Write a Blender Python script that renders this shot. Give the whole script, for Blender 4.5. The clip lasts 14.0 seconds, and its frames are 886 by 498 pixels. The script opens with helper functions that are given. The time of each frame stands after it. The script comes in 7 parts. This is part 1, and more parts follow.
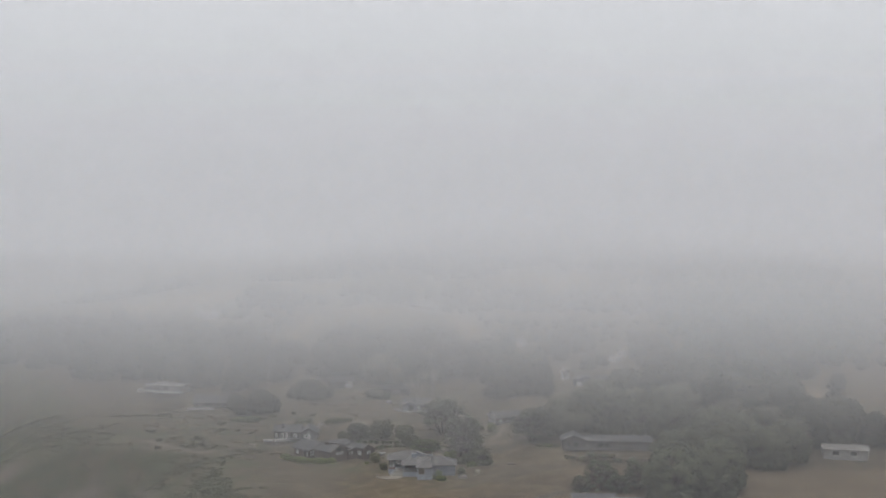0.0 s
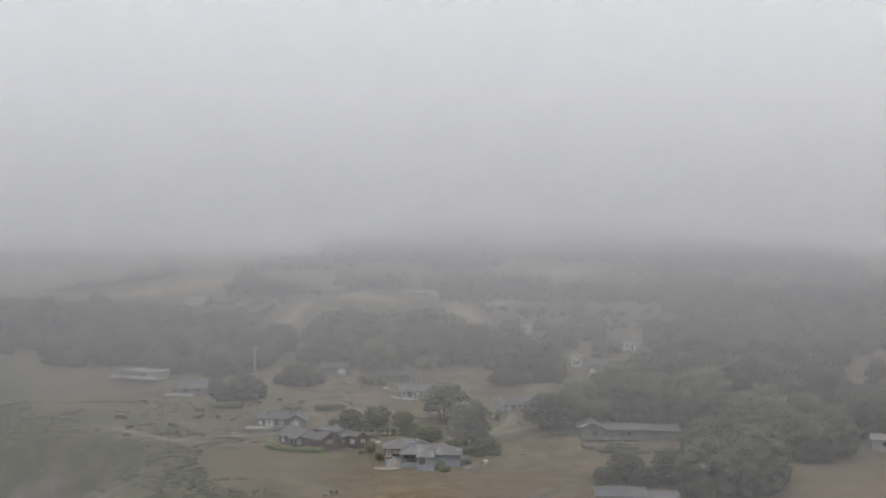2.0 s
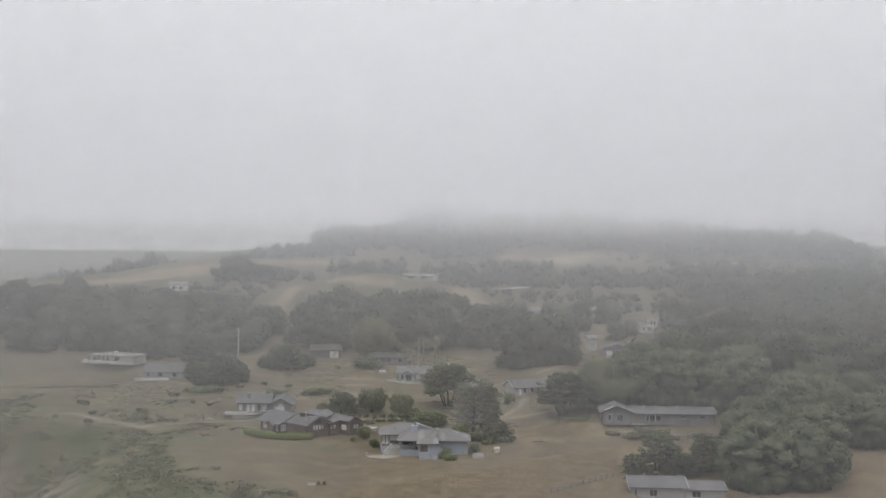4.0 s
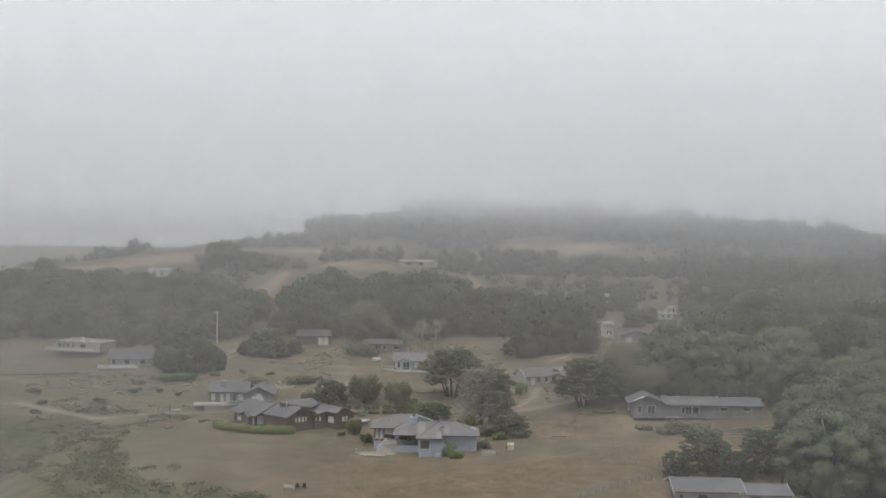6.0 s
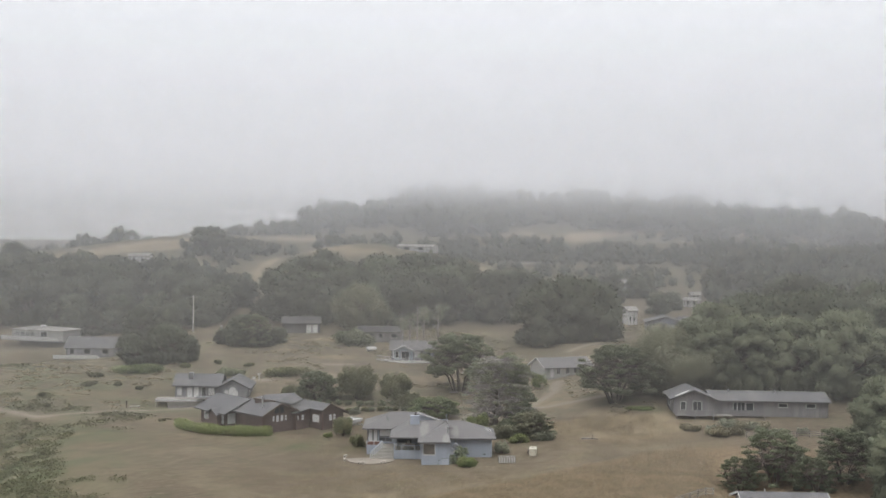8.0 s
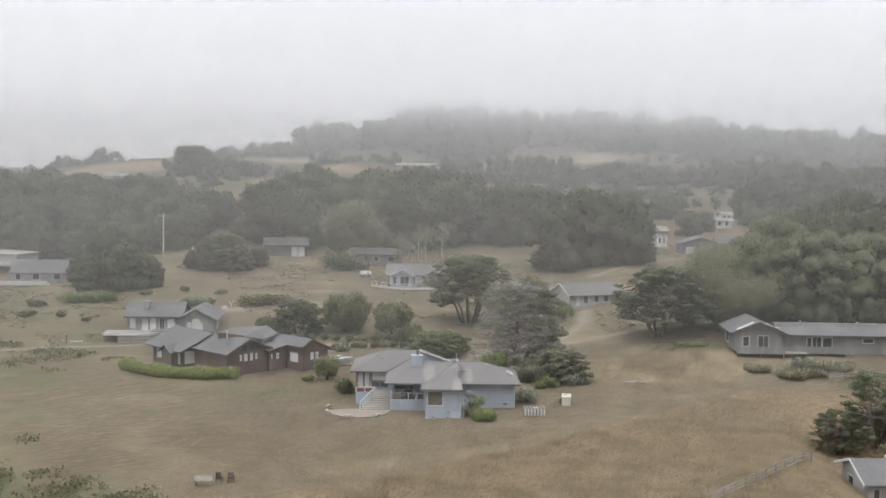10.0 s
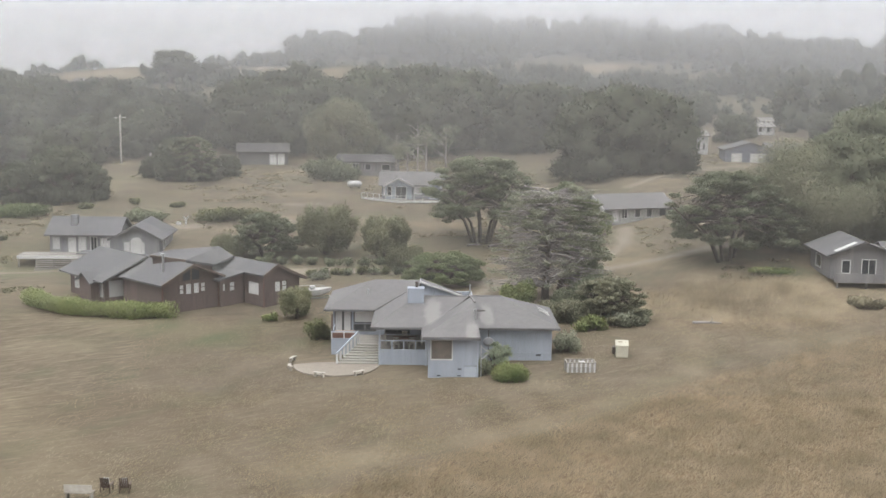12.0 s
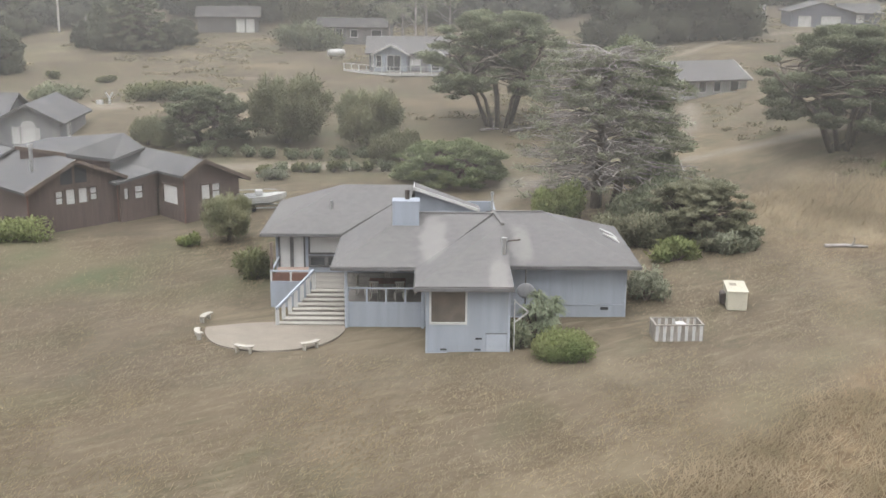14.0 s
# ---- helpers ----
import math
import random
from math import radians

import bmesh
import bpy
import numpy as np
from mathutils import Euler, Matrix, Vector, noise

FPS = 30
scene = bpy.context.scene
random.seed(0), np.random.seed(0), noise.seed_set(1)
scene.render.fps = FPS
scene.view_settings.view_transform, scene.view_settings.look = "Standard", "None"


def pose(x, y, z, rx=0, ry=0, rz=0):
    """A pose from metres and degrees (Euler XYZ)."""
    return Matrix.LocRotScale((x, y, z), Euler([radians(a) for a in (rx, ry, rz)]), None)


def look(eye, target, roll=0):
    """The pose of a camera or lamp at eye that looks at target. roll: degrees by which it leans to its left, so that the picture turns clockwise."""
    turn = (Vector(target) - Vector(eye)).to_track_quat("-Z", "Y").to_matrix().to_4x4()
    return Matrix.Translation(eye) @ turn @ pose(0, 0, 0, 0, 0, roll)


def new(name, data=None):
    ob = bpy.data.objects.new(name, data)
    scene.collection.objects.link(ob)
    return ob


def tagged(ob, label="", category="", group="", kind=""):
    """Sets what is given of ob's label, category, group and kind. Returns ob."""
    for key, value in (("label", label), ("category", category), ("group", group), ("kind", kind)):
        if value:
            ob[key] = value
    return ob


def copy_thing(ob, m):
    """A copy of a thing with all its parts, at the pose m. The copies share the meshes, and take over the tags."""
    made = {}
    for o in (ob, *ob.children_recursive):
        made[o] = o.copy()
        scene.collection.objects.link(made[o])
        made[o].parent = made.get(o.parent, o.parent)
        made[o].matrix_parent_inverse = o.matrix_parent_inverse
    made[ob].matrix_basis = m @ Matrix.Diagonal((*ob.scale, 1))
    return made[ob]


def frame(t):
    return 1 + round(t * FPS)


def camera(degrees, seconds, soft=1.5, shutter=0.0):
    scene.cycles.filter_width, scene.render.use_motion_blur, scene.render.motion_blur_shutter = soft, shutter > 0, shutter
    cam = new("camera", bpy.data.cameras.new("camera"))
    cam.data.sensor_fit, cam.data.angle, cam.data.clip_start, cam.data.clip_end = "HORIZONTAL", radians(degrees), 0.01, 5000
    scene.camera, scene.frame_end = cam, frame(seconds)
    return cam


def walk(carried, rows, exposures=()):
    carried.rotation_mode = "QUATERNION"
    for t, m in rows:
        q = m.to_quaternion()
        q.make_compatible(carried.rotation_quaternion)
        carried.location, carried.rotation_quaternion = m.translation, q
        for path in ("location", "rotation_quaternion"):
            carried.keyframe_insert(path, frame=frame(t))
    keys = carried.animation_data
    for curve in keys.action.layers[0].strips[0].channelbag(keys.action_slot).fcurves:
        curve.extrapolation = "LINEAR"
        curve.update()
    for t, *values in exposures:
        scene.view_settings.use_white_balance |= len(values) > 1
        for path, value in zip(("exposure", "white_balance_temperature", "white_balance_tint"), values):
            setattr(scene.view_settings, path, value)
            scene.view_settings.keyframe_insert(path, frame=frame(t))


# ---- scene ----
cam = camera(42.0, 14.0)
PATH = [
    (0, (1.362, 3.984, 63.607), (1.355, 5.984, 63.587), 0.3),
    (0.5, (0.812, 12.643, 61.294), (0.805, 14.642, 61.276), 0.5),
    (1, (0.304, 21.414, 58.799), (0.299, 23.414, 58.782), 0.7),
    (1.5, (-0.168, 30.27, 56.215), (-0.171, 32.27, 56.198), 0.6),
    (2, (-0.611, 39.185, 53.616), (-0.612, 41.185, 53.6), 0.6),
    (2.5, (-1.031, 48.142, 51.063), (-1.027, 50.142, 51.048), 0.5),
    (3, (-1.431, 57.124, 48.602), (-1.427, 59.124, 48.587), 0.5),
    (5.5, (-3.234, 102.141, 38.489), (-3.223, 104.141, 38.471), 0.6),
    (6, (-3.56, 111.147, 36.933), (-3.548, 113.147, 36.916), 0.7),
    (6.5, (-3.874, 120.156, 35.508), (-3.859, 122.156, 35.492), 0.6),
    (7, (-4.173, 129.172, 34.194), (-4.158, 131.171, 34.179), 0.6),
    (7.2, (-4.289, 132.78, 33.694), (-4.275, 134.78, 33.679), 0.6),
    (8, (-4.723, 147.235, 31.804), (-4.707, 149.235, 31.779), 0.7),
    (8.5, (-4.968, 156.289, 30.680), (-4.952, 158.288, 30.628), 0.7),
    (9, (-5.192, 165.360, 29.571), (-5.174, 167.358, 29.487), 0.7),
    (9.5, (-5.39, 174.448, 28.456), (-5.372, 176.444, 28.34), 0.7),
    (10, (-5.561, 183.55, 27.316), (-5.542, 185.545, 27.169), 0.7),
    (10.5, (-5.703, 192.663, 26.14), (-5.682, 194.655, 25.963), 0.7),
    (11, (-5.814, 201.778, 24.919), (-5.794, 203.767, 24.707), 0.8),
    (11.5, (-5.892, 210.886, 23.655), (-5.871, 212.87, 23.406), 0.7),
    (12, (-5.936, 219.97, 22.357), (-5.915, 221.949, 22.071), 0.7),
    (12.5, (-5.946, 229.013, 21.042), (-5.926, 230.988, 20.728), 0.8),
    (13, (-5.92, 237.99, 19.741), (-5.9, 239.965, 19.423), 0.7),
    (13.5, (-5.861, 246.874, 18.496), (-5.841, 248.834, 18.099), 0.6),
    (14, (-5.768, 255.629, 17.362), (-5.75, 257.57, 16.88), 0.5),
]
walk(cam, [(t, look(eye, target, roll)) for t, eye, target, roll in PATH],
     [(0.0, 0.14), (2.0, 0.38), (3.0, 0.56), (5.5, 0.5), (6.5, 0.58), (9.5, 0.92), (12.0, 1.16), (14.0, 1.25)])
scene.cycles.transparent_max_bounces = 40

# ---------------------------------------------------------------- light
world = bpy.data.worlds.new("overcast_sky")
scene.world = world
world.use_nodes = True
wt = world.node_tree
for n in list(wt.nodes):
    wt.nodes.remove(n)


def wnode(kind, **kw):
    n = wt.nodes.new(kind)
    for k, v in kw.items():
        n.inputs[k].default_value = v
    return n


w_out = wnode("ShaderNodeOutputWorld")
w_bg = wnode("ShaderNodeBackground")
w_sky = wnode("ShaderNodeTexSky")
w_sky.sky_type, w_sky.sun_disc = "NISHITA", False
w_sky.sun_elevation, w_sky.sun_rotation = radians(55), radians(200)
w_sky.dust_density = 6.0
w_hue = wnode("ShaderNodeHueSaturation", Saturation=0.25, Value=0.1)
w_tc = wnode("ShaderNodeTexCoord")
w_sep = wnode("ShaderNodeSeparateXYZ")
w_ramp = wnode("ShaderNodeValToRGB")
el = w_ramp.color_ramp.elements
el[0].position, el[0].color = 0.0, (0.60, 0.605, 0.615, 1)
el[1].position, el[1].color = 1.0, (1.36, 1.39, 1.44, 1)
for p, v in ((0.035, 0.65), (0.07, 0.68), (0.13, 0.70), (0.22, 0.74), (0.45, 0.94)):
    e = el.new(p)
    e.color = (v * 0.975, v, v * 1.045, 1)
w_mix = wnode("ShaderNodeMixRGB", Fac=0.1)
w_bg.inputs["Strength"].default_value = 1.0
wt.links.new(w_tc.outputs["Generated"], w_sep.inputs[0])
wt.links.new(w_sep.outputs["Z"], w_ramp.inputs[0])
wt.links.new(w_sky.outputs[0], w_hue.inputs["Color"])
wt.links.new(w_ramp.outputs[0], w_mix.inputs[1])
wt.links.new(w_hue.outputs[0], w_mix.inputs[2])
wt.links.new(w_mix.outputs[0], w_bg.inputs["Color"])
wt.links.new(w_bg.outputs[0], w_out.inputs["Surface"])
sun = new("sun", bpy.data.lights.new("sun", "SUN"))
sun.data.energy, sun.data.angle, sun.data.color = 0.7, radians(40), (1.0, 0.985, 0.96)
sun.matrix_world = look((0, 0, 300), (60, 160, 0))

# ---------------------------------------------------------------- materials
def material(name, colour, colour2=None, scale=3.0, rough=0.85, bump=0.0, bump_scale=30.0, detail=6.0,
             stretch=(1, 1, 1), metal=0.0, vary=0.0, coords="Object", island=0.0, spec=0.3, wear=None, wear_scale=0.25, tone=0.72):
    colour = [c * tone for c in colour]
    colour2 = [c * tone for c in colour2] if colour2 else None
    wear = [c * tone for c in wear] if wear else None
    m = bpy.data.materials.new(name)
    m.use_nodes = True
    nt = m.node_tree
    b = nt.nodes["Principled BSDF"]
    b.inputs["Roughness"].default_value = rough
    b.inputs["Metallic"].default_value = metal
    b.inputs["Specular IOR Level"].default_value = spec
    tc = nt.nodes.new("ShaderNodeTexCoord")
    mp = nt.nodes.new("ShaderNodeMapping")
    mp.inputs["Scale"].default_value = stretch
    if coords == "World":
        geo = nt.nodes.new("ShaderNodeNewGeometry")
        nt.links.new(geo.outputs["Position"], mp.inputs[0])
    else:
        nt.links.new(tc.outputs["Object"], mp.inputs[0])
    n1 = nt.nodes.new("ShaderNodeTexNoise")
    n1.inputs["Scale"].default_value, n1.inputs["Detail"].default_value = scale, detail
    nt.links.new(mp.outputs[0], n1.inputs["Vector"])
    mix = nt.nodes.new("ShaderNodeMixRGB")
    mix.inputs[1].default_value = (*colour, 1)
    mix.inputs[2].default_value = (*(colour2 or [c * 0.75 for c in colour]), 1)
    rmp = nt.nodes.new("ShaderNodeMapRange")
    rmp.inputs[1].default_value, rmp.inputs[2].default_value = 0.35, 0.65
    nt.links.new(n1.outputs["Fac"], rmp.inputs[0])
    nt.links.new(rmp.outputs[0], mix.inputs[0])
    last = mix.outputs[0]
    if wear:
        n3 = nt.nodes.new("ShaderNodeTexNoise")
        n3.inputs["Scale"].default_value, n3.inputs["Detail"].default_value = wear_scale, 3
        nt.links.new(mp.outputs[0], n3.inputs["Vector"])
        r3 = nt.nodes.new("ShaderNodeMapRange")
        r3.inputs[1].default_value, r3.inputs[2].default_value = 0.48, 0.66
        nt.links.new(n3.outputs["Fac"], r3.inputs[0])
        mx = nt.nodes.new("ShaderNodeMixRGB")
        mx.inputs[2].default_value = (*wear, 1)
        nt.links.new(r3.outputs[0], mx.inputs[0])
        nt.links.new(last, mx.inputs[1])
        last = mx.outputs[0]
    if vary or island:
        hs = nt.nodes.new("ShaderNodeHueSaturation")
        src = nt.nodes.new("ShaderNodeObjectInfo").outputs["Random"] if vary else nt.nodes.new("ShaderNodeNewGeometry").outputs["Random Per Island"]
        amt = vary or island
        rr = nt.nodes.new("ShaderNodeMapRange")
        rr.inputs[3].default_value, rr.inputs[4].default_value = 1 - amt, 1 + amt
        nt.links.new(src, rr.inputs[0])
        nt.links.new(rr.outputs[0], hs.inputs["Value"])
        nt.links.new(last, hs.inputs["Color"])
        last = hs.outputs[0]
        if vary and island:
            hs2 = nt.nodes.new("ShaderNodeHueSaturation")
            r2 = nt.nodes.new("ShaderNodeMapRange")
            r2.inputs[3].default_value, r2.inputs[4].default_value = 1 - island, 1 + island
            nt.links.new(nt.nodes.new("ShaderNodeNewGeometry").outputs["Random Per Island"], r2.inputs[0])
            nt.links.new(r2.outputs[0], hs2.inputs["Value"])
            nt.links.new(last, hs2.inputs["Color"])
            last = hs2.outputs[0]
    nt.links.new(last, b.inputs["Base Color"])
    if bump:
        n2 = nt.nodes.new("ShaderNodeTexNoise")
        n2.inputs["Scale"].default_value, n2.inputs["Detail"].default_value = bump_scale, 4
        nt.links.new(mp.outputs[0], n2.inputs["Vector"])
        bp = nt.nodes.new("ShaderNodeBump")
        bp.inputs["Strength"].default_value, bp.inputs["Distance"].default_value = bump, 0.05
        nt.links.new(n2.outputs["Fac"], bp.inputs["Height"])
        nt.links.new(bp.outputs[0], b.inputs["Normal"])
    return m


def leaf_material(name, colour, colour2, vary=0.15, island=0.18):
    m = material(name, colour, colour2, scale=0.35, rough=0.75, vary=vary, island=island, spec=0.15, tone=1.0)
    nt = m.node_tree
    b = nt.nodes["Principled BSDF"]
    tr = nt.nodes.new("ShaderNodeBsdfTranslucent")
    mx = nt.nodes.new("ShaderNodeMixShader")
    mx.inputs[0].default_value = 0.5
    nt.links.new(b.inputs["Base Color"].links[0].from_socket, tr.inputs["Color"])
    nt.links.new(b.outputs[0], mx.inputs[1])
    nt.links.new(tr.outputs[0], mx.inputs[2])
    nt.links.new(mx.outputs[0], nt.nodes["Material Output"].inputs["Surface"])
    return m


def stains(m, spots, colour):
    """Pale lichen runs on a roof: soft ellipses (x, y, half width, half length) in the house's own plan."""
    nt = m.node_tree
    b = nt.nodes["Principled BSDF"]
    tc = nt.nodes.new("ShaderNodeTexCoord")
    wob = nt.nodes.new("ShaderNodeTexNoise")
    wob.inputs["Scale"].default_value = 1.1
    nt.links.new(tc.outputs["Object"], wob.inputs["Vector"])
    for x, y, rx, ry in spots:
        mp = nt.nodes.new("ShaderNodeMapping")
        mp.inputs["Scale"].default_value = (1 / rx, 1 / ry, 0)
        mp.inputs["Location"].default_value = (-x / rx, -y / ry, 0)
        nt.links.new(tc.outputs["Object"], mp.inputs[0])
        ln = nt.nodes.new("ShaderNodeVectorMath")
        ln.operation = "LENGTH"
        nt.links.new(mp.outputs[0], ln.inputs[0])
        ad = nt.nodes.new("ShaderNodeMath")
        nt.links.new(ln.outputs["Value"], ad.inputs[0])
        nt.links.new(wob.outputs["Fac"], ad.inputs[1])
        mr = nt.nodes.new("ShaderNodeMapRange")
        mr.interpolation_type = "SMOOTHSTEP"
        mr.inputs[1].default_value, mr.inputs[2].default_value = 1.75, 1.1
        mr.inputs[3].default_value, mr.inputs[4].default_value = 0.0, 0.6
        nt.links.new(ad.outputs[0], mr.inputs[0])
        mix = nt.nodes.new("ShaderNodeMixRGB")
        nt.links.new(mr.outputs[0], mix.inputs[0])
        nt.links.new(b.inputs["Base Color"].links[0].from_socket, mix.inputs[1])
        mix.inputs[2].default_value = (*colour, 1)
        nt.links.new(mix.outputs[0], b.inputs["Base Color"])


M = {}
M["shingle"] = material("grey_shingle", (0.184, 0.175, 0.171), (0.160, 0.153, 0.151), 2.5, 0.9, 0.5, 14, stretch=(1, 1, 3), wear=(0.203, 0.193, 0.186), wear_scale=0.12)
stains(M["shingle"], [(-2.75, 305.9, 0.5, 1.5), (-1.35, 311.6, 0.6, 1.6), (-5.75, 310.4, 0.7, 2.0)], (0.215, 0.203, 0.194))
M["shingle_dark"] = material("charcoal_shingle", (0.150, 0.146, 0.149), (0.128, 0.125, 0.128), 2.5, 0.9, 0.5, 14, wear=(0.168, 0.163, 0.160))
M["shingle_black"] = material("old_dark_shingle", (0.088, 0.083, 0.084), (0.066, 0.063, 0.064), 2.0, 0.9, 0.5, 14, wear=(0.118, 0.111, 0.107))
M["shingle_pale"] = material("weathered_pale_shingle", (0.30, 0.28, 0.26), (0.23, 0.215, 0.2), 1.0, 0.9, 0.4, 14, wear=(0.36, 0.34, 0.31))
M["siding_blue"] = material("blue_grey_siding", (0.365, 0.392, 0.438), (0.330, 0.355, 0.400), 0.8, 0.7, 0.25, 6, stretch=(6, 6, 0.4), wear=(0.378, 0.413, 0.473))
M["siding_grey"] = material("weathered_grey_siding", (0.284, 0.284, 0.297), (0.232, 0.232, 0.245), 1.0, 0.8, 0.3, 6, stretch=(6, 6, 0.5), wear=(0.327, 0.323, 0.318))
M["siding_slate"] = material("slate_blue_siding", (0.235, 0.245, 0.285), (0.20, 0.21, 0.245), 1.0, 0.8, 0.2, 6, stretch=(6, 6, 0.5))
M["siding_weather"] = material("dark_weathered_siding", (0.232, 0.222, 0.222), (0.19, 0.182, 0.184), 1.0, 0.85, 0.3, 6, stretch=(6, 6, 0.5), wear=(0.27, 0.256, 0.25))
M["siding_pale"] = material("pale_siding", (0.447, 0.439, 0.421), (0.378, 0.370, 0.361), 0.8, 0.75, 0.2, 6, stretch=(1, 1, 6))
M["siding_brown"] = material("dark_brown_board_siding", (0.158, 0.116, 0.102), (0.125, 0.092, 0.081), 1.0, 0.85, 0.5, 5, stretch=(7, 7, 0.5), vary=0.12)
M["trim_grey"] = material("dark_grey_fascia", (0.17, 0.165, 0.165), None, 3, 0.8)
M["trim_brown"] = material("brown_trim", (0.16, 0.12, 0.098), None, 3, 0.8)
M["white"] = material("white_paint", (0.636, 0.628, 0.602), (0.550, 0.542, 0.525), 2, 0.6)
M["trim_blue"] = material("pale_blue_trim", (0.447, 0.482, 0.533), (0.396, 0.430, 0.482), 2, 0.65)
M["deckwood"] = material("weathered_deck_board", (0.361, 0.335, 0.301), (0.284, 0.258, 0.232), 2.0, 0.85, 0.3, 10, stretch=(1, 8, 8), vary=0.1)
M["greywood"] = material("silvered_wood", (0.36, 0.33, 0.29), (0.26, 0.235, 0.205), 2.5, 0.9, 0.4, 12, vary=0.1)
M["tablewood"] = material("faded_red_table_board", (0.36, 0.27, 0.22), (0.29, 0.21, 0.17), 3, 0.8, stretch=(1, 8, 8))
M["stairwood"] = material("pale_worn_stair_board", (0.47, 0.445, 0.40), (0.40, 0.375, 0.335), 2.0, 0.85, 0.3, 10, stretch=(1, 8, 8), vary=0.08)
M["redwood"] = material("red_brown_wood", (0.20, 0.10, 0.075), (0.14, 0.075, 0.06), 3, 0.7)
M["blind"] = material("window_with_drawn_blind", (0.76, 0.75, 0.73), (0.68, 0.67, 0.655), 1.5, 0.12, spec=0.5)
M["glass"] = material("dark_window_glass", (0.055, 0.06, 0.065), (0.085, 0.09, 0.095), 0.7, 0.06, spec=0.6)
M["glass_warm"] = material("window_glass_before_a_warm_room", (0.175, 0.148, 0.125), (0.115, 0.10, 0.088), 1.3, 0.06, spec=0.6)
M["metal"] = material("galvanised_metal", (0.55, 0.55, 0.54), (0.42, 0.42, 0.42), 4, 0.4, metal=0.7)
M["rust"] = material("dark_rusted_pipe", (0.12, 0.1, 0.09), None, 4, 0.6, metal=0.4)
M["concrete"] = material("stone_paving", (0.29, 0.25, 0.205), (0.25, 0.215, 0.175), 1.5, 0.9, 0.4, 10, wear=(0.32, 0.275, 0.225))
M["stone"] = material("pale_carved_stone", (0.533, 0.499, 0.430), (0.430, 0.396, 0.344), 4, 0.85, 0.3, 15)
M["boxwhite"] = material("cream_painted_box", (0.585, 0.542, 0.430), (0.516, 0.482, 0.387), 2, 0.6)
M["bark"] = material("grey_brown_bark", (0.215, 0.178, 0.148), (0.14, 0.118, 0.10), 3, 0.95, 0.6, 8, stretch=(3, 3, 0.6), vary=0.2)
M["deadwood"] = material("bleached_dead_branch", (0.40, 0.365, 0.345), (0.29, 0.262, 0.245), 3, 0.9, 0.3, 8, vary=0.1)
M["rock"] = material("pale_cliff_rock", (0.34, 0.29, 0.24), (0.22, 0.19, 0.16), 0.6, 0.95, 0.8, 2.0)
M["fibreglass"] = material("white_fibreglass", (0.56, 0.56, 0.54), (0.46, 0.46, 0.45), 2, 0.35, spec=0.5)
M["rubber"] = material("black_rubber", (0.03, 0.03, 0.03), None, 3, 0.8)
M["leaf_dark"] = leaf_material("dark_cypress_foliage", (0.116, 0.124, 0.086), (0.084, 0.091, 0.063), vary=0.26, island=0.1)
M["leaf_wood"] = leaf_material("dark_woodland_foliage", (0.097, 0.104, 0.071), (0.070, 0.080, 0.055), vary=0.06, island=0.07)
M["leaf_mid"] = leaf_material("cypress_foliage", (0.240, 0.254, 0.163), (0.163, 0.180, 0.116), island=0.11)
M["leaf_broad"] = leaf_material("broad_cypress_foliage", (0.195, 0.202, 0.134), (0.143, 0.155, 0.103), vary=0.14, island=0.1)
M["leaf_grey"] = leaf_material("dry_grey_green_foliage", (0.298, 0.308, 0.229), (0.218, 0.223, 0.156))
M["leaf_pale"] = leaf_material("pale_willow_foliage", (0.252, 0.245, 0.168), (0.186, 0.188, 0.124))
M["leaf_green"] = leaf_material("bright_shrub_foliage", (0.244, 0.253, 0.112), (0.169, 0.220, 0.082))
M["leaf_hedge"] = leaf_material("clipped_hedge_foliage", (0.305, 0.328, 0.155), (0.262, 0.305, 0.122))
M["leaf_scrub"] = leaf_material("coastal_scrub_foliage", (0.178, 0.185, 0.093), (0.138, 0.143, 0.074))
M["leaf_bank"] = leaf_material("low_bluff_scrub", (0.157, 0.154, 0.092), (0.124, 0.123, 0.076), island=0.08)
M["leaf_bush"] = leaf_material("green_cypress_bush", (0.214, 0.238, 0.125), (0.155, 0.184, 0.093))
M["leaf_olive"] = leaf_material("olive_pine_foliage", (0.264, 0.257, 0.158), (0.192, 0.197, 0.122), island=0.12)
M["leaf_brown"] = leaf_material("dry_brown_brush", (0.291, 0.262, 0.174), (0.227, 0.201, 0.132))
M["leaf_strap"] = leaf_material("grey_green_strap_leaves", (0.300, 0.327, 0.230), (0.225, 0.259, 0.169), island=0.35)
M["grass_blade"] = leaf_material("dry_grass_blades", (0.320, 0.258, 0.177), (0.235, 0.190, 0.122), island=0.22)


# ---------------------------------------------------------------- mesh helpers
def raw_mesh(name, verts, faces_n, idx):
    """A mesh from arrays: verts (n, 3), corner count of each face and the flat corner indices."""
    me = bpy.data.meshes.new(name)
    verts = np.asarray(verts, dtype=np.float32)
    idx = np.asarray(idx, dtype=np.int32)
    faces_n = np.asarray(faces_n, dtype=np.int32)
    me.vertices.add(len(verts))
    me.vertices.foreach_set("co", verts.ravel())
    me.loops.add(len(idx))
    me.loops.foreach_set("vertex_index", idx)
    me.polygons.add(len(faces_n))
    starts = np.concatenate(([0], np.cumsum(faces_n)[:-1])).astype(np.int32)
    me.polygons.foreach_set("loop_start", starts)
    me.update(calc_edges=True)
    return me


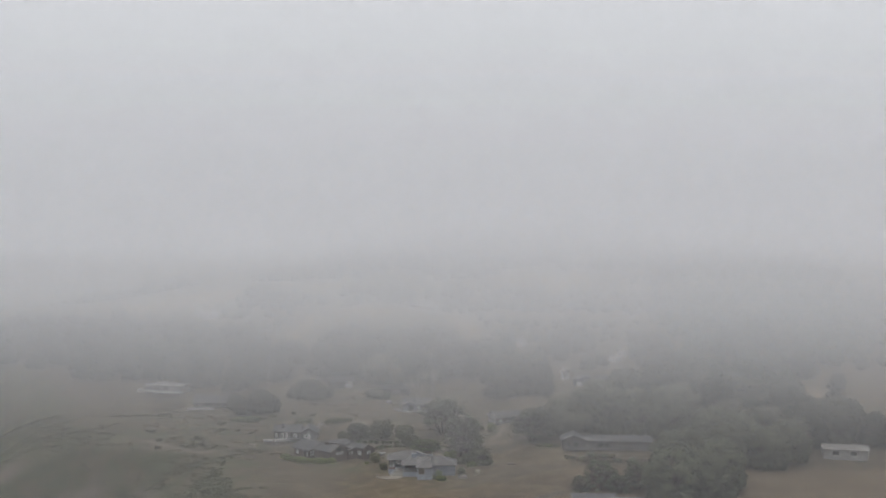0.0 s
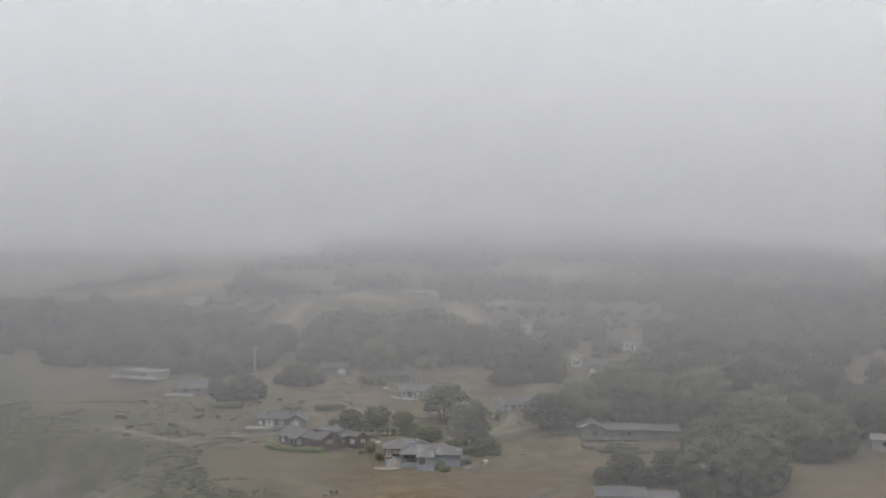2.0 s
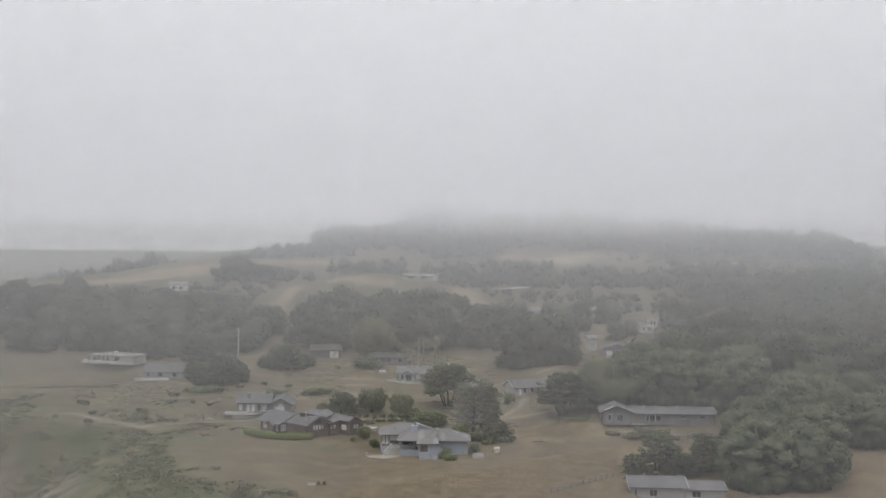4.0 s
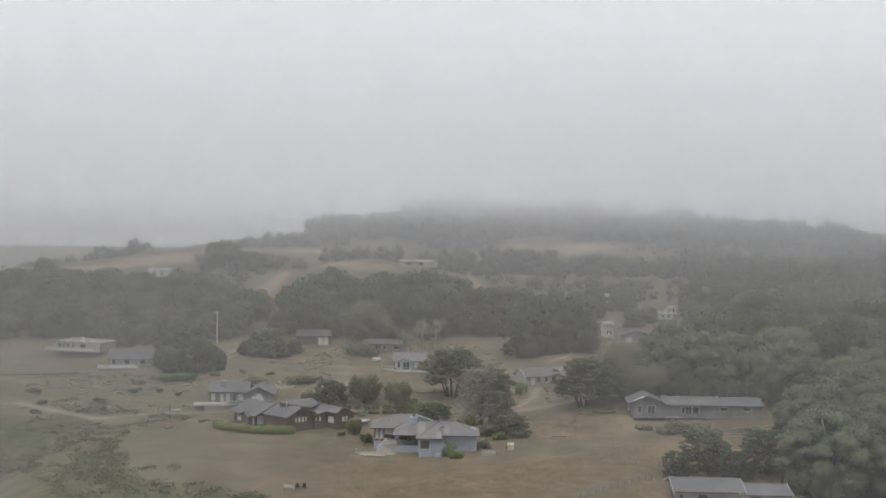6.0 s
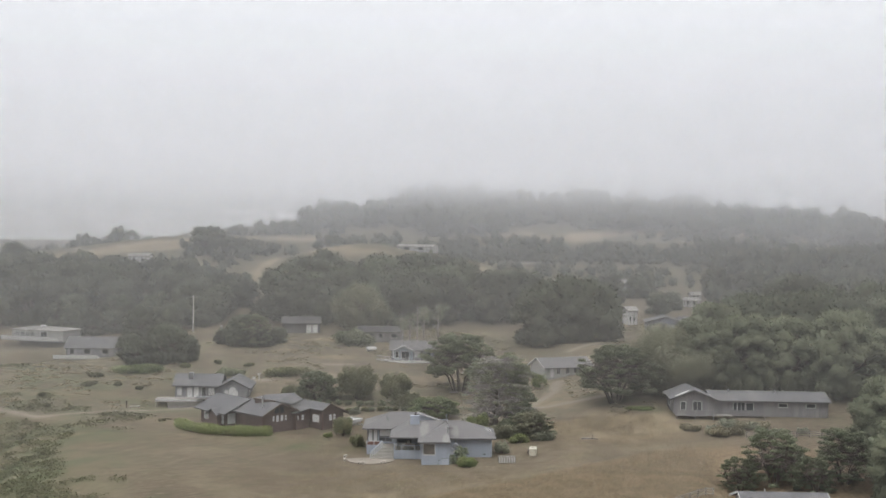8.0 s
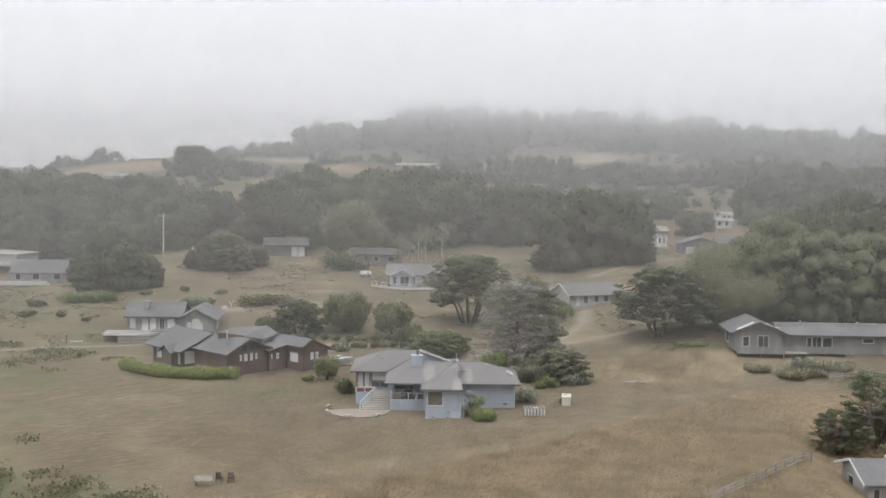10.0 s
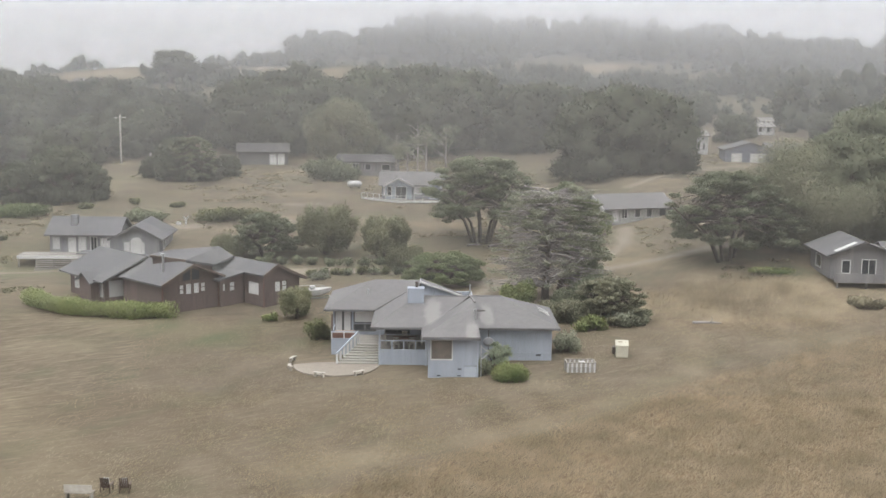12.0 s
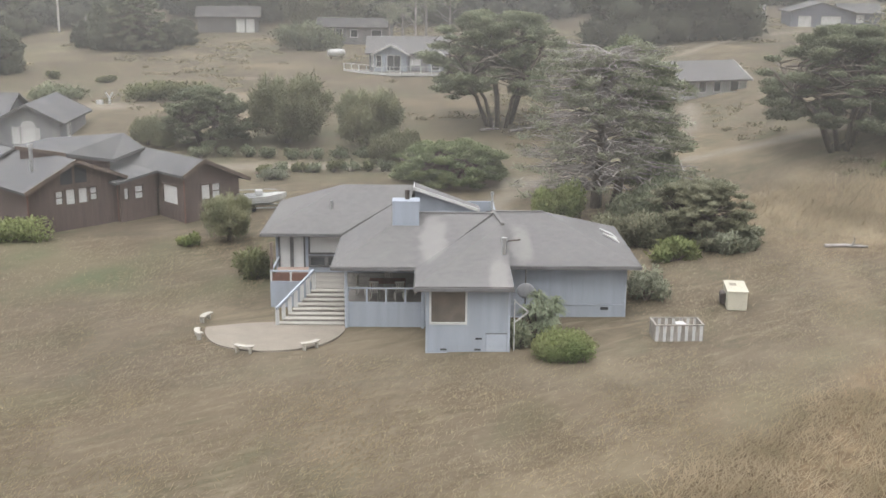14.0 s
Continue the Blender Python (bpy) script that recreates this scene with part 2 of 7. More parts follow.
def part(name, bm, mat, parent, label="", smooth=False):
    if isinstance(bm, bmesh.types.BMesh):
        me = bpy.data.meshes.new(name)
        bmesh.ops.recalc_face_normals(bm, faces=bm.faces)
        bm.to_mesh(me)
        bm.free()
    else:
        me = bm
    me.materials.clear()
    me.materials.append(mat)
    if smooth:
        me.polygons.foreach_set("use_smooth", [True] * len(me.polygons))
    ob = new(name, me)
    if parent:
        ob.parent = parent
    return tagged(ob, label) if label else ob


def thing(name, label, category, m, group="", kind=""):
    ob = new(name)
    ob.empty_display_size = 0.2
    ob.matrix_world = m
    return tagged(ob, label, category, group, kind)


def box(bm, x0, x1, y0, y1, z0, z1, bevel=0.0):
    g = bmesh.ops.create_cube(bm, size=1, matrix=Matrix.Translation(((x0 + x1) / 2, (y0 + y1) / 2, (z0 + z1) / 2)) @ Matrix.Diagonal((x1 - x0, y1 - y0, z1 - z0, 1)))
    if bevel:
        es = list({e for v in g["verts"] for e in v.link_edges})
        bmesh.ops.bevel(bm, geom=es, offset=bevel, segments=1, affect="EDGES")
    return bm


def boxes(*bs, bevel=0.0):
    bm = bmesh.new()
    for b in bs:
        box(bm, *b, bevel=bevel)
    return bm


def beam(bm, p, q, w, h):
    """A bar of w by h from p to q."""
    p, q = Vector(p), Vector(q)
    d = q - p
    m = Matrix.Translation((p + q) / 2) @ d.to_track_quat("X", "Z").to_matrix().to_4x4() @ Matrix.Diagonal((d.length, w, h, 1))
    bmesh.ops.create_cube(bm, size=1, matrix=m)


def tube(bm, pts, radii, n=7):
    """A tapered tube through pts."""
    rings = []
    for i, p in enumerate(pts):
        p = Vector(p)
        d = (Vector(pts[min(i + 1, len(pts) - 1)]) - Vector(pts[max(i - 1, 0)])).normalized()
        a = d.orthogonal().normalized()
        b = d.cross(a)
        rings.append([bm.verts.new(p + (a * math.cos(2 * math.pi * k / n) + b * math.sin(2 * math.pi * k / n)) * radii[i]) for k in range(n)])
    for r, s in zip(rings, rings[1:]):
        for k in range(n):
            bm.faces.new((r[k], r[(k + 1) % n], s[(k + 1) % n], s[k]))
    bm.faces.new(rings[0][::-1])
    bm.faces.new(rings[-1])


def prism(bm, poly, thick, axis=(0, 0, -1)):
    """A slab: poly (3D corners) pushed along axis."""
    a = Vector(axis) * thick
    top = [bm.verts.new(Vector(p)) for p in poly]
    low = [bm.verts.new(Vector(p) + a) for p in poly]
    bm.faces.new(top)
    bm.faces.new(low[::-1])
    for k in range(len(poly)):
        j = (k + 1) % len(poly)
        bm.faces.new((top[k], low[k], low[j], top[j]))


def slab(name, poly, mat, parent, thick=0.16, label=""):
    bm = bmesh.new()
    prism(bm, poly, thick)
    return part(name, bm, mat, parent, label)


def wall(parent, p0, p1, z0, z1, mat, openings=(), th=0.16, name="wall", trim=None, label=""):
    """A wall from p0 to p1 (outside to the right of that way) with openings (u0, u1, v0, v1, kind) cut through and windows set in."""
    p0, p1 = Vector((*p0, 0)), Vector((*p1, 0))
    d = (p1 - p0).normalized()
    out = Vector((d.y, -d.x, 0))
    L = (p1 - p0).length
    us = sorted({0.0, L, *[o[0] for o in openings], *[o[1] for o in openings]})
    vs = sorted({z0, z1, *[o[2] for o in openings], *[o[3] for o in openings]})
    bm = bmesh.new()
    vert = {}

    def vt(u, v):
        if (u, v) not in vert:
            vert[(u, v)] = bm.verts.new(p0 + d * u + Vector((0, 0, v)))
        return vert[(u, v)]

    for ua, ub in zip(us, us[1:]):
        for va, vb in zip(vs, vs[1:]):
            if any(o[0] <= ua and ub <= o[1] and o[2] <= va and vb <= o[3] for o in openings):
                continue
            bm.faces.new((vt(ua, va), vt(ub, va), vt(ub, vb), vt(ua, vb)))
    g = bmesh.ops.extrude_face_region(bm, geom=bm.faces[:])
    bmesh.ops.translate(bm, verts=[v for v in g["geom"] if isinstance(v, bmesh.types.BMVert)], vec=-out * th)
    w = part(name, bm, mat, parent, label)
    for u0, u1, v0, v1, kind in openings:
        window(w, p0, d, out, u0, u1, v0, v1, kind, trim or M["white"])
    return w


def window(w, p0, d, out, u0, u1, v0, v1, kind, trim):
    def P(u, v, o):
        return p0 + d * u + Vector((0, 0, v)) + out * o
    def bar(bm, ua, ub, va, vb, o0=-0.07, o1=0.035):
        c = [P(ua, va, o0), P(ub, va, o0), P(ub, vb, o0), P(ua, vb, o0)]
        prism(bm, c, o1 - o0, out)
    f = 0.07
    bm = bmesh.new()
    bar(bm, u0 - f, u1 + f, v0 - f, v0 + 0.02)
    bar(bm, u0 - f, u1 + f, v1 - 0.02, v1 + f)
    bar(bm, u0 - f, u0 + 0.02, v0 + 0.02, v1 - 0.02)
    bar(bm, u1 - 0.02, u1 + f, v0 + 0.02, v1 - 0.02)
    if kind[0] == "s":
        bar(bm, u0 + 0.02, u1 - 0.02, (v0 + v1) / 2 - 0.025, (v0 + v1) / 2 + 0.025, -0.06, 0.01)
    if kind[0] == "m":
        bar(bm, (u0 + u1) / 2 - 0.025, (u0 + u1) / 2 + 0.025, v0 + 0.02, v1 - 0.02, -0.06, 0.01)
    fr = part("window", bm, trim, w)
    bm = bmesh.new()
    prism(bm, [P(u0 + 0.01, v0 + 0.01, -0.10), P(u1 - 0.01, v0 + 0.01, -0.10), P(u1 - 0.01, v1 - 0.01, -0.10), P(u0 + 0.01, v1 - 0.01, -0.10)], 0.02, out)
    part("pane", bm, M["glass"] if kind.endswith("d") else M["glass_warm"] if kind.endswith("w") else M["blind"], fr)


def block(parent, x0, x1, y0, y1, z0, z1, mat, f=(), r=(), b=(), l=(), th=0.16, trim=None):
    """Four walls; openings of the front, right, back and left walls are counted along each wall as seen from outside."""
    wall(parent, (x0, y0), (x1, y0), z0, z1, mat, f, th, trim=trim)
    wall(parent, (x1, y0 + th), (x1, y1 - th), z0, z1, mat, r, th, trim=trim)
    wall(parent, (x1, y1), (x0, y1), z0, z1, mat, b, th, trim=trim)
    wall(parent, (x0, y1 - th), (x0, y0 + th), z0, z1, mat, l, th, trim=trim)


def gable_roof(parent, x0, x1, y0, y1, ze, zr, axis, mat, wallmat, over=0.5, rake=0.4, th=0.16, trim=None):
    """Two slopes on a block with the ridge along axis, and its two gable walls."""
    if axis == "x":
        ym = (y0 + y1) / 2
        k = (zr - ze) / (ym - y0)
        zo = ze - k * over
        A = [(x0 - rake, y0 - over, zo), (x1 + rake, y0 - over, zo), (x1 + rake, ym, zr), (x0 - rake, ym, zr)]
        B = [(x1 + rake, y1 + over, zo), (x0 - rake, y1 + over, zo), (x0 - rake, ym, zr), (x1 + rake, ym, zr)]
        G = [([(x0, y0, ze), (x0, y1, ze), (x0, ym, zr)], (1, 0, 0)), ([(x1, y0, ze), (x1, y1, ze), (x1, ym, zr)], (-1, 0, 0))]
    else:
        xm = (x0 + x1) / 2
        k = (zr - ze) / (xm - x0)
        zo = ze - k * over
        A = [(x0 - over, y1 + rake, zo), (x0 - over, y0 - rake, zo), (xm, y0 - rake, zr), (xm, y1 + rake, zr)]
        B = [(x1 + over, y0 - rake, zo), (x1 + over, y1 + rake, zo), (xm, y1 + rake, zr), (xm, y0 - rake, zr)]
        G = [([(x0, y0, ze), (x1, y0, ze), (xm, y0, zr)], (0, 1, 0)), ([(x0, y1, ze), (x1, y1, ze), (xm, y1, zr)], (0, -1, 0))]
    up = Vector((0, 0, 0.18))
    for poly in (A, B):
        slab("roof_slope", [Vector(p) + up for p in poly], mat, parent, th)
    for poly, ax in G:
        bm = bmesh.new()
        prism(bm, poly, 0.16, ax)
        part("gable", bm, wallmat, parent)
    if trim:
        for poly in (A, B):
            for a, b in ((poly[1], poly[2]), (poly[3], poly[0])):
                bm = bmesh.new()
                beam(bm, Vector(a) + Vector((0, 0, 0.08)), Vector(b) + Vector((0, 0, 0.08)), 0.06, 0.24)
                part("bargeboard", bm, trim, parent)


def hip_roof(parent, x0, x1, y0, y1, ze, zr, mat, over=0.5, th=0.16, trim=None):
    x0, x1, y0, y1 = x0 - over, x1 + over, y0 - over, y1 + over
    if x1 - x0 >= y1 - y0:
        run, ym = (y1 - y0) / 2, (y0 + y1) / 2
        a, b = (x0 + run, ym, zr), (x1 - run, ym, zr)
        polys = [[(x0, y0, ze), (x1, y0, ze), b, a], [(x1, y0, ze), (x1, y1, ze), b], [(x1, y1, ze), (x0, y1, ze), a, b], [(x0, y1, ze), (x0, y0, ze), a]]
    else:
        run, xm = (x1 - x0) / 2, (x0 + x1) / 2
        a, b = (xm, y0 + run, zr), (xm, y1 - run, zr)
        polys = [[(x0, y0, ze), (x1, y0, ze), a], [(x1, y0, ze), (x1, y1, ze), b, a], [(x1, y1, ze), (x0, y1, ze), b], [(x0, y1, ze), (x0, y0, ze), a, b]]
    for p in polys:
        slab("roof_slope", p, mat, parent, th)
    if trim:
        bm = bmesh.new()
        for p, q in (((x0, y0), (x1, y0)), ((x1, y0), (x1, y1)), ((x1, y1), (x0, y1)), ((x0, y1), (x0, y0))):
            beam(bm, (*p, ze - 0.13), (*q, ze - 0.13), 0.04, 0.2)
        part("fascia", bm, trim, parent)


# ---------------------------------------------------------------- ground
YS = [-4000, 300, 330, 345, 370, 395, 410, 445, 470, 520, 560, 600, 640, 740, 800, 880, 930, 980, 1020, 1100, 1500, 4000]
ZS = [0, 0, .6, 1.2, 3, 4.1, 5.2, 6.6, 9.0, 11.5, 13, 16, 18, 18.5, 24, 30, 34.5, 41, 46, 47, 44, 40]
EY = [-4000, 270, 278, 283, 293, 310, 328, 335, 339, 345, 360, 375, 395, 430, 480, 560, 900, 4000]
EX = [-20, -23, -27, -37, -48, -53, -57, -66, -80, -98, -110, -117, -126, -136, -158, -260, -900, -3000]


def sstep(a, b, v):
    v = np.clip((v - a) / (b - a), 0, 1)
    return v * v * (3 - 2 * v)


def edge_distance(x, y):
    """How far a place lies beyond the brow of the sea bluff."""
    return np.interp(y, EY, EX) - x


def gully(x, y):
    """How deep the ravine between the two spurs of the bluff cuts at a place."""
    cx = np.interp(y, [375, 395, 415, 435, 450], [-145, -130, -117, -106, -97])
    return 10 * (1 - sstep(3, 14, np.abs(x - cx))) * sstep(-90, -112, x) * sstep(366, 384, y) * (1 - sstep(434, 450, y))


def ground_height(x, y):
    x, y = np.asarray(x, float), np.asarray(y, float)
    z = np.interp(y, YS, ZS)
    z = z + 2.0 * sstep(14, 34, x) * sstep(318, 345, y) * (1 - sstep(430, 520, y))
    z = z - 7.0 * sstep(-50, -115, x) * sstep(375, 430, y) * (1 - sstep(470, 530, y))
    z = z - 2.3 * sstep(28.5, 36, x) * (1 - sstep(292, 312, y))
    z = z - 30 * sstep(0, 75, edge_distance(x, y)) * (1 - sstep(480, 620, y))
    z = z - gully(x, y)
    z = z + 10 * np.exp(-((x + 34) / 34) ** 2 - ((y - 628) / 38) ** 2) + 2.5 * np.exp(-((x - 8) / 18) ** 2 - ((y - 615) / 25) ** 2)
    z = z + 5.5 * np.exp(-((x + 140) / 60) ** 2 - ((y - 765) / 60) ** 2)
    z = z - 12 * sstep(-40, -170, x) * sstep(860, 960, y)
    z = z - 1.4 * np.exp(-((x + 52) / 9) ** 2 - ((y - 353) / 6) ** 2)
    z = z - 28 * sstep(-150, -330, x) * sstep(700, 900, y)
    z = z - 8 * sstep(95, 290, x) * sstep(800, 930, y)
    return z


def gz(x, y):
    return float(ground_height(x, y))


def axis_steps(stops):
    out = []
    for a, b, step in stops:
        out += list(np.arange(a, b, step))
    return np.array(out + [stops[-1][1]])


GX = axis_steps([(-3500, -700, 350), (-700, -260, 22), (-260, -90, 5), (-90, 70, 1.0), (70, 160, 4), (160, 600, 20), (600, 3500, 290)])
GY = axis_steps([(-1500, 200, 100), (200, 270, 10), (270, 420, 1.0), (420, 560, 3), (560, 1150, 10), (1150, 3900, 250)])
gx, gy = np.meshgrid(GX, GY)
bumps = np.array([noise.fractal((x * 0.09, y * 0.09, 3.1), 0.8, 2.0, 3) if -300 < x < 300 and y > 200 else 0.0 for x, y in zip(gx.ravel(), gy.ravel())]).reshape(gx.shape)
gzs = ground_height(gx, gy) + bumps * (0.10 + 0.7 * sstep(2, 20, edge_distance(gx, gy)) + 1.2 * sstep(480, 800, gy))
ni, nj = gx.shape
vid = np.arange(ni * nj).reshape(ni, nj)
quads = np.stack([vid[:-1, :-1], vid[:-1, 1:], vid[1:, 1:], vid[1:, :-1]], -1).reshape(-1, 4)
ground_mesh = raw_mesh("ground", np.stack([gx, gy, gzs], -1).reshape(-1, 3), [4] * len(quads), quads.ravel())


def along(px, py, line):
    """Distance from places to a bent line."""
    best = np.full(px.shape, 1e9)
    for (ax, ay), (bx, by) in zip(line, line[1:]):
        t = np.clip(((px - ax) * (bx - ax) + (py - ay) * (by - ay)) / ((bx - ax) ** 2 + (by - ay) ** 2), 0, 1)
        best = np.minimum(best, np.hypot(px - ax - t * (bx - ax), py - ay - t * (by - ay)))
    return best


def blob(px, py, cx, cy, rx, ry):
    return 1 - sstep(0.6, 1.15, np.hypot((px - cx) / rx, (py - cy) / ry))


wob = bumps * 1.2
LANE = [(-84, 440), (-90, 478), (-97, 510), (-108, 565)]
TRACKS = [[(-90, 352), (-70, 338), (-59, 343.5), (-50, 347), (-45, 351)], [(-34, 346), (-16, 347.5), (-6, 346), (0, 342), (10, 348), (19, 352), (30, 356), (60, 372)],
          [(1, 341), (-2, 334), (-5, 328)], [(12, 349), (18, 362), (20, 372)], [(-30, 381), (-18, 372)], [(75, 358), (71, 308)], [(26, 405), (44, 425), (56, 434)], LANE]
dirt = np.max([0.85 * (1 - sstep(0.3, 1.5, along(gx, gy, tr) + wob * 0.4)) for tr in TRACKS], axis=0)
dirt = np.maximum(dirt, 0.7 * blob(gx, gy, -2, 342, 6, 2.6))
dirt = np.maximum(dirt, 0.8 * blob(gx, gy, -38.5, 372, 4, 2.5))
dirt = np.maximum(dirt, 0.6 * blob(gx, gy, -25, 392, 5, 2))


def tall_grass(x, y, wander=0.0):
    """Where the meadow stands uncut: beyond the old wheel track that runs up past the grey house."""
    side = x - (y - 291.2) / 0.9 + wander
    return sstep(-1.5, 2.0, side) * (1 - sstep(316, 324, y)) * (1 - 0.5 * sstep(40, 60, x))


tall = np.maximum(tall_grass(gx, gy, wob * 2.5), 0.5 * blob(gx, gy, 24, 331, 14, 10))
ruts = [[(-16 + k, 284.5 - k * 0.8), (-3 + k, 291.8 - k * 0.8), (2.3 + k, 295.4 - k * 0.8), (13.5 + k, 307.0 - k * 0.8), (17 + k, 318), (15, 330), (12, 341)] for k in (0.0, 1.2)]
rut = np.max([1 - sstep(0.2, 1.1, along(gx, gy, r) + wob * 0.3) for r in ruts], axis=0)
green = np.clip(sstep(-5, 8, edge_distance(gx, gy) + wob * 7) * (1 - sstep(520, 600, gy)), 0, 1)
green = np.maximum(green, 0.7 * blob(gx, gy, -66, 350, 30, 14) * sstep(-0.4, 0.3, wob))
green = np.maximum(green, 0.9 * blob(gx, gy, -24, 321, 15, 9) * sstep(-0.7, 0.2, wob))
green = np.maximum(green, 0.9 * blob(gx, gy, 31, 341, 4.5, 3.5))
green = np.maximum(green, 0.6 * blob(gx, gy, -8, 354, 24, 13) * sstep(-0.8, 0.3, wob))
green = np.maximum(green, sstep(1.5, 6, gully(gx, gy)))
green = np.maximum(green, 0.85 * sstep(-0.35, 0.35, wob) * blob(gx, gy, -82, 368, 36, 34))
green = np.maximum(green, 0.35 * blob(gx, gy, 15, 425, 20, 16))
green = np.maximum(green, 0.4 * sstep(-30, -60, gx) * sstep(0.0, 0.6, wob) * (1 - sstep(430, 460, gy)))
rockw = sstep(16, 30, edge_distance(gx, gy)) * sstep(0.0, 0.25, bumps) * 0.8
FIELDS = [([(-73, 533), (-72, 590), (-70, 640), (-66, 700)], 5), ([(-195, 698), (-165, 735), (-138, 768)], 22), ([(-115, 850), (-60, 850)], 13),
          ([(-60, 640), (-44, 616), (-26, 607)], 7), ([(8, 613), (14, 574)], 8), ([(48, 898), (75, 868), (104, 918)], 18), ([(132, 935), (165, 938)], 13),
          ([(202, 962), (226, 966)], 11), ([(95, 545), (115, 552)], 10), ([(104, 464), (122, 440), (130, 414)], 13)]
straw = blob(gx, gy, 25, 335, 17, 11) * sstep(-0.6, 0.2, wob)
straw = np.maximum(straw, np.max([1 - sstep(half - 5, half + 3, along(gx, gy, line) + wob * 3) for line, half in FIELDS], axis=0))
green = np.maximum(green, 0.5 * sstep(500, 600, gy + wob * 20) * (1 - straw) * (1 - sstep(1150, 1400, gy)))
meadow = sstep(338, 350, gy) * (1 - sstep(435, 465, gy))
straw = np.maximum(straw, 0.4 * sstep(0.15, 0.7, wob) * meadow)
green = np.maximum(green, 0.4 * sstep(0.0, 0.6, -wob) * meadow)
straw = np.maximum(straw, 0.3 * rut)
for key, arr in (("straw", straw), ("dirt", dirt), ("tall", tall), ("green", green), ("rock", rockw)):
    at = ground_mesh.attributes.new(key, "FLOAT", "POINT")
    at.data.foreach_set("value", arr.astype(np.float32).ravel())


def ground_material():
    m = bpy.data.materials.new("dry_coastal_grass")
    m.use_nodes = True
    nt = m.node_tree
    b = nt.nodes["Principled BSDF"]
    b.inputs["Roughness"].default_value = 0.95
    b.inputs["Specular IOR Level"].default_value = 0.1
    geo = nt.nodes.new("ShaderNodeNewGeometry")

    def nz(scale, detail=5, stretch=None, turn=-0.6):
        n = nt.nodes.new("ShaderNodeTexNoise")
        n.inputs["Scale"].default_value, n.inputs["Detail"].default_value = scale, detail
        mp = nt.nodes.new("ShaderNodeMapping")
        mp.vector_type = "TEXTURE"
        mp.inputs["Scale"].default_value = stretch or (1, 1.8, 1)
        mp.inputs["Rotation"].default_value = (0, 0, turn)
        nt.links.new(geo.outputs["Position"], mp.inputs[0])
        nt.links.new(mp.outputs[0], n.inputs["Vector"])
        return n.outputs["Fac"]

    def rng(src, a, b2, lo=0.0, hi=1.0):
        r = nt.nodes.new("ShaderNodeMapRange")
        for k, v in ((1, a), (2, b2), (3, lo), (4, hi)):
            r.inputs[k].default_value = v
        nt.links.new(src, r.inputs[0])
        return r.outputs[0]

    def mixc(fac, c1, c2):
        x = nt.nodes.new("ShaderNodeMixRGB")
        for k, c in ((1, c1), (2, c2)):
            if isinstance(c, tuple):
                x.inputs[k].default_value = (c[0] * 0.575, c[1] * 0.57, c[2] * 0.555, 1)
            else:
                nt.links.new(c, x.inputs[k])
        nt.links.new(fac, x.inputs[0])
        return x.outputs[0]

    def attr(key):
        a = nt.nodes.new("ShaderNodeAttribute")
        a.attribute_name = key
        return a.outputs["Fac"]

    def mul(p, q):
        x = nt.nodes.new("ShaderNodeMath")
        x.operation = "MULTIPLY"
        nt.links.new(p, x.inputs[0])
        nt.links.new(q, x.inputs[1])
        return x.outputs[0]

    grain = nz(2.2, 8)
    streak = nz(0.9, 8, (0.8, 1.9, 1))
    big = nz(0.06, 4)
    mid = nz(0.28, 5)
    c = mixc(rng(grain, 0.3, 0.7), (0.158, 0.127, 0.089), (0.202, 0.165, 0.119))
    c = mixc(rng(streak, 0.5, 0.68, 0, 0.5), c, (0.236, 0.196, 0.143))
    c = mixc(rng(nz(1.5, 10, (0.7, 1.9, 1)), 0.53, 0.66, 0, 0.5), c, (0.295, 0.245, 0.178))
    c = mixc(rng(nz(5.0, 7), 0.5, 0.75, 0, 0.4), c, (0.135, 0.106, 0.073))
    c = mixc(rng(big, 0.46, 0.62, 0, 0.6), c, (0.150, 0.119, 0.086))
    c = mixc(rng(mid, 0.52, 0.7, 0, 0.6), c, (0.132, 0.127, 0.08))
    c = mixc(rng(nz(0.11, 4, (1.6, 1, 1)), 0.5, 0.64, 0, 0.55), c, (0.262, 0.218, 0.152))
    c = mixc(rng(nz(1.3, 6, (3.2, 0.5, 1), 0.6), 0.54, 0.68, 0, 0.5), c, (0.335, 0.284, 0.202))
    c = mixc(rng(nz(0.9, 6, (3.0, 0.6, 1), 0.45), 0.55, 0.68, 0, 0.5), c, (0.112, 0.098, 0.064))
    c = mixc(rng(attr("tall"), 0, 1, 0, 0.75), c, mixc(rng(nz(1.9, 9), 0.38, 0.62), (0.365, 0.268, 0.168), (0.195, 0.140, 0.086)))
    c = mixc(rng(attr("straw"), 0, 1, 0, 0.8), c, mixc(rng(nz(0.9, 7), 0.35, 0.65), (0.45, 0.372, 0.25), (0.345, 0.278, 0.185)))
    c = mixc(attr("green"), c, mixc(rng(nz(0.13, 6), 0.5, 0.6, 0, 0.75), mixc(rng(mid, 0.35, 0.65), (0.128, 0.140, 0.078), (0.170, 0.164, 0.102)), (0.215, 0.180, 0.121)))
    c = mixc(attr("dirt"), c, mixc(rng(grain, 0.3, 0.7), (0.40, 0.35, 0.285), (0.31, 0.268, 0.212)))
    c = mixc(attr("rock"), c, mixc(rng(mid, 0.3, 0.7), (0.36, 0.31, 0.26), (0.2, 0.17, 0.145)))
    nt.links.new(c, b.inputs["Base Color"])
    bp = nt.nodes.new("ShaderNodeBump")
    bp.inputs["Strength"].default_value, bp.inputs["Distance"].default_value = 0.6, 0.15
